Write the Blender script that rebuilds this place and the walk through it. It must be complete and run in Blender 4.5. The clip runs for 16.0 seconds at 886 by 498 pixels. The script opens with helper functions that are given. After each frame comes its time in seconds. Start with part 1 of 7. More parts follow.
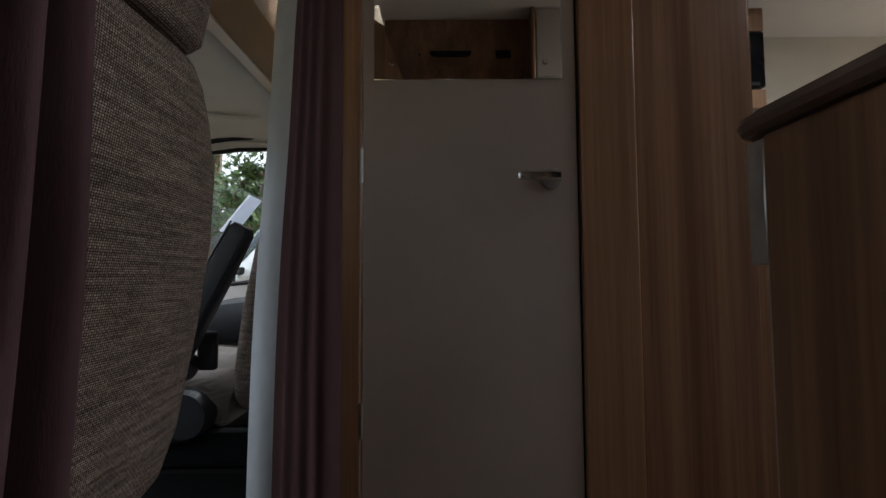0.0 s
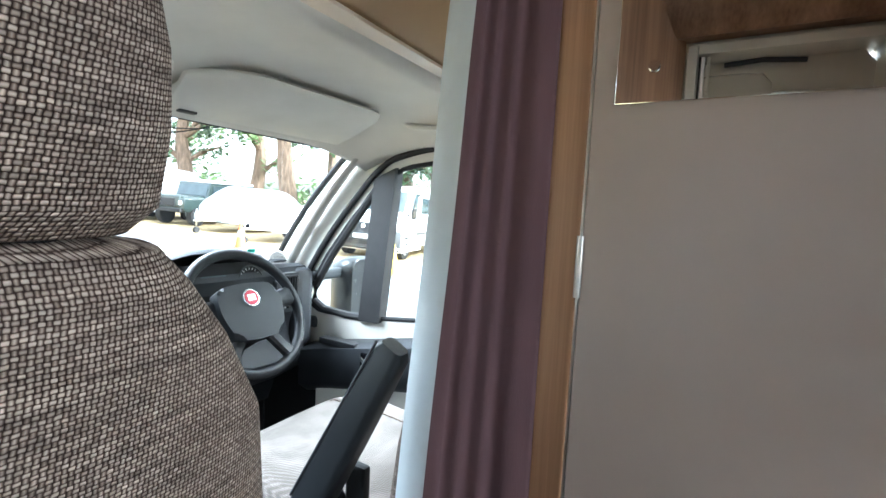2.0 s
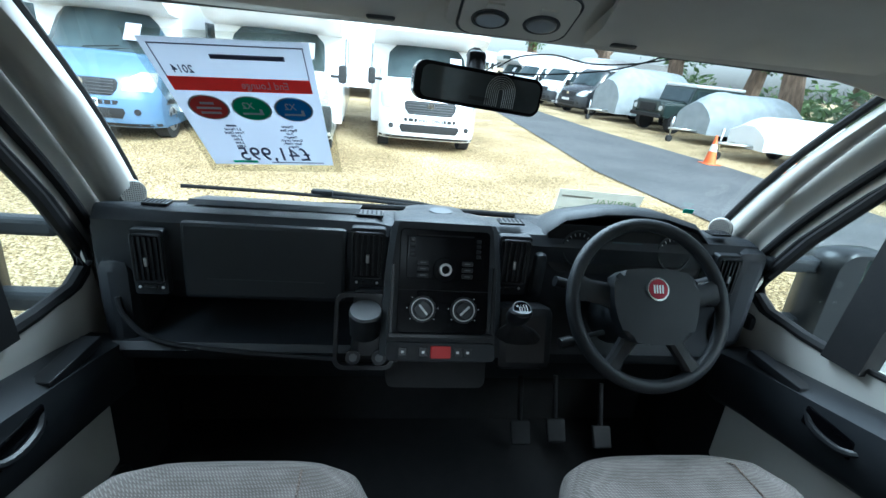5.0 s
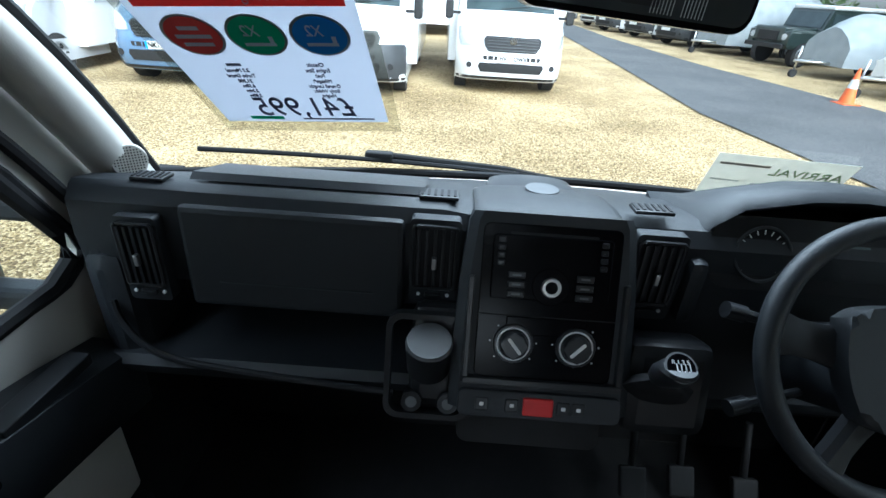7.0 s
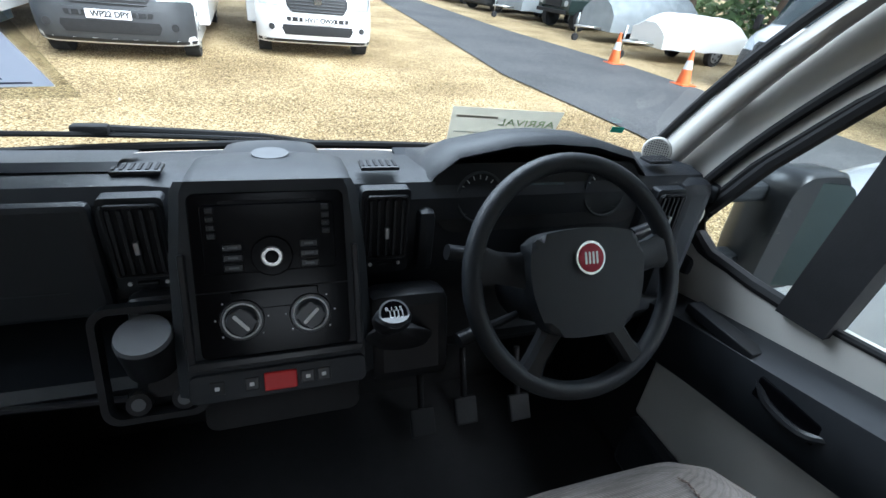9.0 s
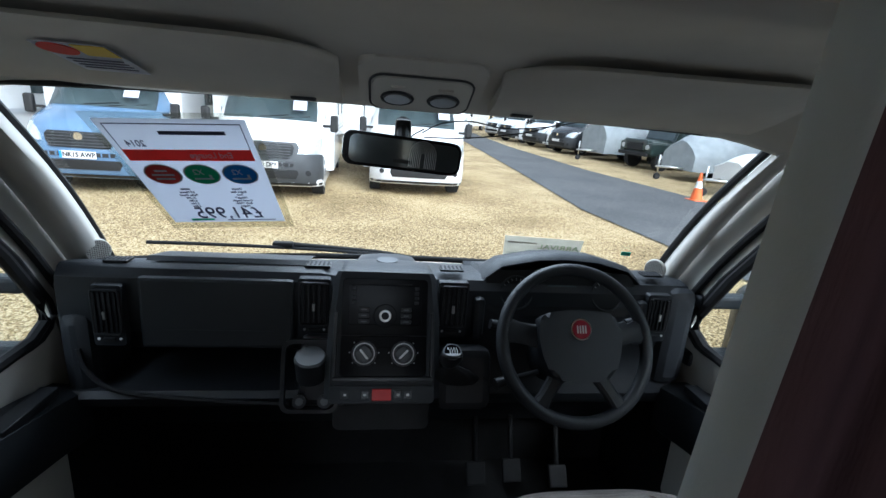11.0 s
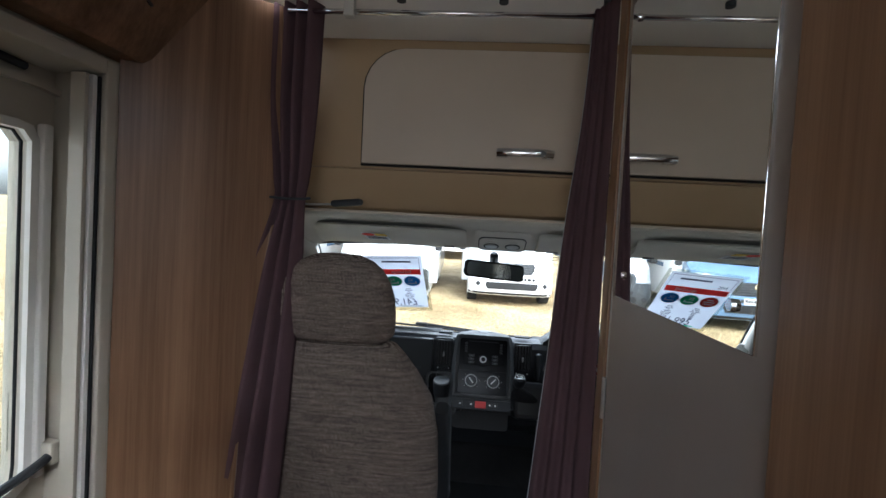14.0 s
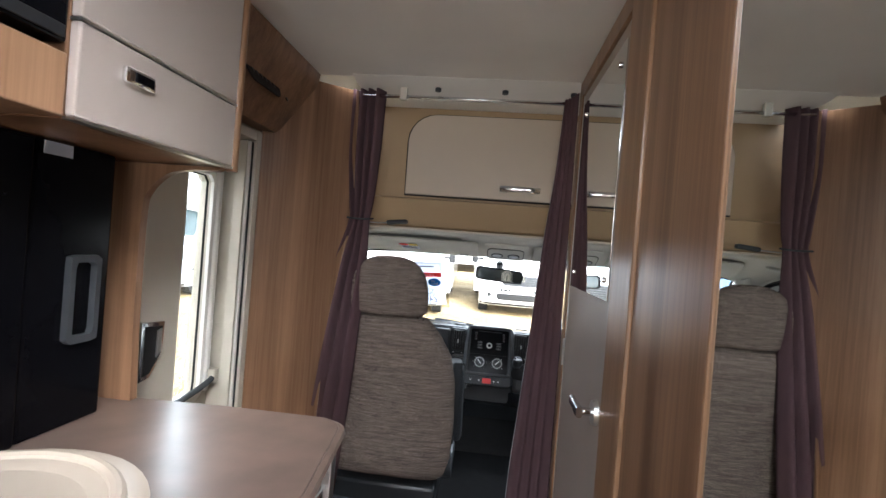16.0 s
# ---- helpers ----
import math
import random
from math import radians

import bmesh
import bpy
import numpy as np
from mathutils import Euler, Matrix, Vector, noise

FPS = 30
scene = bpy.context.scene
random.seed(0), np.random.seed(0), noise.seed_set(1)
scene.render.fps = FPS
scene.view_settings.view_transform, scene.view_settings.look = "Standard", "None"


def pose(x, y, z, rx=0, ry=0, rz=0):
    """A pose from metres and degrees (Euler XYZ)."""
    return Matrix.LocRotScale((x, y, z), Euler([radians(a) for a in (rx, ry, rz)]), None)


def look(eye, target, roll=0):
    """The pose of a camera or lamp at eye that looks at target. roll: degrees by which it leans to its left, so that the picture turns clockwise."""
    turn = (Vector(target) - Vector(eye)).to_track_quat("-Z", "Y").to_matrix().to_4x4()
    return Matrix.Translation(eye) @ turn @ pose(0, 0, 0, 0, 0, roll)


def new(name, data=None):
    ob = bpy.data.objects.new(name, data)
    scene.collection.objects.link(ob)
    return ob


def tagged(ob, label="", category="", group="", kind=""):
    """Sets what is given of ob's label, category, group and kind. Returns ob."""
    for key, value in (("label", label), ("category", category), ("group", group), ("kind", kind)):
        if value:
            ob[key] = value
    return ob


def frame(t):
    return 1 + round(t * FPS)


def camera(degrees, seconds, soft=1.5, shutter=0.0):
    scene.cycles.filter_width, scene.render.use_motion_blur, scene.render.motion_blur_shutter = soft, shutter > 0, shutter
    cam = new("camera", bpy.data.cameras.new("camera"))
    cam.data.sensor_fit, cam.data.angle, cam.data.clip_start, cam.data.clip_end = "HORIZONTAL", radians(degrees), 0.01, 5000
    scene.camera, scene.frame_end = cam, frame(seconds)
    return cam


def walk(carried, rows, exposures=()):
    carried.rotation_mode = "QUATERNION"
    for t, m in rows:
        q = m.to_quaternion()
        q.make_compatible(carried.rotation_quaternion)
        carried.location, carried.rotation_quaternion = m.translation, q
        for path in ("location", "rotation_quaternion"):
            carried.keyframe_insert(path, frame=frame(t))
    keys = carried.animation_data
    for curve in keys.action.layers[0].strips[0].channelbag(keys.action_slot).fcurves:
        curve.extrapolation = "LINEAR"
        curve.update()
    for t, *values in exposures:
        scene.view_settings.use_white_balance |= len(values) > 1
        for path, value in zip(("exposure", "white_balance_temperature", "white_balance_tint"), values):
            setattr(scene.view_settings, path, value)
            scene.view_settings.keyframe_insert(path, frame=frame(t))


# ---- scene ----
cam = camera(87.3, 16.0)
PATH = [
    (0, (-0.985, 0.240, 0.79), (0.99, 0.236, 0.90), -0.4),
    (0.5, (-0.874, 0.184, 0.993), (1.101, 0.495, 0.969), 0.3),
    (1, (-0.787, 0.199, 1.032), (1.179, 0.566, 1.003), 0.5),
    (1.5, (-0.613, 0.199, 1.024), (1.287, 0.82, 0.952), 1.6),
    (2, (-0.468, 0.295, 1.143), (1.274, 1.266, 0.993), 3.0),
    (2.5, (-0.436, 0.351, 1.156), (1.217, 1.457, 0.944), 4.1),
    (3, (-0.342, 0.455, 1.198), (1.215, 1.676, 0.909), 5.0),
    (3.5, (-0.319, 0.491, 1.261), (1.096, 1.859, 0.907), 5.3),
    (4, (-0.265, 0.509, 1.262), (0.879, 2.09, 0.823), 5.7),
    (4.5, (-0.222, 0.51, 1.267), (0.527, 2.28, 0.712), 6.0),
    (5, (-0.192, 0.547, 1.273), (0.089, 2.406, 0.592), 5.8),
    (5.2, (-0.193, 0.592, 1.276), (-0.08, 2.447, 0.538), 5.3),
    (7.3, (-0.193, 0.968, 1.221), (-0.211, 2.726, 0.267), 3.8),
    (7.5, (-0.162, 0.972, 1.223), (-0.1, 2.716, 0.245), 3.8),
    (8, (-0.099, 0.966, 1.219), (0.178, 2.68, 0.226), 4.6),
    (8.5, (-0.019, 0.958, 1.214), (0.519, 2.596, 0.2), 6.2),
    (8.7, (0.006, 0.952, 1.215), (0.622, 2.565, 0.207), 6.5),
    (10.8, (-0.039, 0.527, 1.326), (0.336, 2.41, 0.767), 4.6),
    (11, (-0.048, 0.448, 1.333), (0.227, 2.361, 0.817), 4.3),
    (11.5, (-0.088, 0.274, 1.341), (0.06, 2.236, 0.982), 4.7),
    (12, (-0.08, 0.082, 1.385), (-0.012, 2.068, 1.159), 6.0),
    (12.5, (-0.08, -0.066, 1.4), (-0.105, 1.926, 1.225), 4.3),
    (13, (-0.068, -0.24, 1.395), (-0.28, 1.743, 1.237), 2.6),
    (13.5, (-0.074, -0.386, 1.406), (-0.375, 1.588, 1.291), 2.9),
    (14, (-0.075, -0.588, 1.416), (-0.228, 1.405, 1.352), 3.2),
    (14.5, (-0.054, -0.747, 1.426), (-0.143, 1.251, 1.412), 3.3),
    (15, (-0.029, -0.893, 1.417), (-0.238, 1.095, 1.366), 4.3),
    (15.5, (-0.015, -1.029, 1.427), (-0.255, 0.957, 1.407), 5.0),
    (16, (-0.051, -1.176, 1.403), (-0.262, 0.813, 1.392), 4.5),
]
walk(cam, [(t, look(eye, target, roll)) for t, eye, target, roll in PATH],
     [(0, 1.15, 6200, 12), (0.5, 2.65, 6200, 10), (1.0, 3.35, 6100, 10), (1.5, 3.55, 5900, 7), (2.0, 3.45, 5600, 4), (2.5, 3.3, 5400, 1), (3.0, 2.8, 5250, -3), (3.5, 2.45, 5200, -5), (4.0, 2.05, 5150, -5), (5.0, 1.5, 5100, -3), (7.5, 1.3, 5400, 4),
      (8.5, 1.25, 5550, 7), (11.0, 0.9, 5450, 7), (12.0, 0.75, 5500, 7), (12.5, 0.92, 5500, 6), (13.0, 1.05, 5450, 5), (14.0, 1.68, 5600, 8), (15.0, 2.28, 5800, 10), (16.0, 2.62, 5900, 10)])

# ---- light ----
world = bpy.data.worlds.new("overcast_sky")
scene.world = world
world.use_nodes = True
wn = world.node_tree
sky = wn.nodes.new("ShaderNodeTexSky")
sky.sky_type = 'NISHITA'
sky.sun_disc = False
sky.sun_elevation = radians(38)
sky.sun_rotation = radians(150)
sky.air_density, sky.dust_density, sky.ozone_density = 1.2, 6.0, 1.5
bg = wn.nodes["Background"]
bg.inputs[1].default_value = 0.15
hs = wn.nodes.new("ShaderNodeHueSaturation")
hs.inputs["Saturation"].default_value = 0.25
hs.inputs["Value"].default_value = 1.6
wn.links.new(sky.outputs[0], hs.inputs["Color"])
wn.links.new(hs.outputs[0], bg.inputs[0])
sun = new("sun", bpy.data.lights.new("sun", 'SUN'))
sun.data.energy, sun.data.angle, sun.data.color = 1.2, radians(20), (1.0, 0.97, 0.92)
sun.matrix_world = look((6, -8, 12), (0, 4, 0))


def window_light(name, eye, target, w, h, watts):
    """An area lamp in or over a window opening, standing in for the sky's light through it."""
    lamp = bpy.data.lights.new(name, 'AREA')
    lamp.shape, lamp.size, lamp.size_y, lamp.energy, lamp.color = 'RECTANGLE', w, h, watts, (0.93, 0.97, 1.0)
    ob = new(name, lamp)
    ob.matrix_world = look(eye, target)


window_light("sky_through_windscreen", (0, 2.45, 1.95), (0, 1.2, 0.75), 1.8, 0.7, 22)
window_light("sky_through_offside_window", (1.45, 1.05, 1.78), (0.2, 1.05, 0.7), 0.9, 0.4, 7)
window_light("sky_through_nearside_window", (-1.45, 1.05, 1.78), (-0.2, 1.05, 0.7), 0.9, 0.4, 7)
window_light("sky_through_roof_light", (-0.081, -1.232, 2.05), (-0.081, -1.232, 0), 0.41, 0.41, 1.35)
window_light("sky_through_rear_window", (0.025, -3.05, 1.22), (0, 0, 1.2), 1.15, 0.53, 2.6)


# ---- materials ----
def mat(name, color, rough=0.5, metal=0.0, spec=0.5, bump=0.0, bscale=40.0, var=0.0, vscale=6.0, stretch=(1, 1, 1), color2=None, coat=0.0, detail=6.0, transmission=0.0, ior=1.45, emit=0.0, alpha=1.0):
    m = bpy.data.materials.new(name)
    m.use_nodes = True
    nt = m.node_tree
    b = nt.nodes["Principled BSDF"]
    b.inputs["Base Color"].default_value = (*color, 1)
    b.inputs["Roughness"].default_value = rough
    b.inputs["Metallic"].default_value = metal
    b.inputs["Specular IOR Level"].default_value = spec
    b.inputs["Coat Weight"].default_value = coat
    b.inputs["Transmission Weight"].default_value = transmission
    b.inputs["IOR"].default_value = ior
    if emit:
        b.inputs["Emission Color"].default_value = (*color, 1)
        b.inputs["Emission Strength"].default_value = emit
    tc = nt.nodes.new("ShaderNodeTexCoord")
    mp = nt.nodes.new("ShaderNodeMapping")
    mp.inputs["Scale"].default_value = stretch
    nt.links.new(tc.outputs["Object"], mp.inputs[0])
    if var > 0:
        n1 = nt.nodes.new("ShaderNodeTexNoise")
        n1.inputs["Scale"].default_value = vscale
        n1.inputs["Detail"].default_value = detail
        nt.links.new(mp.outputs[0], n1.inputs["Vector"])
        ramp = nt.nodes.new("ShaderNodeValToRGB")
        c2 = color2 or tuple(min(1, c * (1 + var)) for c in color)
        c1 = color if color2 else tuple(c * (1 - var) for c in color)
        ramp.color_ramp.elements[0].position, ramp.color_ramp.elements[1].position = 0.32, 0.68
        ramp.color_ramp.elements[0].color, ramp.color_ramp.elements[1].color = (*c1, 1), (*c2, 1)
        nt.links.new(n1.outputs[0], ramp.inputs[0])
        nt.links.new(ramp.outputs[0], b.inputs["Base Color"])
    if bump > 0:
        n2 = nt.nodes.new("ShaderNodeTexNoise")
        n2.inputs["Scale"].default_value = bscale
        n2.inputs["Detail"].default_value = 4
        nt.links.new(mp.outputs[0], n2.inputs["Vector"])
        bp = nt.nodes.new("ShaderNodeBump")
        bp.inputs["Strength"].default_value = bump
        bp.inputs["Distance"].default_value = 0.003
        nt.links.new(n2.outputs[0], bp.inputs["Height"])
        nt.links.new(bp.outputs[0], b.inputs["Normal"])
    return m


def wood_material(name, dark, light, rough=0.32):
    """Veneer with an upright grain: broad bands, fine streaks and short pores."""
    m = bpy.data.materials.new(name)
    m.use_nodes = True
    nt = m.node_tree
    b = nt.nodes["Principled BSDF"]
    b.inputs["Roughness"].default_value = rough
    b.inputs["Specular IOR Level"].default_value = 0.4
    tc = nt.nodes.new("ShaderNodeTexCoord")
    cols = []
    for sc, st in ((1.0, (14, 14, 0.35)), (1.0, (90, 90, 1.2)), (1.0, (320, 320, 9))):
        mp = nt.nodes.new("ShaderNodeMapping")
        mp.inputs["Scale"].default_value = st
        nt.links.new(tc.outputs["Object"], mp.inputs[0])
        n = nt.nodes.new("ShaderNodeTexNoise")
        n.inputs["Scale"].default_value = sc
        n.inputs["Detail"].default_value = 3
        nt.links.new(mp.outputs[0], n.inputs["Vector"])
        cols.append(n.outputs[0])
    a1 = nt.nodes.new("ShaderNodeMath")
    a1.operation = 'MULTIPLY_ADD'
    nt.links.new(cols[1], a1.inputs[0])
    a1.inputs[1].default_value = 0.5
    nt.links.new(cols[0], a1.inputs[2])
    a2 = nt.nodes.new("ShaderNodeMath")
    a2.operation = 'MULTIPLY_ADD'
    nt.links.new(cols[2], a2.inputs[0])
    a2.inputs[1].default_value = 0.25
    nt.links.new(a1.outputs[0], a2.inputs[2])
    ramp = nt.nodes.new("ShaderNodeValToRGB")
    e = ramp.color_ramp.elements
    e[0].position, e[0].color = 0.62, (*dark, 1)
    e[1].position, e[1].color = 1.12, (*light, 1)
    mr = nt.nodes.new("ShaderNodeMapRange")
    mr.inputs[1].default_value, mr.inputs[2].default_value = 0.55, 1.2
    nt.links.new(a2.outputs[0], mr.inputs[0])
    e[0].position, e[1].position = 0.15, 0.85
    nt.links.new(mr.outputs[0], ramp.inputs[0])
    nt.links.new(ramp.outputs[0], b.inputs["Base Color"])
    bp = nt.nodes.new("ShaderNodeBump")
    bp.inputs["Strength"].default_value = 0.08
    bp.inputs["Distance"].default_value = 0.001
    nt.links.new(cols[2], bp.inputs["Height"])
    nt.links.new(bp.outputs[0], b.inputs["Normal"])
    return m


def weave_material(name, dark, light, pitch=0.0052, rough=0.95):
    """Coarse basket weave: light and dark threads over and under, with streaky thread colours."""
    m = bpy.data.materials.new(name)
    m.use_nodes = True
    nt = m.node_tree
    L = nt.links.new
    b = nt.nodes["Principled BSDF"]
    b.inputs["Roughness"].default_value = rough
    b.inputs["Specular IOR Level"].default_value = 0.1
    b.inputs["Sheen Weight"].default_value = 0.15
    tc = nt.nodes.new("ShaderNodeTexCoord")
    sep = nt.nodes.new("ShaderNodeSeparateXYZ")
    L(tc.outputs["Object"], sep.inputs[0])

    def mth(op, a, bb=None, c=None):
        n = nt.nodes.new("ShaderNodeMath")
        n.operation = op
        for i, v in enumerate((a, bb, c)):
            if v is None:
                continue
            if isinstance(v, (int, float)):
                n.inputs[i].default_value = v
            else:
                L(v, n.inputs[i])
        return n.outputs[0]
    k = math.pi / pitch
    nz = nt.nodes.new("ShaderNodeTexNoise")
    nz.inputs["Scale"].default_value = 60
    L(tc.outputs["Object"], nz.inputs["Vector"])
    wob = mth('MULTIPLY', nz.outputs[0], 0.0022)
    u = mth('ADD', mth('ADD', sep.outputs[0], mth('MULTIPLY', sep.outputs[1], 0.8)), wob)
    v = mth('ADD', mth('ADD', sep.outputs[2], mth('MULTIPLY', sep.outputs[1], 0.45)), wob)
    su = mth('SINE', mth('MULTIPLY', u, k))
    sv = mth('SINE', mth('MULTIPLY', v, k))
    check = mth('MULTIPLY', su, sv)
    hgt = mth('MULTIPLY', mth('ABSOLUTE', su), mth('ABSOLUTE', sv))
    sel = mth('GREATER_THAN', check, 0.0)
    mp = nt.nodes.new("ShaderNodeMapping")
    mp.inputs["Scale"].default_value = (12, 12, 160)
    L(tc.outputs["Object"], mp.inputs[0])
    streak = nt.nodes.new("ShaderNodeTexNoise")
    streak.inputs["Scale"].default_value = 1.0
    streak.inputs["Detail"].default_value = 5
    L(mp.outputs[0], streak.inputs["Vector"])
    fac = mth('ADD', mth('MULTIPLY', mth('MULTIPLY', sel, hgt), 0.75), mth('MULTIPLY', mth('SUBTRACT', streak.outputs[0], 0.45), 1.3))
    ramp = nt.nodes.new("ShaderNodeValToRGB")
    e = ramp.color_ramp.elements
    e[0].position, e[0].color = 0.0, (*dark, 1)
    e[1].position, e[1].color = 0.75, (*light, 1)
    L(fac, ramp.inputs[0])
    L(ramp.outputs[0], b.inputs["Base Color"])
    bp = nt.nodes.new("ShaderNodeBump")
    bp.inputs["Strength"].default_value = 0.7
    bp.inputs["Distance"].default_value = 0.0015
    L(hgt, bp.inputs["Height"])
    L(bp.outputs[0], b.inputs["Normal"])
    return m


def tweed_material(name, gap, mid, light):
    """Short staggered threads with dark gaps between them and streaky colours."""
    m = bpy.data.materials.new(name)
    m.use_nodes = True
    nt = m.node_tree
    L = nt.links.new
    b = nt.nodes["Principled BSDF"]
    b.inputs["Roughness"].default_value = 0.95
    b.inputs["Specular IOR Level"].default_value = 0.1
    tc = nt.nodes.new("ShaderNodeTexCoord")
    nz = nt.nodes.new("ShaderNodeTexNoise")
    nz.inputs["Scale"].default_value = 90
    L(tc.outputs["Object"], nz.inputs["Vector"])
    sep = nt.nodes.new("ShaderNodeSeparateXYZ")
    L(tc.outputs["Object"], sep.inputs[0])

    def mth(op, a, bb):
        n = nt.nodes.new("ShaderNodeMath")
        n.operation = op
        for i, v in enumerate((a, bb)):
            if isinstance(v, (int, float)):
                n.inputs[i].default_value = v
            else:
                L(v, n.inputs[i])
        return n.outputs[0]
    wob = mth('MULTIPLY', mth('SUBTRACT', nz.outputs[0], 0.5), 0.0020)
    u = mth('ADD', mth('ADD', sep.outputs[0], mth('MULTIPLY', sep.outputs[1], 0.7)), wob)
    v = mth('ADD', mth('SUBTRACT', sep.outputs[2], mth('MULTIPLY', sep.outputs[1], 0.3)), wob)
    cmb = nt.nodes.new("ShaderNodeCombineXYZ")
    L(u, cmb.inputs[0])
    L(v, cmb.inputs[1])
    # plain weave: in every other cell the thread across lies on top, in the rest the thread along
    pu, pv = mth('DIVIDE', u, 0.0037), mth('DIVIDE', v, 0.0033)
    iu, iv = mth('FLOOR', pu, 0), mth('FLOOR', pv, 0)
    par = mth('MODULO', mth('ABSOLUTE', mth('ADD', iu, iv), 0), 2.0)
    fu = mth('ABSOLUTE', mth('SUBTRACT', mth('MULTIPLY', mth('SUBTRACT', pu, iu), 2.0), 1.0), 0)
    fv = mth('ABSOLUTE', mth('SUBTRACT', mth('MULTIPLY', mth('SUBTRACT', pv, iv), 2.0), 1.0), 0)
    across = mth('SUBTRACT', mth('SUBTRACT', 1.0, mth('POWER', fv, 2.2)), mth('MULTIPLY', mth('POWER', fu, 5.0), 0.55))
    along = mth('SUBTRACT', mth('SUBTRACT', 0.88, mth('POWER', fu, 1.5)), mth('MULTIPLY', mth('POWER', fv, 5.0), 0.45))
    hgt = mth('ADD', mth('MULTIPLY', across, mth('SUBTRACT', 1.0, par)), mth('MULTIPLY', along, par))
    cell = nt.nodes.new("ShaderNodeCombineXYZ")
    L(iu, cell.inputs[0])
    L(iv, cell.inputs[1])
    wn = nt.nodes.new("ShaderNodeTexWhiteNoise")
    L(cell.outputs[0], wn.inputs["Vector"])
    wram = nt.nodes.new("ShaderNodeValToRGB")
    el = wram.color_ramp.elements
    el[0].position, el[0].color = 0.12, (*gap, 1)
    el[1].position, el[1].color = 0.95, (*light, 1)
    em = el.new(0.48)
    em.color = (*mid, 1)
    L(mth('MULTIPLY', hgt, mth('ADD', mth('MULTIPLY', wn.outputs["Value"], 0.45), 0.72)), wram.inputs[0])
    mp = nt.nodes.new("ShaderNodeMapping")
    mp.inputs["Scale"].default_value = (14, 14, 190)
    L(tc.outputs["Object"], mp.inputs[0])
    streak = nt.nodes.new("ShaderNodeTexNoise")
    streak.inputs["Scale"].default_value = 1.0
    streak.inputs["Detail"].default_value = 4
    L(mp.outputs[0], streak.inputs["Vector"])
    mr = nt.nodes.new("ShaderNodeMapRange")
    mr.inputs[1].default_value, mr.inputs[2].default_value, mr.inputs[3].default_value, mr.inputs[4].default_value = 0.3, 0.7, 0.62, 1.35
    L(streak.outputs[0], mr.inputs[0])
    mx = nt.nodes.new("ShaderNodeMix")
    mx.data_type, mx.blend_type = 'RGBA', 'MULTIPLY'
    mx.inputs[0].default_value = 1.0
    L(wram.outputs[0], mx.inputs[6])
    L(mr.outputs[0], mx.inputs[7])
    L(mx.outputs[2], b.inputs["Base Color"])
    bp = nt.nodes.new("ShaderNodeBump")
    bp.inputs["Strength"].default_value = 0.8
    bp.inputs["Distance"].default_value = 0.0016
    L(hgt, bp.inputs["Height"])
    L(bp.outputs[0], b.inputs["Normal"])
    return m


def thin_sheet(m, share):
    """Lets part of the light fall through a sheet of paper or cloth."""
    nt = m.node_tree
    b = nt.nodes["Principled BSDF"]
    tl = nt.nodes.new("ShaderNodeBsdfTranslucent")
    tl.inputs[0].default_value = b.inputs["Base Color"].default_value
    mx = nt.nodes.new("ShaderNodeMixShader")
    mx.inputs[0].default_value = share
    nt.links.new(b.outputs[0], mx.inputs[1])
    nt.links.new(tl.outputs[0], mx.inputs[2])
    nt.links.new(mx.outputs[0], nt.nodes["Material Output"].inputs[0])
    return m


M_WOOD = wood_material("walnut_veneer", (0.135, 0.068, 0.035), (0.29, 0.162, 0.092))
M_WOODL = wood_material("walnut_edge", (0.19, 0.10, 0.052), (0.36, 0.21, 0.12))
M_TAUPE = mat("taupe_laminate", (0.38, 0.325, 0.29), 0.42, var=0.05, vscale=3, bump=0.03, bscale=300)
M_LOCKER = mat("cream_laminate", (0.56, 0.475, 0.385), 0.45, var=0.04, vscale=2, bump=0.02, bscale=400)
M_TAN = mat("tan_board", (0.40, 0.28, 0.16), 0.5, var=0.05, vscale=3, bump=0.03, bscale=300)
M_CEIL = mat("ceiling_lining", (0.78, 0.745, 0.70), 0.75, var=0.03, vscale=4, bump=0.05, bscale=500)
M_CREAM = mat("cream_plastic", (0.52, 0.47, 0.39), 0.45, var=0.04, vscale=5, bump=0.02, bscale=300)
M_GREYPL = mat("pale_grey_plastic", (0.56, 0.545, 0.50), 0.6, var=0.04, vscale=5, bump=0.12, bscale=500)
M_HEAD = mat("headliner_cloth", (0.56, 0.54, 0.50), 0.95, spec=0.1, var=0.04, vscale=8, bump=0.15, bscale=900)
M_DASH = mat("dark_plastic", (0.019, 0.0215, 0.025), 0.45, spec=0.45, var=0.12, vscale=4, bump=0.25, bscale=900)
M_DASH2 = mat("smooth_dark_plastic", (0.016, 0.017, 0.019), 0.32, var=0.1, vscale=7, bump=0.03, bscale=500)
M_GLOSS = mat("gloss_black", (0.003, 0.003, 0.004), 0.18, spec=0.10, var=0.2, vscale=9)
M_BLACK = mat("matt_black", (0.009, 0.009, 0.010), 0.7, var=0.2, vscale=20, bump=0.1, bscale=200)
M_RUB = mat("rubber", (0.010, 0.010, 0.011), 0.75, var=0.2, vscale=20, bump=0.2, bscale=200)
M_CHROME = mat("chrome", (0.75, 0.75, 0.76), 0.12, metal=1.0, var=0.05, vscale=12)
M_STEEL = mat("satin_steel", (0.55, 0.55, 0.54), 0.32, metal=1.0, var=0.08, vscale=30)
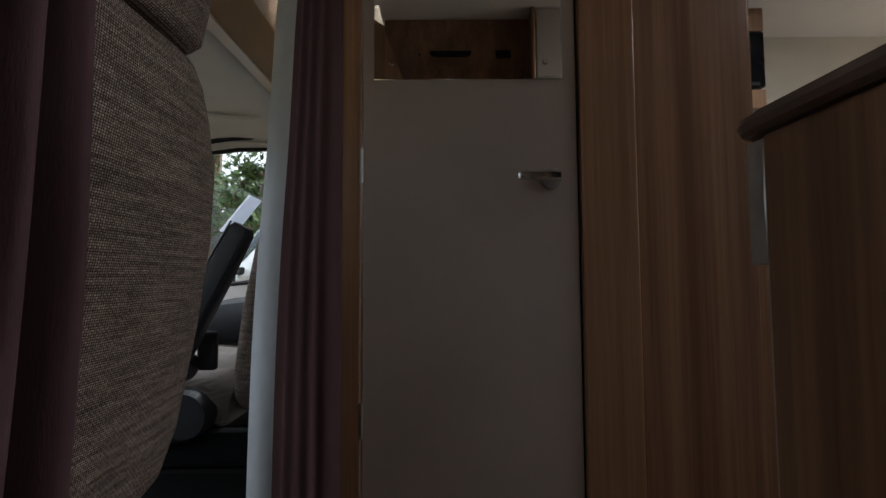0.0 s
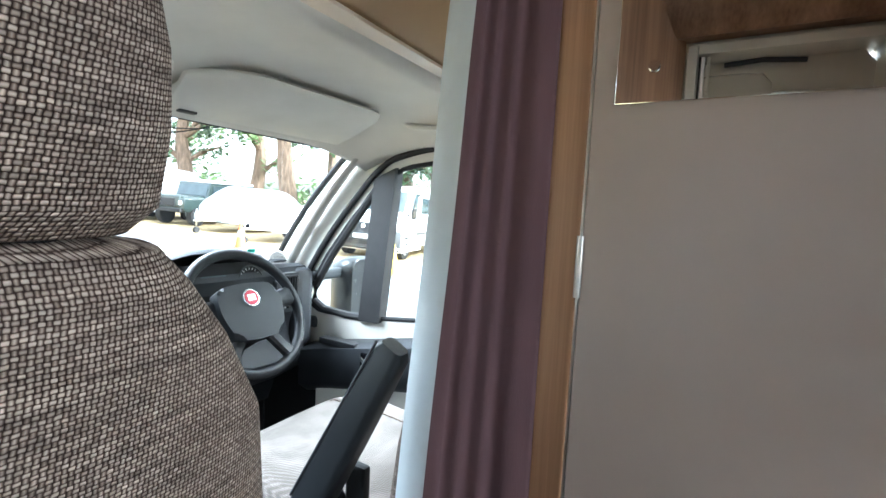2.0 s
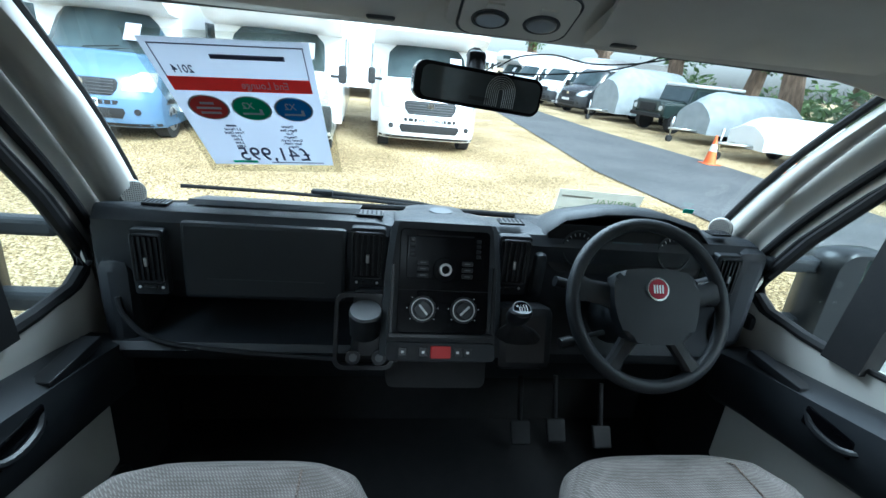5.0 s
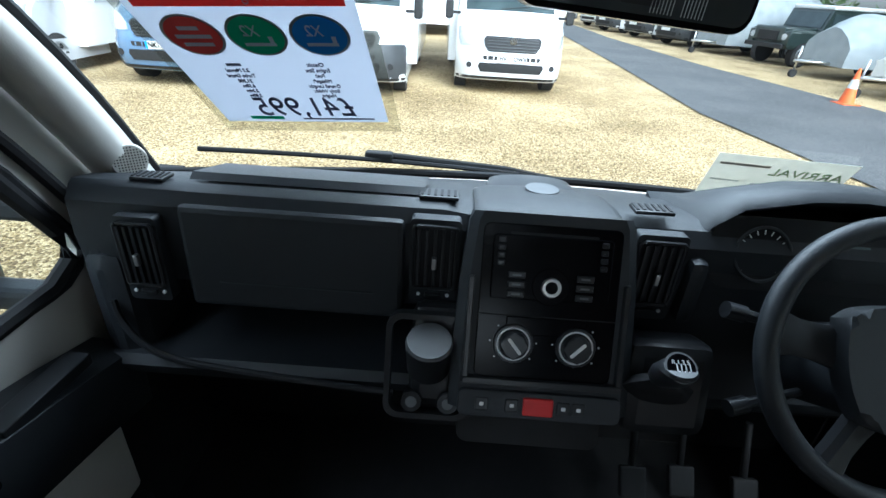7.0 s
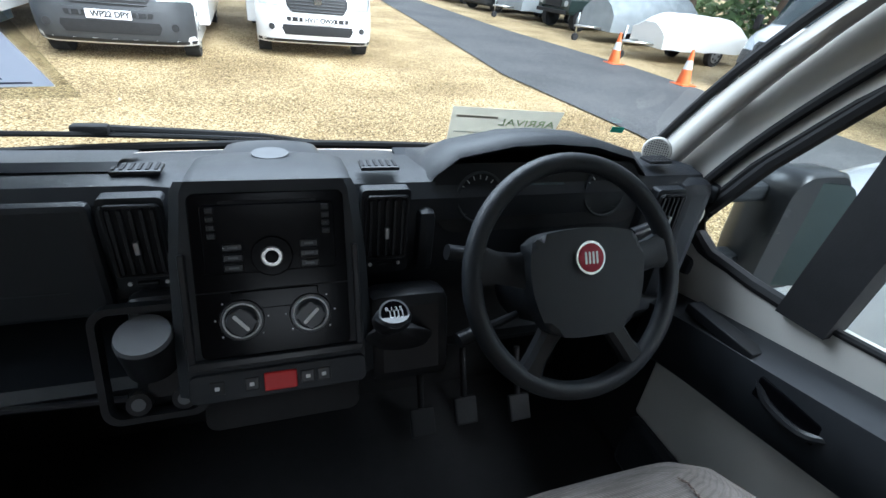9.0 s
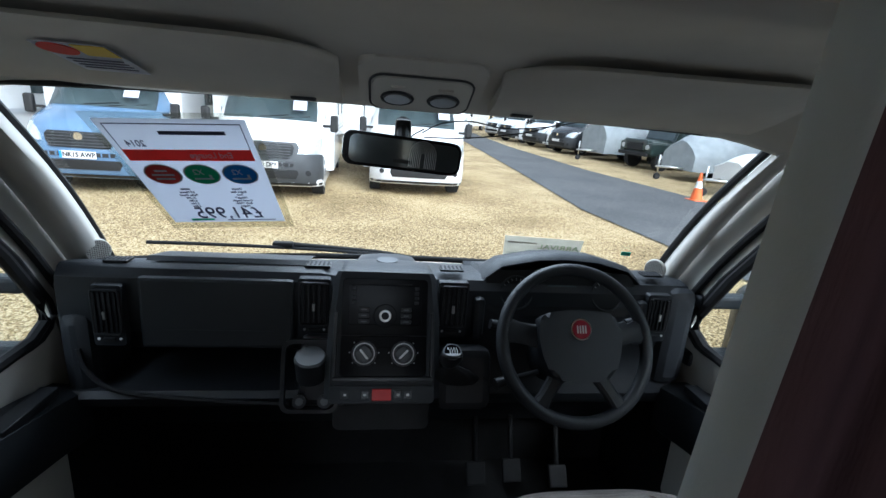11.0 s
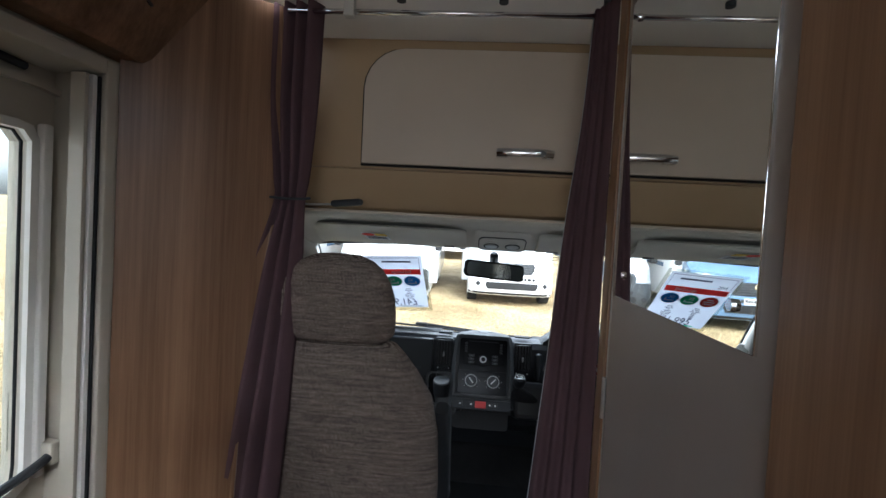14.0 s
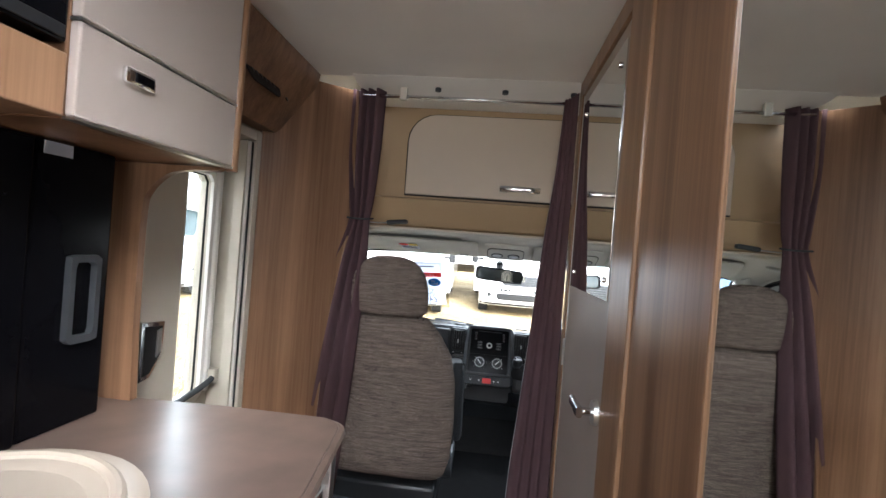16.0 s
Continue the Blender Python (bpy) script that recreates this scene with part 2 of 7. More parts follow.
M_MIRROR = mat("mirror_silver", (0.82, 0.84, 0.83), 0.015, metal=1.0)
M_CURT = mat("mauve_cloth", (0.115, 0.068, 0.076), 0.9, spec=0.15, var=0.10, vscale=30, stretch=(1, 1, 0.12), bump=0.2, bscale=500)
M_LINING = mat("pale_lining_cloth", (0.56, 0.60, 0.62), 0.9, spec=0.1, var=0.04, vscale=20, bump=0.12, bscale=400)
M_SEAT = tweed_material("tweed_weave", (0.045, 0.030, 0.025), (0.18, 0.138, 0.115), (0.42, 0.355, 0.305))
M_SEATF = weave_material("seat_cushion_weave", (0.15, 0.13, 0.115), (0.34, 0.305, 0.28), pitch=0.003)
M_FLOOR = mat("vinyl_floor", (0.16, 0.10, 0.06), 0.45, var=0.2, vscale=5, stretch=(8, 1, 1))
M_COUNTER = mat("brown_worktop", (0.15, 0.105, 0.085), 0.3, var=0.18, vscale=9, bump=0.02, bscale=300)
M_SINK = mat("beige_enamel", (0.50, 0.43, 0.35), 0.35, var=0.04, vscale=6)
thin_sheet(M_LINING, 0.3)
thin_sheet(M_CURT, 0.12)
M_RED = mat("red_plastic", (0.55, 0.02, 0.02), 0.4, var=0.05)
M_WHITE = mat("white_marking", (0.75, 0.75, 0.75), 0.5)
M_PAPER = mat("white_paper", (0.76, 0.78, 0.86), 0.7, var=0.02, vscale=3)
thin_sheet(M_PAPER, 0.55)
M_INK = mat("dark_ink", (0.13, 0.13, 0.20), 0.7)
M_LIDGREY = mat("grey_lid", (0.13, 0.135, 0.14), 0.5, var=0.06, vscale=20)
M_PLATE = mat("plate_black", (0.01, 0.01, 0.012), 0.5)
M_INKRED = mat("red_ink", (0.85, 0.10, 0.09), 0.6)
M_INKBLUE = mat("blue_ink", (0.05, 0.34, 0.85), 0.6)
M_INKGRN = mat("green_ink", (0.06, 0.60, 0.32), 0.6)
for ink in (M_INKRED, M_INKBLUE, M_INKGRN):
    thin_sheet(ink, 0.5)
M_YELLOW = mat("yellow_ink", (0.70, 0.50, 0.05), 0.6)
for ink in (M_INK, M_INKRED, M_INKBLUE, M_INKGRN):
    thin_sheet(ink, 0.5)
M_PAINT = mat("white_paint", (0.66, 0.67, 0.68), 0.22, coat=0.4, var=0.02, vscale=2)
M_BLUEP = mat("silver_blue_paint", (0.09, 0.15, 0.24), 0.25, coat=0.5, var=0.05, vscale=3)
M_SILVP = mat("silver_paint", (0.48, 0.50, 0.53), 0.3, metal=0.3, coat=0.4, var=0.04, vscale=3)
M_DGREEN = mat("dark_green_paint", (0.018, 0.03, 0.028), 0.3, coat=0.4, var=0.1, vscale=4)
M_DARKP = mat("dark_van_paint", (0.03, 0.032, 0.036), 0.25, coat=0.4, var=0.1, vscale=4)
M_BUMP = mat("charcoal_bumper", (0.035, 0.038, 0.042), 0.55, var=0.1, vscale=5)
M_VGLASS = mat("vehicle_glass", (0.035, 0.05, 0.055), 0.06, var=0.3, vscale=1.5)
M_LAMP = mat("headlamp_glass", (0.55, 0.58, 0.60), 0.08, metal=0.5, var=0.15, vscale=20)
M_COVER = mat("grey_cover_cloth", (0.26, 0.285, 0.30), 0.8, var=0.12, vscale=3, bump=0.6, bscale=14)
M_COVERW = mat("white_cover", (0.68, 0.68, 0.66), 0.6, var=0.05, vscale=3, bump=0.3, bscale=10)
M_ORANGE = mat("orange_cone", (0.75, 0.14, 0.03), 0.5, var=0.08, vscale=10)
M_TYRE = mat("tyre", (0.015, 0.015, 0.016), 0.85, var=0.2, vscale=15, bump=0.3, bscale=60)
M_WHEEL = mat("wheel_alloy", (0.32, 0.33, 0.34), 0.35, metal=0.8, var=0.1, vscale=12)
M_BARK = mat("bark", (0.17, 0.12, 0.085), 0.95, var=0.35, vscale=7, stretch=(1, 1, 0.25), bump=0.8, bscale=16)
M_LEAF = mat("leaf", (0.035, 0.075, 0.02), 0.6, var=0.5, vscale=1.2, color2=(0.10, 0.155, 0.045))
M_LEAF2 = mat("conifer_leaf", (0.03, 0.065, 0.03), 0.65, var=0.5, vscale=1.5, color2=(0.075, 0.12, 0.045))
M_SHED = mat("shed_wall", (0.30, 0.34, 0.36), 0.7, var=0.15, vscale=2, bump=0.1, bscale=20)


def glass_material(name, tint, rough=0.0):
    m = bpy.data.materials.new(name)
    m.use_nodes = True
    nt = m.node_tree
    nt.nodes.remove(nt.nodes["Principled BSDF"])
    out = nt.nodes["Material Output"]
    tr = nt.nodes.new("ShaderNodeBsdfTransparent")
    tr.inputs[0].default_value = (*tint, 1)
    gl = nt.nodes.new("ShaderNodeBsdfGlossy")
    gl.inputs["Roughness"].default_value = rough
    lw = nt.nodes.new("ShaderNodeLayerWeight")
    lw.inputs[0].default_value = 0.5
    pw = nt.nodes.new("ShaderNodeMath")
    pw.operation = 'POWER'
    nt.links.new(lw.outputs["Facing"], pw.inputs[0])
    pw.inputs[1].default_value = 4.0
    fr = nt.nodes.new("ShaderNodeMath")
    fr.operation = 'MULTIPLY_ADD'
    nt.links.new(pw.outputs[0], fr.inputs[0])
    fr.inputs[1].default_value, fr.inputs[2].default_value = 0.45, 0.03
    mx = nt.nodes.new("ShaderNodeMixShader")
    nt.links.new(fr.outputs[0], mx.inputs[0])
    nt.links.new(tr.outputs[0], mx.inputs[1])
    nt.links.new(gl.outputs[0], mx.inputs[2])
    nt.links.new(mx.outputs[0], out.inputs[0])
    return m


M_GLASS = glass_material("clear_glass", (0.93, 0.96, 0.95))
M_PLASTIC_FILM = glass_material("plastic_sleeve", (0.86, 0.86, 0.82), 0.2)


def ground_material(name, dark, mid, light, scale, bumpd):
    m = bpy.data.materials.new(name)
    m.use_nodes = True
    nt = m.node_tree
    L = nt.links.new
    b = nt.nodes["Principled BSDF"]
    b.inputs["Roughness"].default_value = 0.85
    b.inputs["Specular IOR Level"].default_value = 0.3
    tc = nt.nodes.new("ShaderNodeTexCoord")
    vo = nt.nodes.new("ShaderNodeTexVoronoi")
    vo.inputs["Scale"].default_value = scale
    L(tc.outputs["Object"], vo.inputs["Vector"])
    sep = nt.nodes.new("ShaderNodeSeparateColor")
    L(vo.outputs["Color"], sep.inputs[0])
    no = nt.nodes.new("ShaderNodeTexNoise")
    no.inputs["Scale"].default_value = 0.6
    no.inputs["Detail"].default_value = 6
    L(tc.outputs["Object"], no.inputs["Vector"])
    ad = nt.nodes.new("ShaderNodeMath")
    ad.operation = 'MULTIPLY_ADD'
    L(no.outputs[0], ad.inputs[0])
    ad.inputs[1].default_value = 1.0
    hm = nt.nodes.new("ShaderNodeMath")
    hm.operation = 'MULTIPLY_ADD'
    L(sep.outputs[0], hm.inputs[0])
    hm.inputs[1].default_value, hm.inputs[2].default_value = 0.8, -0.4
    L(hm.outputs[0], ad.inputs[2])
    ramp = nt.nodes.new("ShaderNodeValToRGB")
    e = ramp.color_ramp.elements
    e[0].position, e[0].color = 0.15, (*dark, 1)
    e[1].position, e[1].color = 0.9, (*light, 1)
    c = e.new(0.5)
    c.color = (*mid, 1)
    L(ad.outputs[0], ramp.inputs[0])
    L(ramp.outputs[0], b.inputs["Base Color"])
    bp = nt.nodes.new("ShaderNodeBump")
    bp.inputs["Strength"].default_value = 0.9
    bp.inputs["Distance"].default_value = bumpd
    bp.invert = True
    L(vo.outputs["Distance"], bp.inputs["Height"])
    L(bp.outputs[0], b.inputs["Normal"])
    return m


M_GRAVEL = ground_material("gravel", (0.11, 0.074, 0.032), (0.33, 0.24, 0.115), (0.56, 0.45, 0.27), 58, 0.015)
M_ROAD = ground_material("asphalt", (0.05, 0.052, 0.055), (0.075, 0.077, 0.08), (0.12, 0.12, 0.122), 70, 0.006)


# ---- mesh helpers ----
def about(cx, cy, cz, k):
    """A uniform scaling by k about a point."""
    return Matrix.Translation((cx, cy, cz)) @ Matrix.Scale(k, 4) @ Matrix.Translation((-cx, -cy, -cz))


CAB = Matrix()
ROOM = about(0.217, 0.446, 1.35, 0.885)      # the living room keeps a measure of its own, taken about the washroom door
LOW = -0.175                                 # the floor in that measure
FRAME = CAB


def thing(name, label, category, m=None, group="", kind=""):
    ob = tagged(new(name), label, category, group, kind)
    ob.matrix_world = FRAME @ m if m is not None else FRAME.copy()
    return ob


def smooth(me, angle=40):
    """Rounded edges shade smoothly; flat faces beside them stay flat."""
    me.set_sharp_from_angle(angle=radians(angle))
    keep = me.attributes.get("flat")
    for i, p in enumerate(me.polygons):
        p.use_smooth = not (len(p.vertices) > 6 or (keep is not None and keep.data[i].value == 1))


def part(name, bm, material, parent=None, label="", sharp=35):
    """One mesh object out of a bmesh, under a thing or a part."""
    bmesh.ops.recalc_face_normals(bm, faces=bm.faces)
    me = bpy.data.meshes.new(name)
    bm.to_mesh(me)
    bm.free()
    for mm in (material if isinstance(material, (list, tuple)) else [material]):
        me.materials.append(mm)
    smooth(me, sharp)
    ob = new(name, me)
    if parent is not None:
        ob.parent = parent
    if label:
        ob["label"] = label
    return ob


def solo(name, bm, material, label, category="", kind="", group="", sharp=35):
    ob = tagged(part(name, bm, material, None, "", sharp), label, category, group, kind)
    ob.matrix_world = FRAME.copy()
    return ob


def box(c, s, bevel=0.004, m=None, bm=None, seg=2):
    bm = bm or bmesh.new()
    r = bmesh.ops.create_cube(bm, size=1.0)
    vs = r["verts"]
    bmesh.ops.scale(bm, vec=s, verts=vs)
    if bevel > 0:
        es = list({e for v in vs for e in v.link_edges})
        out = bmesh.ops.bevel(bm, geom=es, offset=min(bevel, min(s) * 0.45), segments=seg, profile=0.5, affect='EDGES')
        vs = list({v for f in out["faces"] for v in f.verts} | {v for v in vs if v.is_valid})
        flat = bm.faces.layers.int.get("flat") or bm.faces.layers.int.new("flat")
        vs = [v for v in vs if v.is_valid]
        for f in {f for v in vs for f in v.link_faces}:
            f.normal_update()
            f[flat] = 1 if max(abs(q) for q in f.normal) > 0.9999 else 0
    t = Matrix.Translation(c) @ (m or Matrix())
    bmesh.ops.transform(bm, matrix=t, verts=[v for v in vs if v.is_valid])
    return bm


def span(x0, x1, y0, y1, z0, z1, bevel=0.004, bm=None):
    return box(((x0 + x1) / 2, (y0 + y1) / 2, (z0 + z1) / 2), (abs(x1 - x0), abs(y1 - y0), abs(z1 - z0)), bevel, None, bm)


def cyl(p0, p1, r0, r1=None, n=20, bm=None, caps=True):
    bm = bm or bmesh.new()
    r1 = r0 if r1 is None else r1
    p0, p1 = Vector(p0), Vector(p1)
    d = p1 - p0
    q = d.to_track_quat('Z', 'Y').to_matrix().to_4x4()
    bmesh.ops.create_cone(bm, cap_ends=caps, segments=n, radius1=r0, radius2=r1, depth=d.length, matrix=Matrix.Translation((p0 + p1) / 2) @ q)
    return bm


def tube(pts, r, n=10, bm=None, closed=False):
    """A round tube along points; r is one radius or one for each point."""
    bm = bm or bmesh.new()
    pts = [Vector(p) for p in pts]
    rings = []
    cnt = len(pts)
    up = Vector((0.013, 0.021, 1))
    for i, p in enumerate(pts):
        a = pts[(i - 1) % cnt] if (closed or i > 0) else p
        b = pts[(i + 1) % cnt] if (closed or i < cnt - 1) else p
        t = (b - a).normalized()
        if abs(t.dot(up.normalized())) > 0.97:
            up = Vector((1, 0.02, 0.03))
        s = t.cross(up).normalized()
        w = s.cross(t).normalized()
        rr = r[i] if isinstance(r, (list, tuple)) else r
        rings.append([bm.verts.new(p + (s * math.cos(k * 2 * math.pi / n) + w * math.sin(k * 2 * math.pi / n)) * rr) for k in range(n)])
    for i in range(cnt if closed else cnt - 1):
        A, B = rings[i], rings[(i + 1) % cnt]
        for k in range(n):
            bm.faces.new((A[k], A[(k + 1) % n], B[(k + 1) % n], B[k]))
    if not closed:
        bm.faces.new(rings[0][::-1])
        bm.faces.new(rings[-1])
    return bm


def loft(rings, closed_u=True, caps=True, bm=None):
    """Skin over rings of equal count."""
    bm = bm or bmesh.new()
    R = [[bm.verts.new(p) for p in ring] for ring in rings]
    n = len(R[0])
    for A, B in zip(R, R[1:]):
        for k in range(n if closed_u else n - 1):
            bm.faces.new((A[k], A[(k + 1) % n], B[(k + 1) % n], B[k]))
    if caps and closed_u:
        bm.faces.new(R[0][::-1])
        bm.faces.new(R[-1])
    return bm


def rrect(w, h, r, n=5):
    """Points of a rounded rectangle in a plane, about its centre."""
    out = []
    for cx, cy, a0 in ((w / 2 - r, h / 2 - r, 0), (-w / 2 + r, h / 2 - r, 90), (-w / 2 + r, -h / 2 + r, 180), (w / 2 - r, -h / 2 + r, 270)):
        for i in range(n + 1):
            a = radians(a0 + 90 * i / n)
            out.append((cx + r * math.cos(a), cy + r * math.sin(a)))
    return out


def prism(poly, d0, d1, m=None, bm=None, bevel=0.0):
    """A flat outline (a, b) in the local XY plane, from depth d0 to d1 along local Z, put by m."""
    bm2 = bmesh.new()
    lo = [bm2.verts.new((a, b, d0)) for a, b in poly]
    hi = [bm2.verts.new((a, b, d1)) for a, b in poly]
    n = len(poly)
    bm2.faces.new(lo[::-1])
    top = bm2.faces.new(hi)
    for k in range(n):
        bm2.faces.new((lo[k], lo[(k + 1) % n], hi[(k + 1) % n], hi[k]))
    if bevel > 0:
        bmesh.ops.bevel(bm2, geom=list(top.edges), offset=bevel, segments=2, profile=0.5, affect='EDGES')
    if m is not None:
        bm2.transform(m)
    if bm is None:
        return bm2
    tmp = bpy.data.meshes.new("tmp")
    bm2.to_mesh(tmp)
    bm2.free()
    bm.from_mesh(tmp)
    bpy.data.meshes.remove(tmp)
    return bm


def plate(outer, inner, d0, d1, m=None):
    """A flat plate with one hole; both outlines in local XY with equal counts of points, depth along local Z."""
    bm = bmesh.new()
    lo, li = [bm.verts.new((a, b, d0)) for a, b in outer], [bm.verts.new((a, b, d0)) for a, b in inner]
    ho, hi = [bm.verts.new((a, b, d1)) for a, b in outer], [bm.verts.new((a, b, d1)) for a, b in inner]
    n = len(outer)
    for k in range(n):
        j = (k + 1) % n
        bm.faces.new((lo[k], lo[j], li[j], li[k]))
        bm.faces.new((ho[k], hi[k], hi[j], ho[j]))
        bm.faces.new((lo[k], ho[k], ho[j], lo[j]))
        bm.faces.new((li[k], li[j], hi[j], hi[k]))
    if m is not None:
        bm.transform(m)
    return bm


def resample(poly, n):
    """n points at even steps along a closed outline."""
    P = [Vector((*p, 0)) for p in poly]
    seg = [(P[(i + 1) % len(P)] - P[i]).length for i in range(len(P))]
    tot = sum(seg)
    out = []
    for k in range(n):
        d = tot * k / n
        i = 0
        while d > seg[i]:
            d -= seg[i]
            i += 1
        q = P[i].lerp(P[(i + 1) % len(P)], d / seg[i])
        out.append((q.x, q.y))
    return out


def catmull(pts, n):
    """A smooth open curve through points, n steps a span."""
    P = [Vector(p) for p in pts]
    P = [2 * P[0] - P[1]] + P + [2 * P[-1] - P[-2]]
    out = []
    for i in range(1, len(P) - 2):
        a, b, c, d = P[i - 1:i + 3]
        for k in range(n):
            t = k / n
            out.append(0.5 * ((2 * b) + (c - a) * t + (2 * a - 5 * b + 4 * c - d) * t * t + (3 * b - a - 3 * c + d) * t ** 3))
    out.append(P[-2])
    return out


# frames of reference for flat outlines: local x, y, z -> world
YZ = Matrix(((0, 0, 1, 0), (1, 0, 0, 0), (0, 1, 0, 0), (0, 0, 0, 1)))      # outline (y, z), depth along +x
XZ = Matrix(((1, 0, 0, 0), (0, 0, 1, 0), (0, 1, 0, 0), (0, 0, 0, 1)))      # outline (x, z), depth along +y


def words(text, size, m, material, parent, name="lettering", depth=0.0006, align='CENTER', bold=0.0):
    cu = bpy.data.curves.new(name, 'FONT')
    cu.body, cu.size, cu.extrude, cu.align_x, cu.align_y, cu.offset = text, size, depth, align, 'CENTER', bold
    tmp = bpy.data.objects.new("tmp_text", cu)
    scene.collection.objects.link(tmp)
    dg = bpy.context.evaluated_depsgraph_get()
    me = bpy.data.meshes.new_from_object(tmp.evaluated_get(dg))
    bpy.data.objects.remove(tmp)
    me.transform(m)
    me.materials.clear()
    me.materials.append(material)
    ob = new(name, me)
    ob.parent = parent
    return ob

# ---- the motorhome's shell ----
XW = 0.222            # washroom wall along the aisle
NEAR, OFF = -1.07, 1.10
CEIL = 2.10

solo("floor", span(-0.958, 1.02, -2.99, 0.62, -0.05, -0.001, 0), M_FLOOR, "brown wood-look vinyl floor of the motorhome", "floor", "structure")
cabf = solo("cab_floor", span(-1.0, 1.0, 0.62, 2.1, -0.05, -0.004, 0), M_RUB, "black ribbed rubber mat on the cab floor", "floor", "structure")
bm = bmesh.new()
for i in range(18):
    for j in range(16):
        span(-0.28 + i * 0.032, -0.262 + i * 0.032, 0.70 + j * 0.04, 0.728 + j * 0.04, -0.005, 0.0015, 0, bm)
tagged(part("mat_rib", bm, M_RUB, cabf), kind="stuff")
FRAME = ROOM
solo("ceiling", plate(resample([(-1.12, -3.4), (1.12, -3.4), (1.12, 0.53), (-1.12, 0.53)], 60), resample([(-0.36, -1.69), (0.12, -1.69), (0.12, -1.21), (-0.36, -1.21)], 60), CEIL, CEIL + 0.04), M_CEIL, "off-white lined motorhome ceiling", "ceiling", "structure")
# nearside wall, with the doorway cut out
DY0, DY1, DZ = -0.232, 0.384, 1.80
solo("wall_nearside", span(NEAR - 0.04, NEAR, -2.1, DY0, LOW, CEIL, 0), M_CREAM, "cream inner wall behind the kitchen", "wall", "structure")
for wx, nm in ((NEAR - 0.04, "lounge_wall_nearside"), (OFF, "lounge_wall_offside")):
    lw_ = plate(resample([(-3.4, LOW), (-2.1, LOW), (-2.1, CEIL), (-3.4, CEIL)], 40), resample([(-3.2, 0.85), (-2.3, 0.85), (-2.3, 1.6), (-3.2, 1.6)], 40), 0, 0.04, Matrix.Translation((wx, 0, 0)) @ YZ)
    solo(nm, lw_, M_CREAM, "cream lounge wall with a side window", "wall", "structure")
solo("wall_over_door", span(NEAR - 0.04, NEAR, DY0, DY1, DZ, CEIL, 0), M_CREAM, "cream wall strip above the entrance door", "wall", "structure")
solo("wall_beside_door", span(NEAR - 0.04, NEAR, DY1, 0.56, LOW, CEIL, 0), M_CREAM, "cream wall strip beside the entrance door", "wall", "structure")
solo("wall_offside", span(OFF, OFF + 0.04, -2.1, 0.56, LOW, CEIL, 0), M_CREAM, "cream outer wall behind the washroom", "wall", "structure")
# rear lounge closure: walls with the big lounge windows that light the place
RW = plate(resample([(-1.12, LOW), (1.12, LOW), (1.12, CEIL), (-1.12, CEIL)], 40), resample([(-0.7, 0.85), (0.7, 0.85), (0.7, 1.55), (-0.7, 1.55)], 40), 0, 0.04, Matrix.Translation((0, -3.44, 0)) @ XZ)
solo("wall_rear", RW, M_CREAM, "cream rear lounge wall with a wide window", "wall", "structure")

FRAME = CAB
# cab shell: back of the cab on both sides, closing the gap to the cab doors
for sgn, nm in ((-1, "cab_bulkhead_nearside"), (1, "cab_bulkhead_offside")):
    a, b = sorted((sgn * 0.935, sgn * 1.14))
    solo(nm, span(a, b, 0.56, 0.60, 0, CEIL, 0), M_CREAM, "cream return wall between body and cab", "wall", "structure")
solo("overcab_roof", span(-1.12, 1.12, 0.53, 1.7, CEIL + 0.03, CEIL + 0.06, 0), M_CREAM, "cream roof over the overcab locker", "ceiling", "structure")
solo("overcab_front", span(-1.12, 1.12, 1.66, 1.70, 1.50, CEIL + 0.04, 0), M_CREAM, "cream front of the overcab space", "wall", "structure")
for sgn, nm in ((-1, "overcab_side_nearside"), (1, "overcab_side_offside")):
    a, b = sorted((sgn * 1.08, sgn * 1.12))
    solo(nm, span(a, b, 0.58, 1.70, 1.42, CEIL + 0.04, 0), M_CREAM, "cream side of the overcab space", "wall", "structure")

FRAME = ROOM
# cream strip in front of the ceiling edge, with two screw caps
strip = solo("ceiling_trim", loft([[(x, 0.50, CEIL - 0.002), (x, 0.53, CEIL - 0.006), (x, 0.56, CEIL - 0.016), (x, 0.80, CEIL - 0.022), (x, 0.86, CEIL - 0.024), (x, 0.86, CEIL + 0.02), (x, 0.50, CEIL + 0.02)] for x in (-0.72, -0.3, 0.1, 0.72)]), M_CEIL, "off-white curved trim between ceiling and overcab locker", "trim", "structure")
for x in (-0.369, -0.083, 0.2):
    part("screw_cap", cyl((x, 0.587, CEIL - 0.030), (x, 0.587, CEIL - 0.012), 0.013, n=16), M_BUMP, strip, "small dark screw cap")

# overcab locker
FRAME = Matrix.Translation((0.013, -0.012, 0.1385)) @ Matrix.Diagonal((0.92, 1, 0.9, 1))
locker = thing("overcab_locker", "tan overcab locker with a cream lift-up door", "locker")
part("surround", span(-0.72, 0.72, 0.838, 0.87, 1.60, CEIL - 0.02, 0.004), M_TAN, locker)
pts = [(-0.5, 1.645), (0.5, 1.645), (0.5, 1.9)] + [(0.5 - 0.13 * (1 - math.cos(radians(a))), 1.9 + 0.13 * math.sin(radians(a))) for a in range(15, 91, 15)] + [(-0.37 - 0.13 * math.sin(radians(a)), 2.03 - 0.13 * (1 - math.cos(radians(a)))) for a in range(0, 91, 15)]
ldoor = part("locker_door", prism(pts, 0, 0.018, Matrix.Translation((0, 0.838, 0)) @ XZ @ Matrix.Diagonal((1, 1, -1, 1)), bevel=0.003), M_LOCKER, locker, "cream lift-up door with rounded top corners")
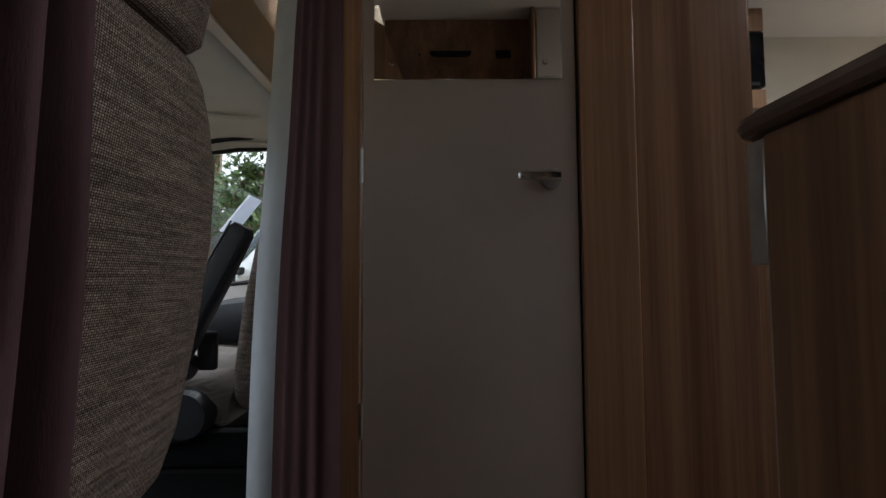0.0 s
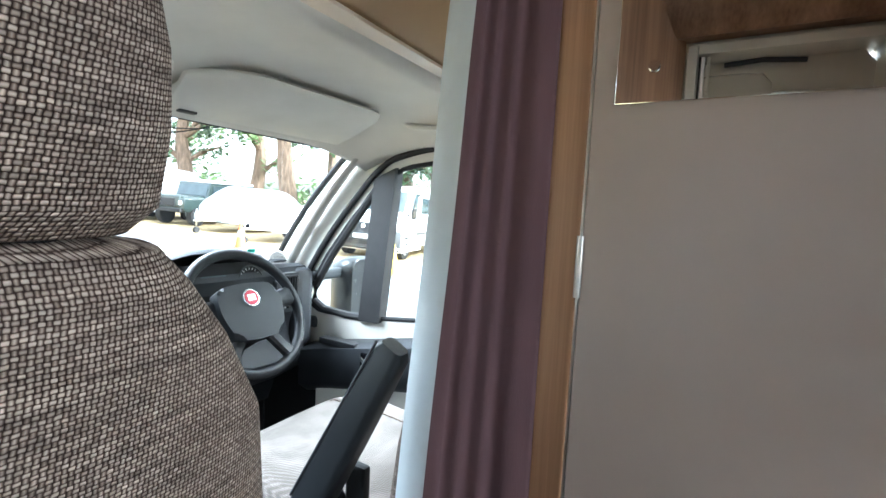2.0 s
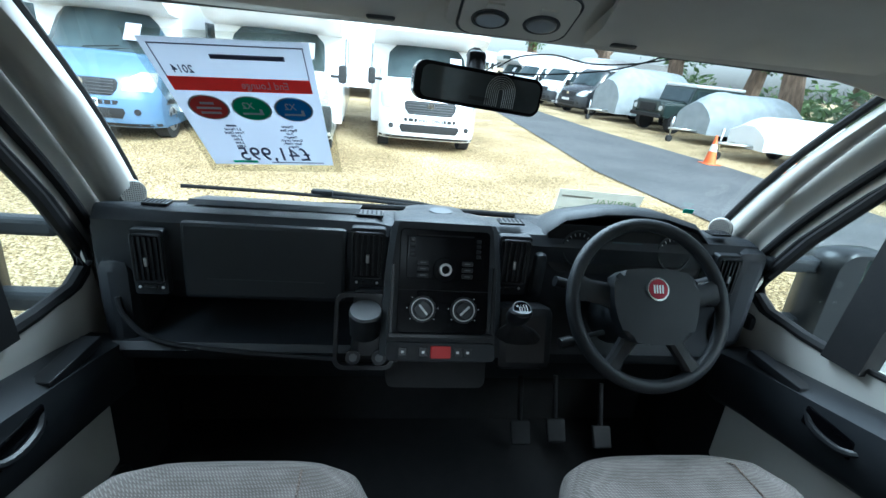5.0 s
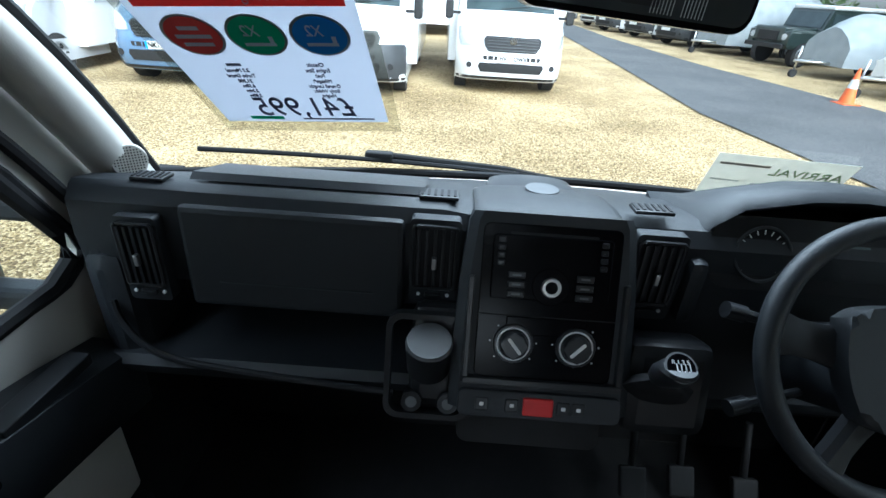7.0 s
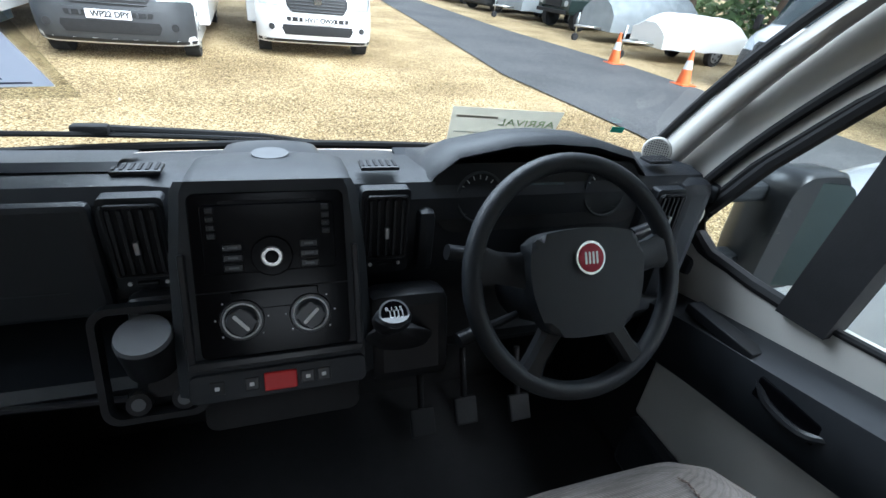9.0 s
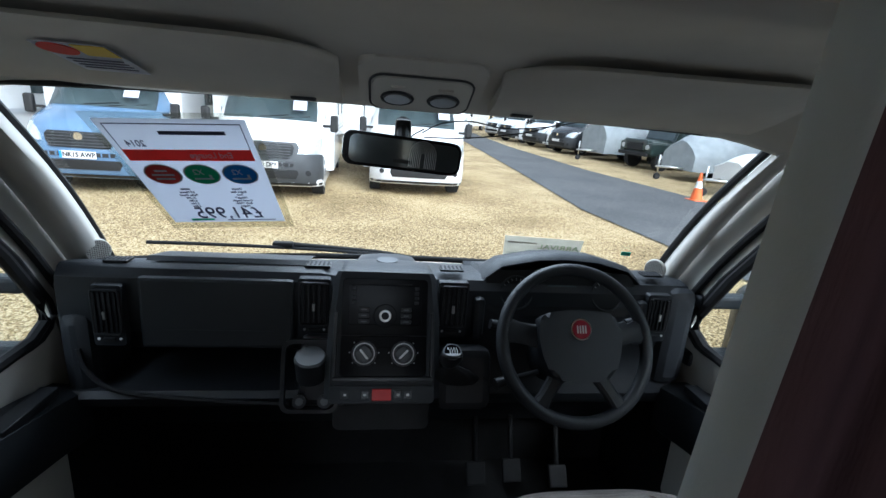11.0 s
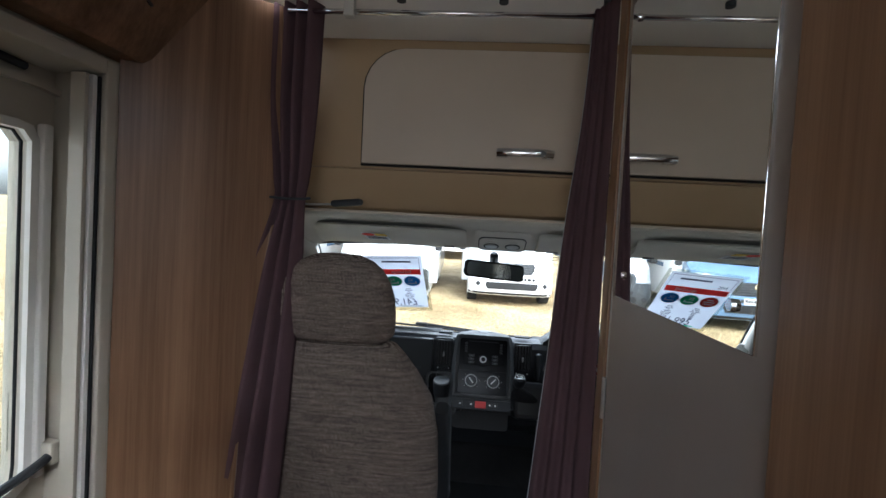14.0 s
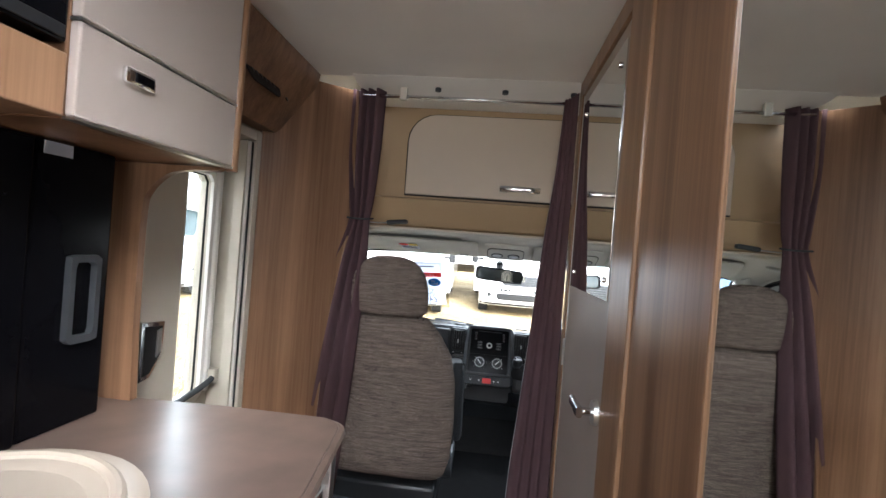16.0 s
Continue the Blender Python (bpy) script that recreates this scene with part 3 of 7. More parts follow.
cx, cz = 0.0, 1.84
# shade in the gap round the door, drawn as a black tube
gap = tube([((a - cx) * 1.008 + cx, 0.836, (b - cz) * 1.016 + cz) for a, b in pts], 0.0045, 6, closed=True)
part("seal", gap, M_BLACK, locker, "black tube drawn as the shadow gap")
hz = 1.695
hb = tube(catmull([(-0.055, 0.80, hz), (-0.02, 0.790, hz), (0.034, 0.787, hz), (0.09, 0.790, hz), (0.122, 0.80, hz)], 4), 0.007, 10)
bmesh.ops.scale(hb, vec=(1, 1, 1.9), space=Matrix.Translation((0, 0, -hz)), verts=hb.verts)
hd = part("handle", hb, M_CHROME, ldoor, "chrome bow handle")
part("handle_plate", span(-0.057, -0.02, 0.803, 0.82, hz - 0.014, hz + 0.014, 0.003), M_CHROME, ldoor)
part("handle_plate", span(0.088, 0.125, 0.803, 0.82, hz - 0.014, hz + 0.014, 0.003), M_CHROME, ldoor)
part("fascia", loft([[(x, 0.815, 1.628), (x, 0.80, 1.620), (x, 0.815, 1.56), (x, 0.85, 1.50), (x, 0.87, 1.487), (x, 0.90, 1.487), (x, 0.90, 1.628)] for x in (-0.75, -0.3, 0.3, 0.75)]), M_TAN, locker, "tan lower fascia board")
part("trim_strip", span(-0.75, 0.75, 0.852, 0.90, 1.478, 1.4865, 0.002), M_LOCKER, locker, "thin cream edge strip")

# curtain rail
FRAME = ROOM
rail = thing("curtain_rail", "chrome curtain rail across the cab opening", "curtain rail")
part("rod", tube([(-0.70, 0.60, 2.045), (0.21, 0.60, 2.045)], 0.0075, 10), M_CHROME, rail)
part("bracket", span(-0.535, -0.505, 0.588, 0.615, 2.03, CEIL - 0.012, 0.003), M_GREYPL, rail)


# ---- curtains ----
def curtain(name, label, rows, thick, mats, split, steps=5):
    """Rows of (z, plan points): a pleated sheet hanging through them. The last part of its width, past split, takes the second cloth."""
    bmx = bmesh.new()
    rings = []
    zs = [r[0] for r in rows]
    cols = [catmull([(*p, 0) for p in pl], steps) for _, pl in rows]
    n = len(cols[0])
    full = []
    lines = [catmull([(cols[i][k].x, cols[i][k].y, zs[i]) for i in range(len(rows))], 5) for k in range(n)]
    V = [[bmx.verts.new(p) for p in ln] for ln in lines]
    for k in range(n - 1):
        for j in range(len(V[0]) - 1):
            f = bmx.faces.new((V[k][j], V[k + 1][j], V[k + 1][j + 1], V[k][j + 1]))
            f.material_index = 1 if k / (n - 1) >= split else 0
    ob = solo(name, bmx, mats, label, "curtain", sharp=180)
    md = ob.modifiers.new("thickness", 'SOLIDIFY')
    md.thickness = thick
    return ob


def pleats(x0, y0, x1, y1, n, amp):
    d = Vector((x1 - x0, y1 - y0))
    p = Vector((-d.y, d.x)).normalized()
    return [(x0 + d.x * i / n + p.x * amp * (1 if i % 2 else -1), y0 + d.y * i / n + p.y * amp * (1 if i % 2 else -1)) for i in range(n + 1)]


FRAME = Matrix.Translation((-0.035, 0.01, 0)) @ ROOM
curtain("curtain", "mauve cab curtain gathered with a tieback", [
    (2.075, pleats(-0.705, 0.625, -0.572, 0.60, 7, 0.026)),
    (1.80, pleats(-0.705, 0.625, -0.578, 0.60, 7, 0.024)),
    (1.58, pleats(-0.690, 0.62, -0.592, 0.61, 7, 0.018)),
    (1.49, pleats(-0.688, 0.62, -0.602, 0.61, 7, 0.014)),
    (1.30, pleats(-0.735, 0.61, -0.598, 0.595, 7, 0.020)),
    (1.00, pleats(-0.785, 0.60, -0.610, 0.585, 7, 0.026)),
    (0.60, pleats(-0.84, 0.59, -0.635, 0.57, 7, 0.030)),
    (-0.08, pleats(-0.90, 0.58, -0.70, 0.57, 7, 0.032))], 0.003, [M_CURT, M_LINING], 2.0)
tb = thing("curtain_tieback", "thin dark tieback cord round the curtain", "tieback")
part("cord", tube([(-0.69, 0.585, 1.505), (-0.64, 0.578, 1.502), (-0.595, 0.588, 1.504), (-0.58, 0.61, 1.508)], 0.004, 8), M_BUMP, tb)


FRAME = ROOM


def lead(dx, dy, s):
    """Plan of the half-drawn curtain: from the washroom wall forward, with a turned-back pale leading edge."""
    base = [(0.210, 0.505), (0.178, 0.540), (0.176, 0.572), (0.148, 0.580), (0.142, 0.606), (0.112, 0.610), (0.102, 0.632), (0.075, 0.628), (0.062, 0.640), (0.058, 0.655), (0.070, 0.690), (0.105, 0.725), (0.15, 0.735)]
    return [(0.205 + (x - 0.205) * s + dx * (i / 12), 0.50 + (y - 0.50) * (0.55 + 0.45 * s) + dy * (i / 12)) for i, (x, y) in enumerate(base)]


curtain("curtain", "half-drawn mauve cab curtain with pale lining", [
    (2.06, lead(0, 0, 0.26)), (1.75, lead(0.005, 0, 0.39)), (1.45, lead(0.0, 0.004, 0.55)), (1.10, lead(0.004, 0, 0.72)), (0.75, lead(0, 0.004, 0.86)), (0.40, lead(-0.012, 0.0, 0.96)), (-0.12, lead(-0.02, 0, 1.0))], 0.003, [M_CURT, M_LINING], 0.70)

FRAME = ROOM
# ---- washroom front along the aisle ----
JY = 0.448
solo("door_post", span(XW - 0.008, XW + 0.05, JY + 0.004, 0.515, LOW, CEIL - 0.03, 0.004), M_WOODL, "narrow brown wooden door post beside the curtain", "door post", "structure")
wd = thing("door_1", "closed taupe washroom door with a mirror in its upper half", "door", kind="structure")
part("door_leaf", span(XW, XW + 0.03, -0.19, JY, LOW + 0.03, 2.03, 0.002), M_TAUPE, wd)
part("mirror", span(XW - 0.005, XW + 0.002, -0.150, 0.414, 1.30, 1.985, 0.0015), M_MIRROR, wd, "frameless mirror panel")
for yy, zz in ((0.36, 1.354), (-0.10, 1.354), (0.36, 1.932), (-0.10, 1.932)):
    part("mirror_clip", cyl((XW - 0.011, yy, zz), (XW - 0.004, yy, zz), 0.008, 0.009, 14), M_CHROME, wd)
part("edge_strip", span(XW - 0.002, XW + 0.03, JY + 0.0005, JY + 0.004, LOW + 0.03, 2.03, 0), M_STEEL, wd, "bright metal edge strip")
part("edge_gap", span(XW + 0.004, XW + 0.03, -0.196, -0.191, LOW + 0.03, 2.03, 0), M_BLACK, wd)
part("hinge", cyl((XW - 0.005, JY + 0.002, 0.99), (XW - 0.005, JY + 0.002, 1.092), 0.006, n=12), M_STEEL, wd, "steel barrel hinge")
part("hinge", cyl((XW - 0.005, JY + 0.002, 0.25), (XW - 0.005, JY + 0.002, 0.35), 0.006, n=12), M_STEEL, wd, "steel barrel hinge")
lock = part("rose", cyl((XW - 0.012, -0.112, 1.0), (XW, -0.112, 1.0), 0.031, 0.034, 28), M_STEEL, wd, "round satin steel rose")
part("neck", cyl((XW - 0.042, -0.112, 1.0), (XW - 0.01, -0.112, 1.0), 0.011, n=16), M_CHROME, lock)
lv = loft([[(XW - 0.047 + a, y, 1.0 + b) for a, b in rrect(0.014 * s, 0.024 * s, 0.005 * s, 3)] for y, s in ((-0.128, 1.15), (-0.10, 1.3), (-0.06, 1.05), (-0.015, 1.1), (-0.006, 0.9))])
part("lever", lv, M_CHROME, lock, "chrome lever handle")
part("strike", span(XW - 0.006, XW + 0.01, -0.21, -0.20, 0.99, 1.03, 0.001), M_STEEL, wd)
solo("door_post", span(XW - 0.012, XW + 0.05, -0.365, -0.198, LOW, CEIL - 0.002, 0.005), M_WOODL, "brown wooden post beside the washroom door", "door post", "structure")
solo("door_head", span(XW - 0.008, XW + 0.05, -0.197, JY + 0.06, 2.035, CEIL - 0.002, 0.003), M_WOODL, "brown wooden head above the washroom door", "door head", "structure")
ward = thing("wardrobe", "tall walnut-veneered wardrobe beside the washroom", "wardrobe")
part("side_panel", span(XW - 0.004, XW + 0.03, -0.715, -0.366, LOW, CEIL - 0.002, 0.003), M_WOOD, ward)
part("catch", span(XW - 0.03, XW - 0.003, -0.45, -0.39, 2.03, 2.045, 0.002), M_STEEL, ward, "small steel catch")
m2 = thing("wall_mirror", "tall frameless wall mirror with a bright metal edge", "mirror")
part("glass", span(XW + 0.000, XW + 0.008, -1.75, -0.7175, 0.97, CEIL - 0.01, 0.001), M_MIRROR, m2)
part("edge_strip", span(XW - 0.0035, XW - 0.0005, -0.7175, -0.7160, 0.97, CEIL - 0.01, 0.0002), M_WOODL, m2, "narrow wooden edge")
solo("wall_aisle", span(XW + 0.010, XW + 0.06, -1.9, -0.7155, LOW, CEIL, 0), M_WOOD, "walnut-veneered wall below the mirror", "wall", "structure")

# ---- entrance side ----
FRAME = Matrix.Translation((-0.05, 0.05, 0)) @ ROOM
pan = thing("partition_panel", "full-height walnut-veneered partition with a curved free edge", "partition")
edge = catmull([(-0.604, 2.07, 0), (-0.586, 1.80, 0), (-0.594, 1.50, 0), (-0.625, 1.25, 0), (-0.655, 1.05, 0), (-0.678, 0.75, 0), (-0.69, 0.4, 0), (-0.695, LOW, 0)], 5)
poly = [(-0.985, LOW), (-0.985, 2.07)] + [(p.x, p.y) for p in edge]
mp_ = Matrix.Translation((-0.97, 0.344, 0)) @ Matrix.Rotation(radians(38), 4, 'Z') @ Matrix.Translation((0.97, 0, 0)) @ XZ
part("panel", prism(poly, 0, 0.02, mp_), M_WOOD, pan)
et = tube([(p.x + 0.001, p.y, 0.010) for p in edge], 0.0115, 8)
et.transform(mp_)
part("edge_lipping", et, M_WOODL, pan, "rounded lighter wood lipping")

FRAME = Matrix.Translation((0.0, 0.115, 0)) @ ROOM
board = thing("control_board", "sloping walnut board with a speaker above the entrance door", "control board")
bprof = [(-1.065, 1.82), (-1.0, 1.82), (-0.985, 1.835), (-0.875, 2.05), (-0.865, 2.095), (-1.065, 2.095)]
part("board", prism(bprof, 0, 0.78, Matrix.Translation((0, 0.385, 0)) @ XZ @ Matrix.Diagonal((1, 1, -1, 1))), M_WOOD, board)
slope = Matrix.Translation((-0.93, 0, 1.945)) @ Matrix.Rotation(radians(-27), 4, 'Y')
sp = prism(rrect(0.23, 0.085, 0.04, 6), 0, 0.006, slope @ Matrix.Translation((0.002, 0.03, 0)) @ YZ, bevel=0.002)
part("speaker", sp, M_BLACK, board, "black oval speaker grille")
for i in range(6):
    part("slot", prism(rrect(0.012, 0.022, 0.005, 3), 0.006, 0.0075, slope @ Matrix.Translation((0.002, -0.05 + i * 0.03, 0)) @ YZ), M_DASH2, board)
part("control_panel", prism(rrect(0.085, 0.11, 0.008, 3), 0, 0.008, slope @ Matrix.Translation((0.002, -0.26, 0.0)) @ YZ, bevel=0.002), M_DASH2, board, "black control panel with a small green screen")
part("screw_cap", cyl(slope @ Vector((0.002, 0.20, -0.02)), slope @ Vector((0.006, 0.20, -0.02)), 0.008, n=12), M_DASH2, board)

# the entrance door and the kitchen, in true measure
FRAME = CAB
NW, LEAF = -0.92, -1.01                      # inner face of the wall, inner face of the door leaf
EY0, EY1, EZ = -0.12, 0.355, 1.715
door = thing("door_2", "closed cream entrance door with an upright window", "door", kind="structure")
WY0, WY1, WZ0, WZ1 = 0.158, 0.300, 0.84, 1.58
N = 56


def on_door(w, h, r, y, z, n=56):
    return [(a + y, b + z) for a, b in resample(rrect(w, h, r), n)]


wy, wz = (WY0 + WY1) / 2, (WZ0 + WZ1) / 2
pane = on_door(WY1 - WY0, WZ1 - WZ0, 0.022, wy, wz)
outer = [(a + 0.15, b + 0.845) for a, b in resample(rrect(0.58, 1.75, 0.06), N)]
part("door_panel", plate(outer, pane, 0, 0.04, Matrix.Translation((LEAF - 0.04, 0, 0)) @ YZ), M_CREAM, door)
part("window_frame", plate(on_door(WY1 - WY0 + 0.035, WZ1 - WZ0 + 0.035, 0.034, wy, wz), pane, 0, 0.012, Matrix.Translation((LEAF, 0, 0)) @ YZ), M_CEIL, door, "raised pale window frame")
part("window_seal", tube([(LEAF - 0.012, a, b) for a, b in pane], 0.004, 6, closed=True), M_RUB, door, "dark glazing seal")
part("raised_panel", plate(on_door(0.275, 1.20, 0.055, 0.262, 1.085), on_door(0.252, 1.175, 0.047, 0.262, 1.085), 0, 0.016, Matrix.Translation((LEAF, 0, 0)) @ YZ), M_CREAM, door, "raised moulded rim of the door lining")
part("blind_cassette", span(LEAF + 0.001, LEAF + 0.034, -0.035, 0.138, 0.84, 1.60, 0.008), M_CREAM, door, "cream upright blind cassette")
part("blind_edge", span(LEAF + 0.001, LEAF + 0.026, 0.140, 0.151, 0.845, 1.59, 0.004), M_CEIL, door, "pale blind edge")
part("blind_track", span(LEAF + 0.001, LEAF + 0.022, 0.318, 0.340, 0.845, 1.60, 0.005), M_CEIL, door, "pale blind track")
part("pane", prism(pane, 0.012, 0.016, Matrix.Translation((LEAF - 0.04, 0, 0)) @ YZ), M_GLASS, door).visible_shadow = False
part("jamb", span(LEAF - 0.05, NW + 0.03, EY1 + 0.005, EY1 + 0.037, 0, EZ + 0.035, 0.004), M_CREAM, door, "cream door frame post")
part("jamb", span(LEAF - 0.05, NW + 0.03, EY0 - 0.035, EY0 - 0.003, 0, EZ + 0.035, 0.004), M_CREAM, door, "cream door frame post")
part("frame_head", span(LEAF - 0.05, NW + 0.03, EY0 - 0.002, EY1 + 0.004, EZ + 0.002, EZ + 0.035, 0.004), M_CREAM, door, "cream door frame head")
for k, (yy, w, mm_) in enumerate(((EY1 - 0.002, 0.005, M_BLACK), (EY1 - 0.012, 0.011, M_CEIL), (EY1 - 0.028, 0.010, M_CREAM))):
    part("track", span(NW - 0.02, NW + 0.022 - 0.004 * k, yy - w / 2, yy + w / 2, 0.02, EZ - 0.004, 0.0015), mm_, door, "upright flyscreen track")
part("closer", tube([(LEAF + 0.012, 0.28, 1.705), (LEAF + 0.02, 0.17, 1.71), (LEAF + 0.012, 0.05, 1.70)], 0.009, 8), M_BUMP, door, "dark door stay at the head")
grab = part("grab_handle", tube(catmull([(LEAF + 0.006, 0.352, 0.893), (LEAF + 0.036, 0.33, 0.888), (LEAF + 0.038, 0.22, 0.868), (LEAF + 0.036, 0.10, 0.858), (LEAF + 0.034, 0.03, 0.872), (LEAF + 0.008, -0.02, 0.895)], 5), 0.010, 10), M_BUMP, door, "dark sloping grab handle")
part("grab_boss", box((LEAF + 0.024, 0.342, 0.895), (0.046, 0.028, 0.05), 0.006), M_CREAM, grab)
lo_ = part("door_lock", prism([(-0.012, 0.970), (0.030, 0.975), (0.078, 1.035), (0.078, 1.128), (-0.012, 1.135)], 0, 0.010, Matrix.Translation((LEAF + 0.034, -0.01, 0)) @ YZ, bevel=0.004), M_CHROME, door, "chrome-edged recessed door lock")
part("recess", prism([(0.000, 0.985), (0.026, 0.989), (0.066, 1.040), (0.066, 1.116), (0.000, 1.122)], 0.010, 0.0115, Matrix.Translation((LEAF + 0.034, -0.01, 0)) @ YZ), M_BLACK, lo_)
part("lever", prism([(0.044, 1.03), (0.060, 1.045), (0.060, 1.11), (0.044, 1.105)], 0.0115, 0.017, Matrix.Translation((LEAF + 0.034, -0.01, 0)) @ YZ, bevel=0.002), M_STEEL, lo_, "bright lock lever")
solo("wall_step", span(LEAF - 0.05, NW + 0.03, EY0 - 0.035, EY1 + 0.037, -0.03, 0.0, 0.004), M_RUB, "dark entrance threshold", "threshold", "structure")

# ---- kitchen ----
KX, KY = -0.345, -0.168                      # front and end of the worktop
unit = thing("kitchen_unit", "walnut-veneered kitchen base unit under the worktop", "cabinet")
part("carcass", span(NW + 0.003, KX - 0.05, -1.65, KY - 0.006, 0.06, 0.968, 0.004), M_WOOD, unit)
part("plinth", span(NW + 0.003, KX - 0.09, -1.65, KY - 0.05, 0.0, 0.06, 0), M_BLACK, unit)
for y0, y1 in ((-0.62, -0.185), (-1.08, -0.635), (-1.60, -1.095)):
    dr = part("door", span(KX - 0.049, KX - 0.032, y0, y1, 0.09, 0.955, 0.004), M_TAUPE, unit)
    part("handle", box((KX - 0.026, y1 - 0.06, 0.86), (0.012, 0.09, 0.024), 0.005), M_CHROME, dr)
part("trim", span(KX - 0.046, KX - 0.012, KY - 0.040, KY - 0.010, 0.80, 0.966, 0.003), M_STEEL, unit, "metal corner trim below the worktop")
wt = thing("worktop", "dark brown laminate worktop with a rounded corner", "worktop")
cr = 0.05
poly = [(NW + 0.004, -1.65), (KX + 0.03, -1.65), (KX + 0.03, -0.48), (KX, KY - cr)] + [(KX - cr + cr * math.cos(radians(a)), KY - cr + cr * math.sin(radians(a))) for a in range(15, 91, 15)] + [(-0.62, KY - 0.002), (NW + 0.004, KY - 0.018)]
part("top", prism(poly, 0.970, 1.0, None, bevel=0.005), M_COUNTER, wt)
part("edge_band", tube([(a + 0.001, b + 0.001, 0.984) for a, b in poly[1:-1]], 0.0125, 8), M_COUNTER, wt, "rounded brown edge band")
sink = thing("sink", "beige enamel sink with a rolled rim", "sink")
sx_, sy_ = -0.715, -0.755
ring24 = [i * math.pi / 24 for i in range(48)]
part("rim", tube([(sx_ + 0.225 * math.cos(a), sy_ + 0.275 * math.sin(a), 1.006) for a in ring24], 0.012, 10, closed=True), M_SINK, sink)
part("bowl", loft([[(sx_ + rx * math.cos(a), sy_ + ry * math.sin(a), z) for a in ring24] for rx, ry, z in ((0.262, 0.318, 1.001), (0.25, 0.30, 1.008), (0.205, 0.25, 1.009), (0.19, 0.235, 1.002))], caps=False), M_SINK, sink)
part("basin_floor", prism([(sx_ + 0.20 * math.cos(a), sy_ + 0.24 * math.sin(a)) for a in ring24], 1.0005, 1.003), M_SINK, sink)
kp = thing("kitchen_partition", "narrow walnut upright between the worktop and the locker", "partition")
arc = catmull([(-0.832, 1.002, 0), (-0.838, 1.2, 0), (-0.838, 1.42, 0), (-0.826, 1.475, 0), (-0.785, 1.515, 0), (-0.73, 1.528, 0), (-0.665, 1.53, 0)], 4)
poly = [(NW + 0.003, 1.002)] + [(p.x, p.y) for p in arc] + [(-0.655, 1.538), (NW + 0.003, 1.538)]
part("upright", prism(poly, 0, 0.02, Matrix.Translation((0, -0.212, 0)) @ XZ), M_WOOD, kp)
blk = thing("fridge_panel", "glossy black tall panel with a grey recessed handle", "appliance panel")
part("panel", span(NW + 0.004, -0.842, -0.458, -0.285, 1.001, 1.537, 0.006), M_GLOSS, blk)
part("panel", span(NW + 0.004, -0.836, -1.15, -0.462, 1.001, 1.537, 0.006), M_GLOSS, blk)
hf = [[(a - 0.352, b + 1.247) for a, b in resample(rrect(w, h, r), 32)] for w, h, r in ((0.068, 0.170, 0.008), (0.046, 0.142, 0.006))]
part("handle", plate(hf[0], hf[1], 0, 0.014, Matrix.Translation((-0.842, 0, 0)) @ YZ), M_BUMP, blk, "grey framed recessed handle")
part("sticker", span(-0.842, -0.8405, -0.443, -0.387, 1.512, 1.535, 0), M_PAPER, blk, "small white sticker")
oh = thing("overhead_locker", "taupe overhead kitchen locker with a chrome latch and wooden end", "locker")
CW = 2.012
part("carcass", span(NW + 0.003, -0.658, -0.592, -0.192, 1.540, CW, 0.003), M_WOOD, oh)
part("lower_door", span(-0.658, -0.641, -0.590, -0.196, 1.543, 1.677, 0.004), M_TAUPE, oh)
part("upper_door", span(-0.658, -0.641, -0.590, -0.196, 1.682, CW - 0.005, 0.004), M_TAUPE, oh)
part("seam", span(-0.659, -0.6395, -0.590, -0.196, 1.6775, 1.6815, 0), M_STEEL, oh, "bright metal seam strip")
part("lower_edge", span(-0.659, -0.6395, -0.590, -0.196, 1.538, 1.5425, 0), M_STEEL, oh, "thin bright lower edge")
part("end_lipping", tube([(-0.650, -0.182, 1.534), (-0.650, -0.182, CW)], 0.013, 12), M_WOODL, oh, "rounded wooden end lipping")
part("end_panel", span(NW + 0.003, -0.655, -0.1915, -0.176, 1.5385, CW, 0.003), M_WOOD, oh)
lt = part("latch", box((-0.637, -0.483, 1.632), (0.012, 0.064, 0.026), 0.005), M_CHROME, oh, "chrome push latch")
part("latch_recess", box((-0.6305, -0.478, 1.632), (0.003, 0.038, 0.015), 0.001), M_GLOSS, lt)
ov = thing("microwave", "built-in dark glass microwave above a wooden shelf", "microwave")
part("shelf", span(NW + 0.003, -0.652, -1.25, -0.5945, 1.540, 1.628, 0.003), M_WOODL, ov)
part("door", span(-0.69, -0.652, -1.25, -0.597, 1.640, 1.90, 0.005), M_GLOSS, ov)
part("vent_strip", span(-0.6525, -0.648, -1.22, -0.605, 1.645, 1.662, 0.001), M_DASH2, ov)
part("top_panel", span(NW + 0.003, -0.652, -1.25, -0.5945, 1.905, CW, 0.003), M_WOOD, ov)
FRAME = ROOM

# ---- reading lamp ----
FRAME = Matrix.Translation((-0.04, 0.148, 0.17)) @ Matrix.Scale(0.885, 4)
rl = thing("reading_lamp", "slim grey reading lamp on a gooseneck", "lamp")
part("neck", tube(catmull([(-0.70, 0.55, 1.478), (-0.64, 0.545, 1.48), (-0.56, 0.54, 1.476), (-0.48, 0.55, 1.48)], 5), 0.0035, 8), M_STEEL, rl)
part("base", cyl((-0.70, 0.565, 1.478), (-0.70, 0.545, 1.478), 0.012, n=16), M_BUMP, rl)
hdm = box((-0.445, 0.552, 1.486), (0.095, 0.035, 0.020), 0.008, Matrix.Rotation(radians(-6), 4, 'Y'))
part("shade", hdm, M_BUMP, rl)

FRAME = CAB
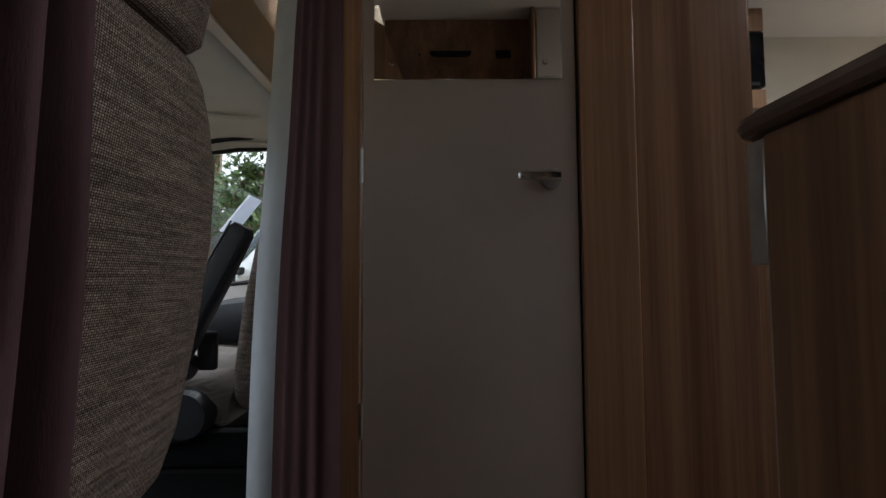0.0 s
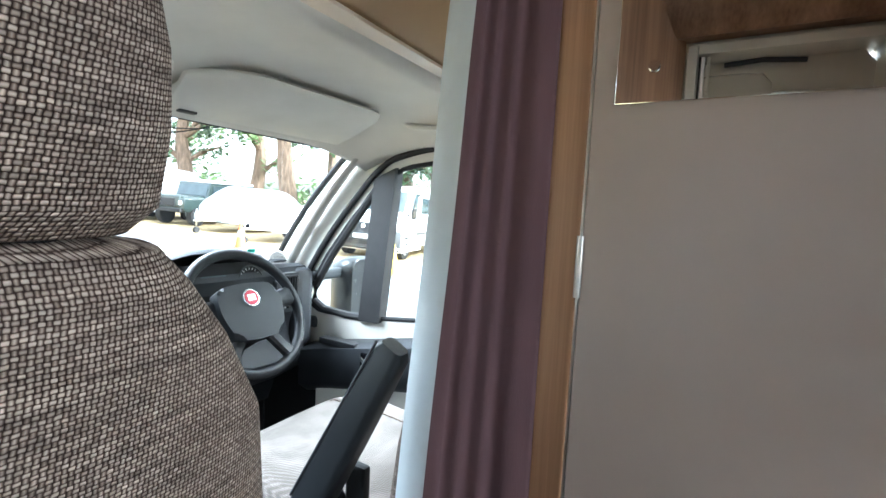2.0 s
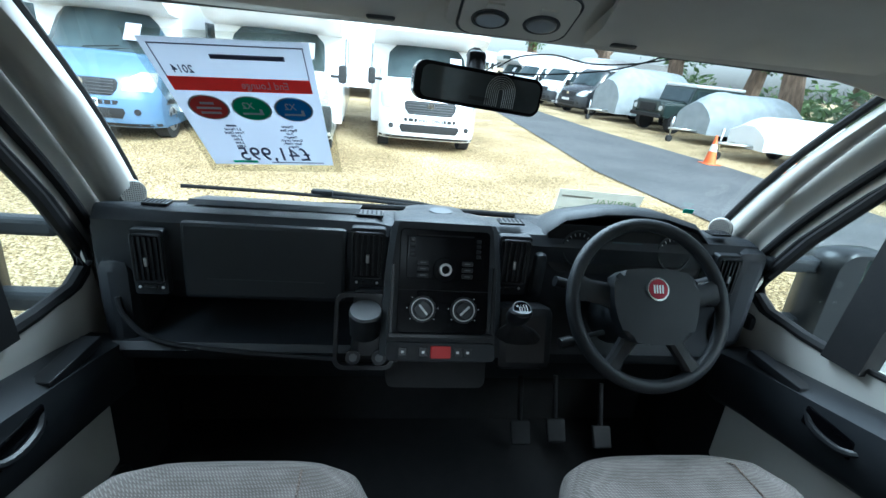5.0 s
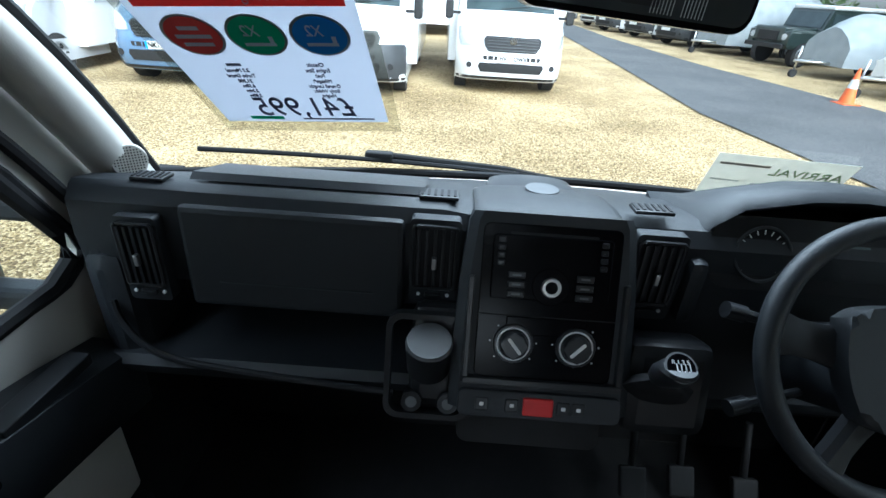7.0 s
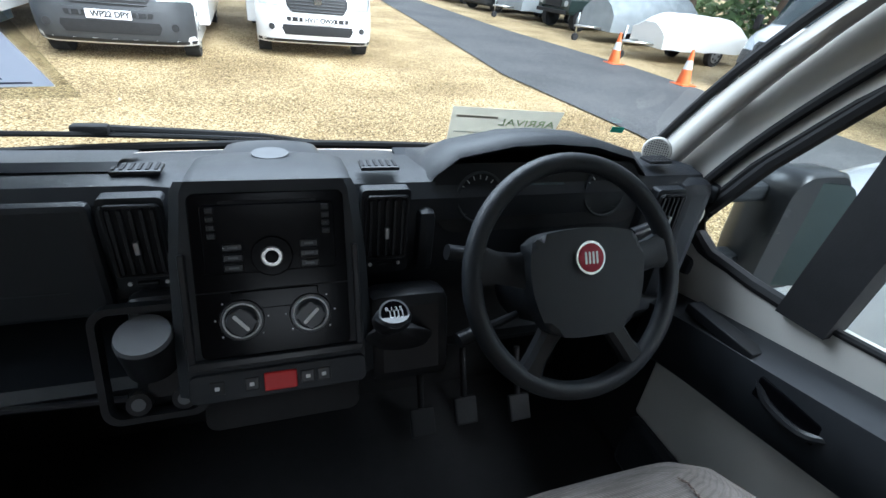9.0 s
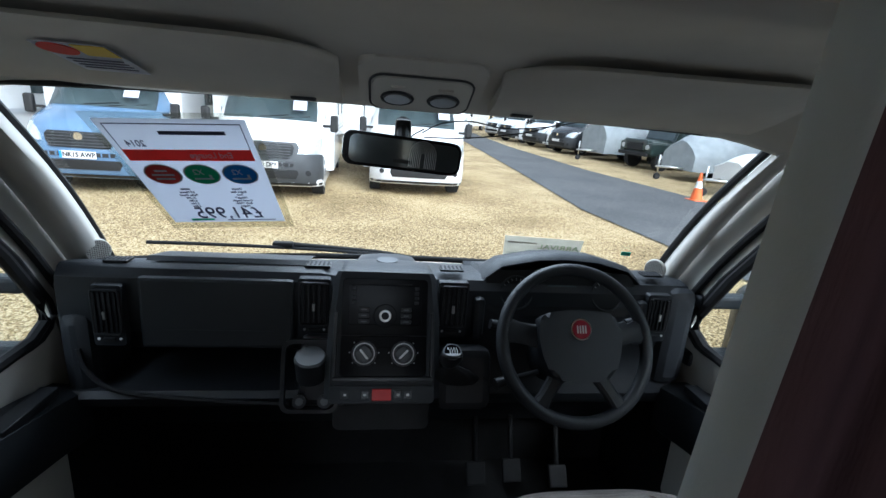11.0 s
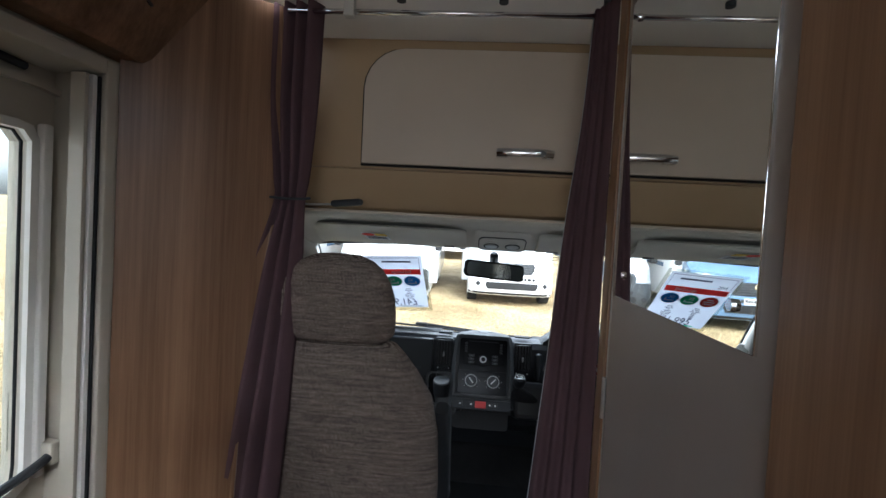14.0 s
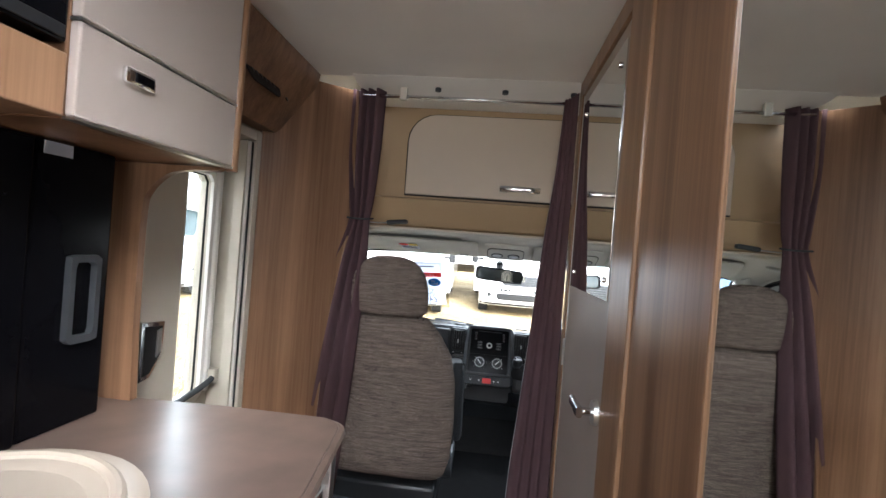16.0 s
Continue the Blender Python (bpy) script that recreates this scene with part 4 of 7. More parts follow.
# ---- cab: roof lining, windscreen, side frames ----
def side_outline():
    """Inner outline of a cab door's window opening, (y, z)."""
    return [(0.62, 0.80), (1.05, 0.765), (1.45, 0.72), (1.66, 0.715), (1.73, 0.75), (1.72, 0.80), (1.63, 0.95), (1.50, 1.11), (1.36, 1.25), (1.26, 1.305), (1.1, 1.325), (0.62, 1.325)]


hl = []
for i in range(33):
    x = -0.99 + 1.98 * i / 32
    a = abs(x)
    drop = 0.0 if a < 0.66 else 0.13 * ((a - 0.66) / 0.33) ** 1.8
    bow = 0.03 * (a / 0.99) ** 2
    sag = 0.012 * (a / 0.99) ** 2
    ring = []
    for y, z in ((0.88, 1.482), (0.93, 1.47), (1.02, 1.476), (1.12, 1.474), (1.22, 1.466), (1.33, 1.448), (1.45, 1.415), (1.53, 1.38), (1.545, 1.372)):
        k = (y - 0.88) / 0.665
        ring.append((x, y - (0.10 * (a / 0.99) ** 2) * k, z - drop * (1 - 0.45 * k) - sag))
    hl.append(ring)
hb = loft(hl, closed_u=False)
hob = solo("cab_headlining", hb, M_HEAD, "pale grey moulded cab headlining", "headlining", "structure", sharp=60)
hob.modifiers.new("thickness", 'SOLIDIFY').thickness = 0.012

WN = 29


def ws_point(u, v):
    """Windscreen: u from -1 to 1 across, v from 0 (bottom) to 1 (top)."""
    xb, xt = 0.035 + 0.885 * u, 0.035 + 0.845 * u
    yb, yt = 2.12 - 0.20 * u * u, 1.565 - 0.10 * u * u
    zb, zt = 0.842 + 0.02 * u * u, 1.375 - 0.02 * u * u
    bul = 0.018 * math.sin(math.pi * v)
    return Vector((xb + (xt - xb) * v, yb + (yt - yb) * v + bul, zb + (zt - zb) * v + bul))


wsb = loft([[ws_point(-1 + 2 * i / (WN - 1), j / 10) for j in range(11)] for i in range(WN)], closed_u=False)
ws = solo("windscreen", wsb, M_GLASS, "large raked curved windscreen", "windscreen", "structure", sharp=180)
ws.visible_shadow = False
for nm, path in (("windscreen_seal", [ws_point(-1 + 2 * i / 20, 0.0) for i in range(21)]), ("windscreen_seal", [ws_point(-1 + 2 * i / 20, 1.0) for i in range(21)]), ("windscreen_seal", [ws_point(-1, j / 8) for j in range(9)]), ("windscreen_seal", [ws_point(1, j / 8) for j in range(9)])):
    solo(nm, tube(path, 0.011, 8), M_RUB, "black rubber windscreen seal", "seal", "structure")


def cab_side(s, name):
    """Door frame with its window opening, pillar, trim, door card and glass, mirrored by s."""
    th = thing(name, "cab door with pale frame, dark armrest and quarter window", "cab door", kind="structure")
    flip = Matrix.Diagonal((s, 1, 1, 1))
    n = 72
    inner = resample(side_outline(), n)
    outer = resample([(0.50, 0.30), (1.10, 0.30), (1.80, 0.30), (1.93, 0.45), (1.93, 0.76), (1.86, 0.86), (1.72, 1.06), (1.60, 1.19), (1.47, 1.34), (1.34, 1.42), (1.1, 1.45), (0.50, 1.45)], n)
    k0 = min(range(n), key=lambda k: (Vector(outer[k]) - Vector(inner[0])).length)
    outer = outer[k0:] + outer[:k0]
    bmx = plate(outer, inner, 0.955, 0.99, flip @ YZ)
    part("window_surround", bmx, M_GREYPL, th, "pale grey plastic window surround", sharp=25)
    trim = tube([(s * 0.957, a, b) for a, b in inner], 0.009, 8, closed=True)
    part("weatherstrip", trim, M_RUB, th, "black rubber weatherstrip")
    arch = [(0.62, 1.372), (1.05, 1.375), (1.24, 1.352), (1.36, 1.305), (1.50, 1.165), (1.64, 0.995), (1.74, 0.84), (1.775, 0.76), (1.77, 0.62)]
    part("door_seal", tube([(s * 0.945, p.x, p.y) for p in catmull([(a, b, 0) for a, b in arch], 4)], 0.012, 8), M_RUB, th, "black door seal following the frame")
    part("pane", prism(inner, 0.975, 0.979, flip @ YZ), M_GLASS, th).visible_shadow = False
    piece = prism([(1.342, 0.715), (1.44, 0.71), (1.388, 1.262), (1.290, 1.302)], 0.935, 0.985, flip @ YZ)
    part("quarter_pillar", piece, M_BLACK, th, "thick black pillar of the quarter window")
    part("quarter_frame", tube([(s * 0.962, a, b) for a, b in ((1.43, 0.72), (1.52, 0.718), (1.64, 0.725), (1.70, 0.758), (1.69, 0.82), (1.60, 0.965), (1.49, 1.105), (1.41, 1.205), (1.385, 1.235))], 0.016, 8), M_BLACK, th, "black quarter window frame")
    # lower door: dark armrest moulding over a pale card
    top = loft([[(s * (0.955 - d), y, z - e) for d, e in ((0.0, 0.0), (0.05, 0.004), (0.085, 0.02), (0.092, 0.06), (0.088, 0.16), (0.04, 0.20), (0.0, 0.20))] for y, z in ((0.62, 0.735), (0.85, 0.722), (1.1, 0.70), (1.35, 0.652), (1.55, 0.615), (1.68, 0.585))])
    part("armrest", top, M_DASH, th, "dark textured armrest moulding", sharp=50)
    part("door_card", span(s * 0.90, s * 0.955, 0.62, 1.62, 0.22, 0.50, 0.01), M_GREYPL, th, "pale lower door card")
    part("pocket", span(s * 0.855, s * 0.90, 0.72, 1.60, 0.06, 0.24, 0.02), M_DASH, th, "dark door pocket")
    part("kick_panel", span(s * 0.93, s * 0.99, 0.5, 1.95, 0.0, 0.46, 0.002), M_BLACK, th, "dark lower door")
    part("footwell_side", span(s * 0.925, s * 0.99, 1.951, 2.07, -0.02, 0.83, 0.002), M_BLACK, th, "black footwell side")
    pull = part("pull_handle", tube(catmull([(s * 0.875, 1.37, 0.605), (s * 0.858, 1.33, 0.580), (s * 0.856, 1.26, 0.578), (s * 0.875, 1.22, 0.597)], 4), 0.009, 8), M_DASH2, th, "dark pull handle")
    part("handle_cup", box((s * 0.868, 1.30, 0.592), (0.012, 0.13, 0.05), 0.012), M_GLOSS, pull)
    part("switch_panel", span(s * 0.872, s * 0.915, 1.40, 1.58, 0.612, 0.636, 0.003), M_DASH2, th)
    return th


cab_side(1, "door_3")
cab_side(-1, "door_4").location.x = 0.05


def a_pillar(s):
    th = thing("a_pillar", "pale grey windscreen pillar trim with a round tweeter", "pillar trim", kind="structure")
    rings = []
    for j in range(9):
        v = j / 8
        w = ws_point(s, v)
        w = Vector((w.x, w.y - 0.01, w.z - 0.012))
        dd = Vector((s * 0.95 + (0.05 if s < 0 else 0), 1.875 + (1.40 - 1.875) * v, 0.80 + (1.40 - 0.80) * v + 0.04 * math.sin(math.pi * v)))
        mid = (w + dd) / 2 + Vector((-s * 0.028, -0.03, -0.015))
        rings.append([w, w.lerp(mid, 0.5) + Vector((-s * 0.012, -0.01, 0)), mid, mid.lerp(dd, 0.5) + Vector((-s * 0.012, -0.01, 0)), dd])
    ob = part("trim", loft(rings, closed_u=False), M_GREYPL, th, sharp=60)
    ob.modifiers.new("thickness", 'SOLIDIFY').thickness = 0.01
    c = Vector((s * 0.845 + (0.02 if s < 0 else 0.01), 1.805, 0.925))
    d = Vector((-s * 0.72, -0.66, 0.1)).normalized()
    tw = part("tweeter", cyl(c, c + d * 0.012, 0.034, 0.031, 28), M_GREYPL, th, "round perforated tweeter grille")
    hol = bmesh.new()
    q = d.to_track_quat('Z', 'Y').to_matrix()
    for a in range(-5, 6):
        for b in range(-5, 6):
            if a * a + b * b < 27:
                p = c + d * 0.0122 + q @ Vector((a * 0.0052, b * 0.0052, 0))
                cyl(p, p + d * 0.0008, 0.0016, n=6, bm=hol)
    part("perforation", hol, M_BLACK, tw)["kind"] = "stuff"
    lp = Vector((s * 0.925 + (0.06 if s < 0 else 0), 1.735, 1.075))
    part("blind_catch", box(lp, (0.03, 0.05, 0.062), 0.008, Matrix.Rotation(radians(-s * 35), 4, 'Z') @ Matrix.Rotation(radians(-38), 4, 'X')), M_DASH2, th, "small black blind catch")
    return th


a_pillar(1)
a_pillar(-1)

# sun visors, roof console
def visor(x0, x1, label):
    th = thing("sun_visor", label, "sun visor")
    th.location.z = -0.006
    rows = []
    n = 14
    for i in range(n + 1):
        u = i / n
        x = x0 + (x1 - x0) * u
        r = min(1.0, (min(u, 1 - u) * 6.0)) ** 0.5
        back = 1.33 - 0.14 * r
        f = 0.06 * (x / 0.9) ** 2
        rows.append([(x, back - f, 1.437), (x, back - f + 0.012, 1.422), (x, 1.385 - f, 1.388), (x, 1.452 - f, 1.366), (x, 1.462 - f, 1.372), (x, 1.458 - f, 1.388), (x, 1.36 - f, 1.42), (x, back - f + 0.01, 1.445)])
    part("board", loft(rows), M_HEAD, th, sharp=60)
    cx_ = x0 + (x1 - x0) * (0.12 if x0 > 0 else 0.88)
    part("clip", box((cx_, 1.44, 1.372), (0.05, 0.02, 0.014), 0.005), M_BUMP, th, "small dark clip")
    return th


visor(0.17, 0.75, "pale grey cloth sun visor folded up")
vl = visor(-0.76, -0.13, "pale grey cloth sun visor with warning label")
lab = Matrix.Translation((-0.492, 1.277, 1.3985)) @ Matrix.Rotation(radians(-10.5), 4, 'X')
part("label_sheet", prism(rrect(0.10, 0.14, 0.004, 2), -0.0012, 0.0, lab), M_PAPER, vl, "white warning label")
part("label_disc", prism([(0.025 * math.cos(i * math.pi / 12) - 0.024, 0.025 * math.sin(i * math.pi / 12) - 0.044) for i in range(24)], -0.003, -0.0013, lab), M_INKRED, vl)
part("label_bar", prism([(0.004, -0.069), (0.049, -0.069), (0.049, -0.022), (0.004, -0.022)], -0.0026, -0.0014, lab), M_YELLOW, vl)
for i in range(4):
    part("label_text", prism([(-0.04, i * 0.015), (0.04, i * 0.015), (0.04, 0.004 + i * 0.015), (-0.04, 0.004 + i * 0.015)], -0.0022, -0.0014, lab), M_INK, vl)
con = thing("roof_console", "pale grey roof console with two round lamps", "roof console")
cm = Matrix.Translation((0.022, 1.385, 1.414)) @ Matrix.Rotation(radians(-27), 4, 'X')
part("body", prism(rrect(0.235, 0.175, 0.03, 5), -0.04, 0.02, cm @ Matrix.Diagonal((1, 1, -1, 1)), bevel=0.012), M_HEAD, con)
part("panel", prism(rrect(0.19, 0.115, 0.025, 5), 0.02, 0.026, cm @ Matrix.Translation((0, 0.02, 0)) @ Matrix.Diagonal((1, 1, -1, 1)), bevel=0.003), M_GREYPL, con)
part("panel_gap", tube([cm @ Vector((a, b + 0.02, -0.0225)) for a, b in rrect(0.196, 0.121, 0.028, 5)], 0.0022, 6, closed=True), M_BUMP, con, "dark gap round the lamp panel")
for x in (-0.045, 0.045):
    part("lamp_ring", tube([cm @ Vector((0.030 * math.cos(i * math.pi / 12) + x, 0.023 * math.sin(i * math.pi / 12) + 0.03, -0.027)) for i in range(24)], 0.003, 6, closed=True), M_BUMP, con, "dark ring of a map lamp")
    lp = part("lamp", prism([(0.026 * math.cos(i * math.pi / 12) + x, 0.019 * math.sin(i * math.pi / 12) + 0.03) for i in range(24)], 0.026, 0.031, cm @ Matrix.Diagonal((1, 1, -1, 1)), bevel=0.002), M_STEEL, con, "round clear map lamp")
    part("switch", prism([(x - 0.014, -0.012), (x + 0.014, -0.012), (x + 0.014, -0.002), (x - 0.014, -0.002)], 0.026, 0.030, cm @ Matrix.Diagonal((1, 1, -1, 1))), M_GREYPL, con)
for s in (1, -1):
    gh = thing("grab_handle", "pale grey roof grab handle", "grab handle")
    part("bar", tube(catmull([(s * 0.80, 1.17, 1.437), (s * 0.80, 1.14, 1.418), (s * 0.815, 1.05, 1.412), (s * 0.825, 0.96, 1.418), (s * 0.825, 0.93, 1.437)], 4), 0.010, 8), M_GREYPL, gh)

# interior mirror with its camera cable
rm = thing("rear_view_mirror", "black interior mirror with a patterned film on its stalk", "mirror")
mm = Matrix.Translation((0.0, 1.545, 1.262)) @ Matrix.Rotation(radians(6), 4, 'Z') @ Matrix.Rotation(radians(4), 4, 'Y') @ XZ
part("housing", prism(rrect(0.275, 0.076, 0.022, 6), -0.006, 0.035, mm, bevel=0.006), M_GLOSS, rm)
part("glass", prism(rrect(0.255, 0.062, 0.016, 6), -0.0085, -0.0063, mm @ Matrix.Translation((0.004, 0, 0))), mat("mirror_film", (0.10, 0.115, 0.12), 0.08, metal=0.6, var=0.2, vscale=8), rm, "dark reflective glass")
for k in range(7):
    r = 0.006 + k * 0.0042
    loop = [mm @ Vector((0.045 + r * 1.0 * math.cos(radians(a)), -0.030 + 0.032 + r * math.sin(radians(a)), -0.0092)) for a in range(0, 181, 20)]
    loop = [mm @ Vector((0.045 + r, -0.028, -0.0092))] + loop + [mm @ Vector((0.045 - r, -0.028, -0.0092))]
    part("film_line", tube(loop, 0.0006, 4), M_STEEL, rm)
part("film_label", prism(rrect(0.045, 0.008, 0.001, 1), -0.0095, -0.0088, mm @ Matrix.Translation((0.0, -0.018, 0))), M_BLACK, rm)
part("stalk", tube([(0.0, 1.57, 1.275), (0.0, 1.60, 1.305), (0.0, 1.635, 1.33)], [0.012, 0.016, 0.02], 10), M_BLACK, rm)
part("mount", box((0.0, 1.615, 1.312), (0.04, 0.03, 0.055), 0.01), M_BLACK, rm)
for zz, pts in ((0, [(0.05, 1.60, 1.30), (0.15, 1.60, 1.305), (0.28, 1.58, 1.325), (0.36, 1.565, 1.35), (0.40, 1.55, 1.37)]), (1, [(0.045, 1.60, 1.31), (0.09, 1.60, 1.335), (0.16, 1.585, 1.345), (0.24, 1.57, 1.335), (0.34, 1.56, 1.345), (0.44, 1.545, 1.37)]), (2, [(0.05, 1.595, 1.32), (0.02, 1.59, 1.30), (0.015, 1.585, 1.275)])):
    part("cable", tube(catmull(pts, 5), 0.0018, 6), M_BLACK, rm)

# ---- dashboard ----
dash = thing("dashboard", "dark grey textured cab dashboard with gloss black console", "dashboard")


def dash_profile(x):
    b = 0.07 * (abs(x) / 0.88) ** 3
    yb = 2.10 - 0.19 * (x / 0.93) ** 2
    return [(yb, 0.835), (1.92 - b, 0.885), (1.78 - b * 0.6, 0.918), (1.715 - b * 0.3, 0.925), (1.685, 0.918), (1.668, 0.895), (1.664, 0.83), (1.672, 0.775), (1.69, 0.735), (1.76, 0.715), (1.86, 0.70), (1.86, 0.60), (1.72, 0.575), (1.645, 0.582), (1.632, 0.565), (1.645, 0.535), (1.74, 0.47), (1.86, 0.40), (1.90, 0.30), (2.05, 0.28)]


def dash_profile_r(x):
    yb = 2.10 - 0.19 * (x / 0.93) ** 2
    return [(yb, 0.835), (1.92, 0.885), (1.80, 0.905), (1.74, 0.912), (1.70, 0.905), (1.68, 0.88), (1.675, 0.82), (1.68, 0.76), (1.69, 0.72), (1.70, 0.68), (1.70, 0.64), (1.69, 0.60), (1.68, 0.575), (1.672, 0.55), (1.68, 0.53), (1.70, 0.50), (1.76, 0.46), (1.86, 0.40), (1.90, 0.30), (2.05, 0.28)]


xs = [-0.855, -0.83, -0.78, -0.6, -0.4, -0.26, -0.2]
rings = [[(x, y, z) for y, z in dash_profile(x)] for x in xs] + [[(x, y, z) for y, z in dash_profile_r(x)] for x in (-0.15, 0.0, 0.2, 0.4, 0.6, 0.8, 0.86, 0.905)]
part("main_moulding", loft(rings), M_DASH, dash, sharp=30)
part("end_cap", span(-0.875, -0.79, 1.668, 1.84, 0.60, 0.905, 0.035), M_DASH, dash)
part("end_cap", span(0.83, 0.93, 1.665, 1.84, 0.58, 0.90, 0.03), M_DASH, dash)
part("tray_end", span(-0.865, -0.78, 1.655, 1.86, 0.545, 0.80, 0.035), M_DASH, dash)
gl = part("glovebox_lid", box((-0.462, 1.662, 0.806), (0.39, 0.024, 0.196), 0.012, Matrix.Rotation(radians(-1.5), 4, 'X')), M_DASH, dash, "smooth dark glovebox lid")
part("lid_seam", span(-0.60, -0.32, 1.6475, 1.651, 0.760, 0.7625, 0), M_BUMP, gl)
part("shelf_lid", loft([[(x, 1.72, 0.928), (x, 1.735, 0.938), (x, 1.86, 0.915), (x, 1.88, 0.905)] for x in (-0.66, -0.45, -0.24)], closed_u=False), M_DASH, dash, "dash-top shelf edge")
part("tray_lip", tube(catmull([(-0.815, 1.655, 0.70), (-0.80, 1.645, 0.655), (-0.76, 1.635, 0.612), (-0.70, 1.63, 0.588), (-0.6, 1.627, 0.574), (-0.42, 1.624, 0.560), (-0.28, 1.622, 0.552)], 6), 0.007, 8), M_DASH2, dash, "shiny lip of the open tray")

# centre console: a sloping frame, u across, w up along the face
SL = math.atan2(0.073, 0.185)
CC = Matrix.Translation((-0.024, 1.602, 0.832)) @ Matrix.Rotation(-SL, 4, 'X') @ XZ


def con_part(name, w, h, r, u, v, d0, d1, material, parent, label="", bevel=0.002):
    """A rounded piece on the console face: depth d0 to d1 measured towards the seats."""
    bmx = prism(rrect(w, h, r, 4), d0, d1, CC @ Matrix.Translation((u, v, 0)) @ Matrix.Diagonal((1, 1, -1, 1)), bevel=bevel)
    return part(name, bmx, material, parent, label)


cc = part("centre_moulding", loft([[CC @ Vector((u, v, d)) for u, v, d in ((-wd_, v0, 0.10), (-wd_, v0, 0.004), (-wd_ + 0.015, v0, -0.006), (wd_ - 0.015, v0, -0.006), (wd_, v0, 0.004), (wd_, v0, 0.10))] for wd_, v0 in ((0.15, -0.215), (0.15, -0.13), (0.145, 0.0), (0.135, 0.10), (0.128, 0.115))]), M_DASH, dash, "centre stack moulding", sharp=30)
hump = loft([[(-0.02 + hw * math.cos(radians(a)), y, z0 + hh * math.sin(radians(a))) for a in range(0, 181, 15)] for hw, hh, y, z0 in ((0.128, 0.010, 1.632, 0.905), (0.13, 0.015, 1.66, 0.914), (0.13, 0.016, 1.74, 0.916), (0.13, 0.016, 1.83, 0.905), (0.125, 0.012, 1.90, 0.885))])
part("console_crown", hump, M_DASH, dash, "rounded top of the centre stack")
part("roof_disc", cyl((-0.02, 1.80, 0.922), (-0.02, 1.80, 0.929), 0.032, n=24), M_LIDGREY, dash)
part("dash_tray", loft([[(-0.02 + hw * math.cos(radians(a)), y, 0.885 + hh * math.sin(radians(a))) for a in range(0, 181, 15)] for hw, hh, y in ((0.09, 0.012, 1.87), (0.10, 0.018, 1.91), (0.09, 0.014, 1.97))]), M_DASH2, dash)
con_part("gloss_panel", 0.225, 0.255, 0.012, 0.0, -0.030, 0.004, 0.009, M_GLOSS, cc, "gloss black console panel")
rad = con_part("radio", 0.192, 0.105, 0.006, 0.0, 0.028, 0.009, 0.015, M_GLOSS, cc, "black car radio")
con_part("radio_screen", 0.125, 0.040, 0.003, 0.0, 0.054, 0.015, 0.016, M_GLOSS, rad, "", 0.0)
con_part("cd_slot", 0.14, 0.004, 0.0015, 0.0, 0.083, 0.015, 0.0165, M_BLACK, rad, "", 0.0)
con_part("radio_dial", 0.062, 0.062, 0.0305, 0.0, 0.0, 0.015, 0.020, M_GLOSS, rad)
con_part("dial_ring", 0.032, 0.032, 0.0158, 0.0, 0.0, 0.020, 0.026, M_STEEL, rad, "silver ring dial")
con_part("dial_cap", 0.020, 0.020, 0.0098, 0.0, 0.0, 0.026, 0.028, M_GLOSS, rad)
for sx in (-1, 1):
    for i in range(3):
        con_part("button", 0.028, 0.011, 0.002, sx * 0.055, 0.016 - i * 0.0155, 0.015, 0.0172, M_DASH2, rad)
        con_part("marking", 0.014, 0.003, 0.0005, sx * 0.055, 0.016 - i * 0.0155, 0.0172, 0.0176, M_LIDGREY, rad, "", 0.0)
    for i in range(4):
        con_part("button", 0.012, 0.009, 0.002, sx * 0.082, 0.072 - i * 0.0125, 0.015, 0.0168, M_DASH2, rad)
con_part("panel_seam", 0.225, 0.002, 0.0005, 0.0, -0.052, 0.009, 0.0098, M_BLACK, cc, "", 0.0)
con_part("storage_lid", 0.13, 0.03, 0.004, 0.0, -0.068, 0.009, 0.011, M_GLOSS, cc)
for sx, ang in ((-1, -40), (1, 45)):
    k = con_part("heater_dial", 0.066, 0.066, 0.0325, sx * 0.051, -0.098, 0.009, 0.014, M_DASH2, cc, "round heater control dial")
    ringm = CC @ Matrix.Translation((sx * 0.051, -0.098, -0.0145))
    part("ring", tube([ringm @ Vector((0.0265 * math.cos(a), 0.0265 * math.sin(a), 0)) for a in [i * math.pi / 18 for i in range(36)]], 0.0015, 6, closed=True), M_WHITE, k, "bright white ring")
    part("knob", prism(rrect(0.044, 0.044, 0.021, 5), 0.014, 0.028, CC @ Matrix.Translation((sx * 0.051, -0.098, 0)) @ Matrix.Diagonal((1, 1, -1, 1)), bevel=0.004), M_DASH2, k)
    part("pointer", prism(rrect(0.0055, 0.032, 0.0025, 3), 0.028, 0.0295, CC @ Matrix.Translation((sx * 0.051, -0.098, 0)) @ Matrix.Rotation(radians(-ang), 4, 'Z') @ Matrix.Diagonal((1, 1, -1, 1))), M_WHITE, k, "white pointer")
    for i in range(7):
        a = radians(-40 + i * 260 / 6)
        part("tick", prism(rrect(0.003, 0.003, 0.001, 1), 0.009, 0.0102, CC @ Matrix.Translation((sx * 0.051 + 0.038 * math.cos(a), -0.098 + 0.038 * math.sin(a), 0)) @ Matrix.Diagonal((1, 1, -1, 1))), M_WHITE, k)
con_part("stack_lip", 0.262, 0.012, 0.005, 0.0, -0.163, 0.0, 0.018, M_DASH2, cc, "shiny lip below the heater panel")
con_part("stack_edge", 0.010, 0.17, 0.004, -0.126, -0.075, 0.0, 0.016, M_DASH2, cc)
con_part("stack_edge", 0.010, 0.17, 0.004, 0.126, -0.075, 0.0, 0.016, M_DASH2, cc)
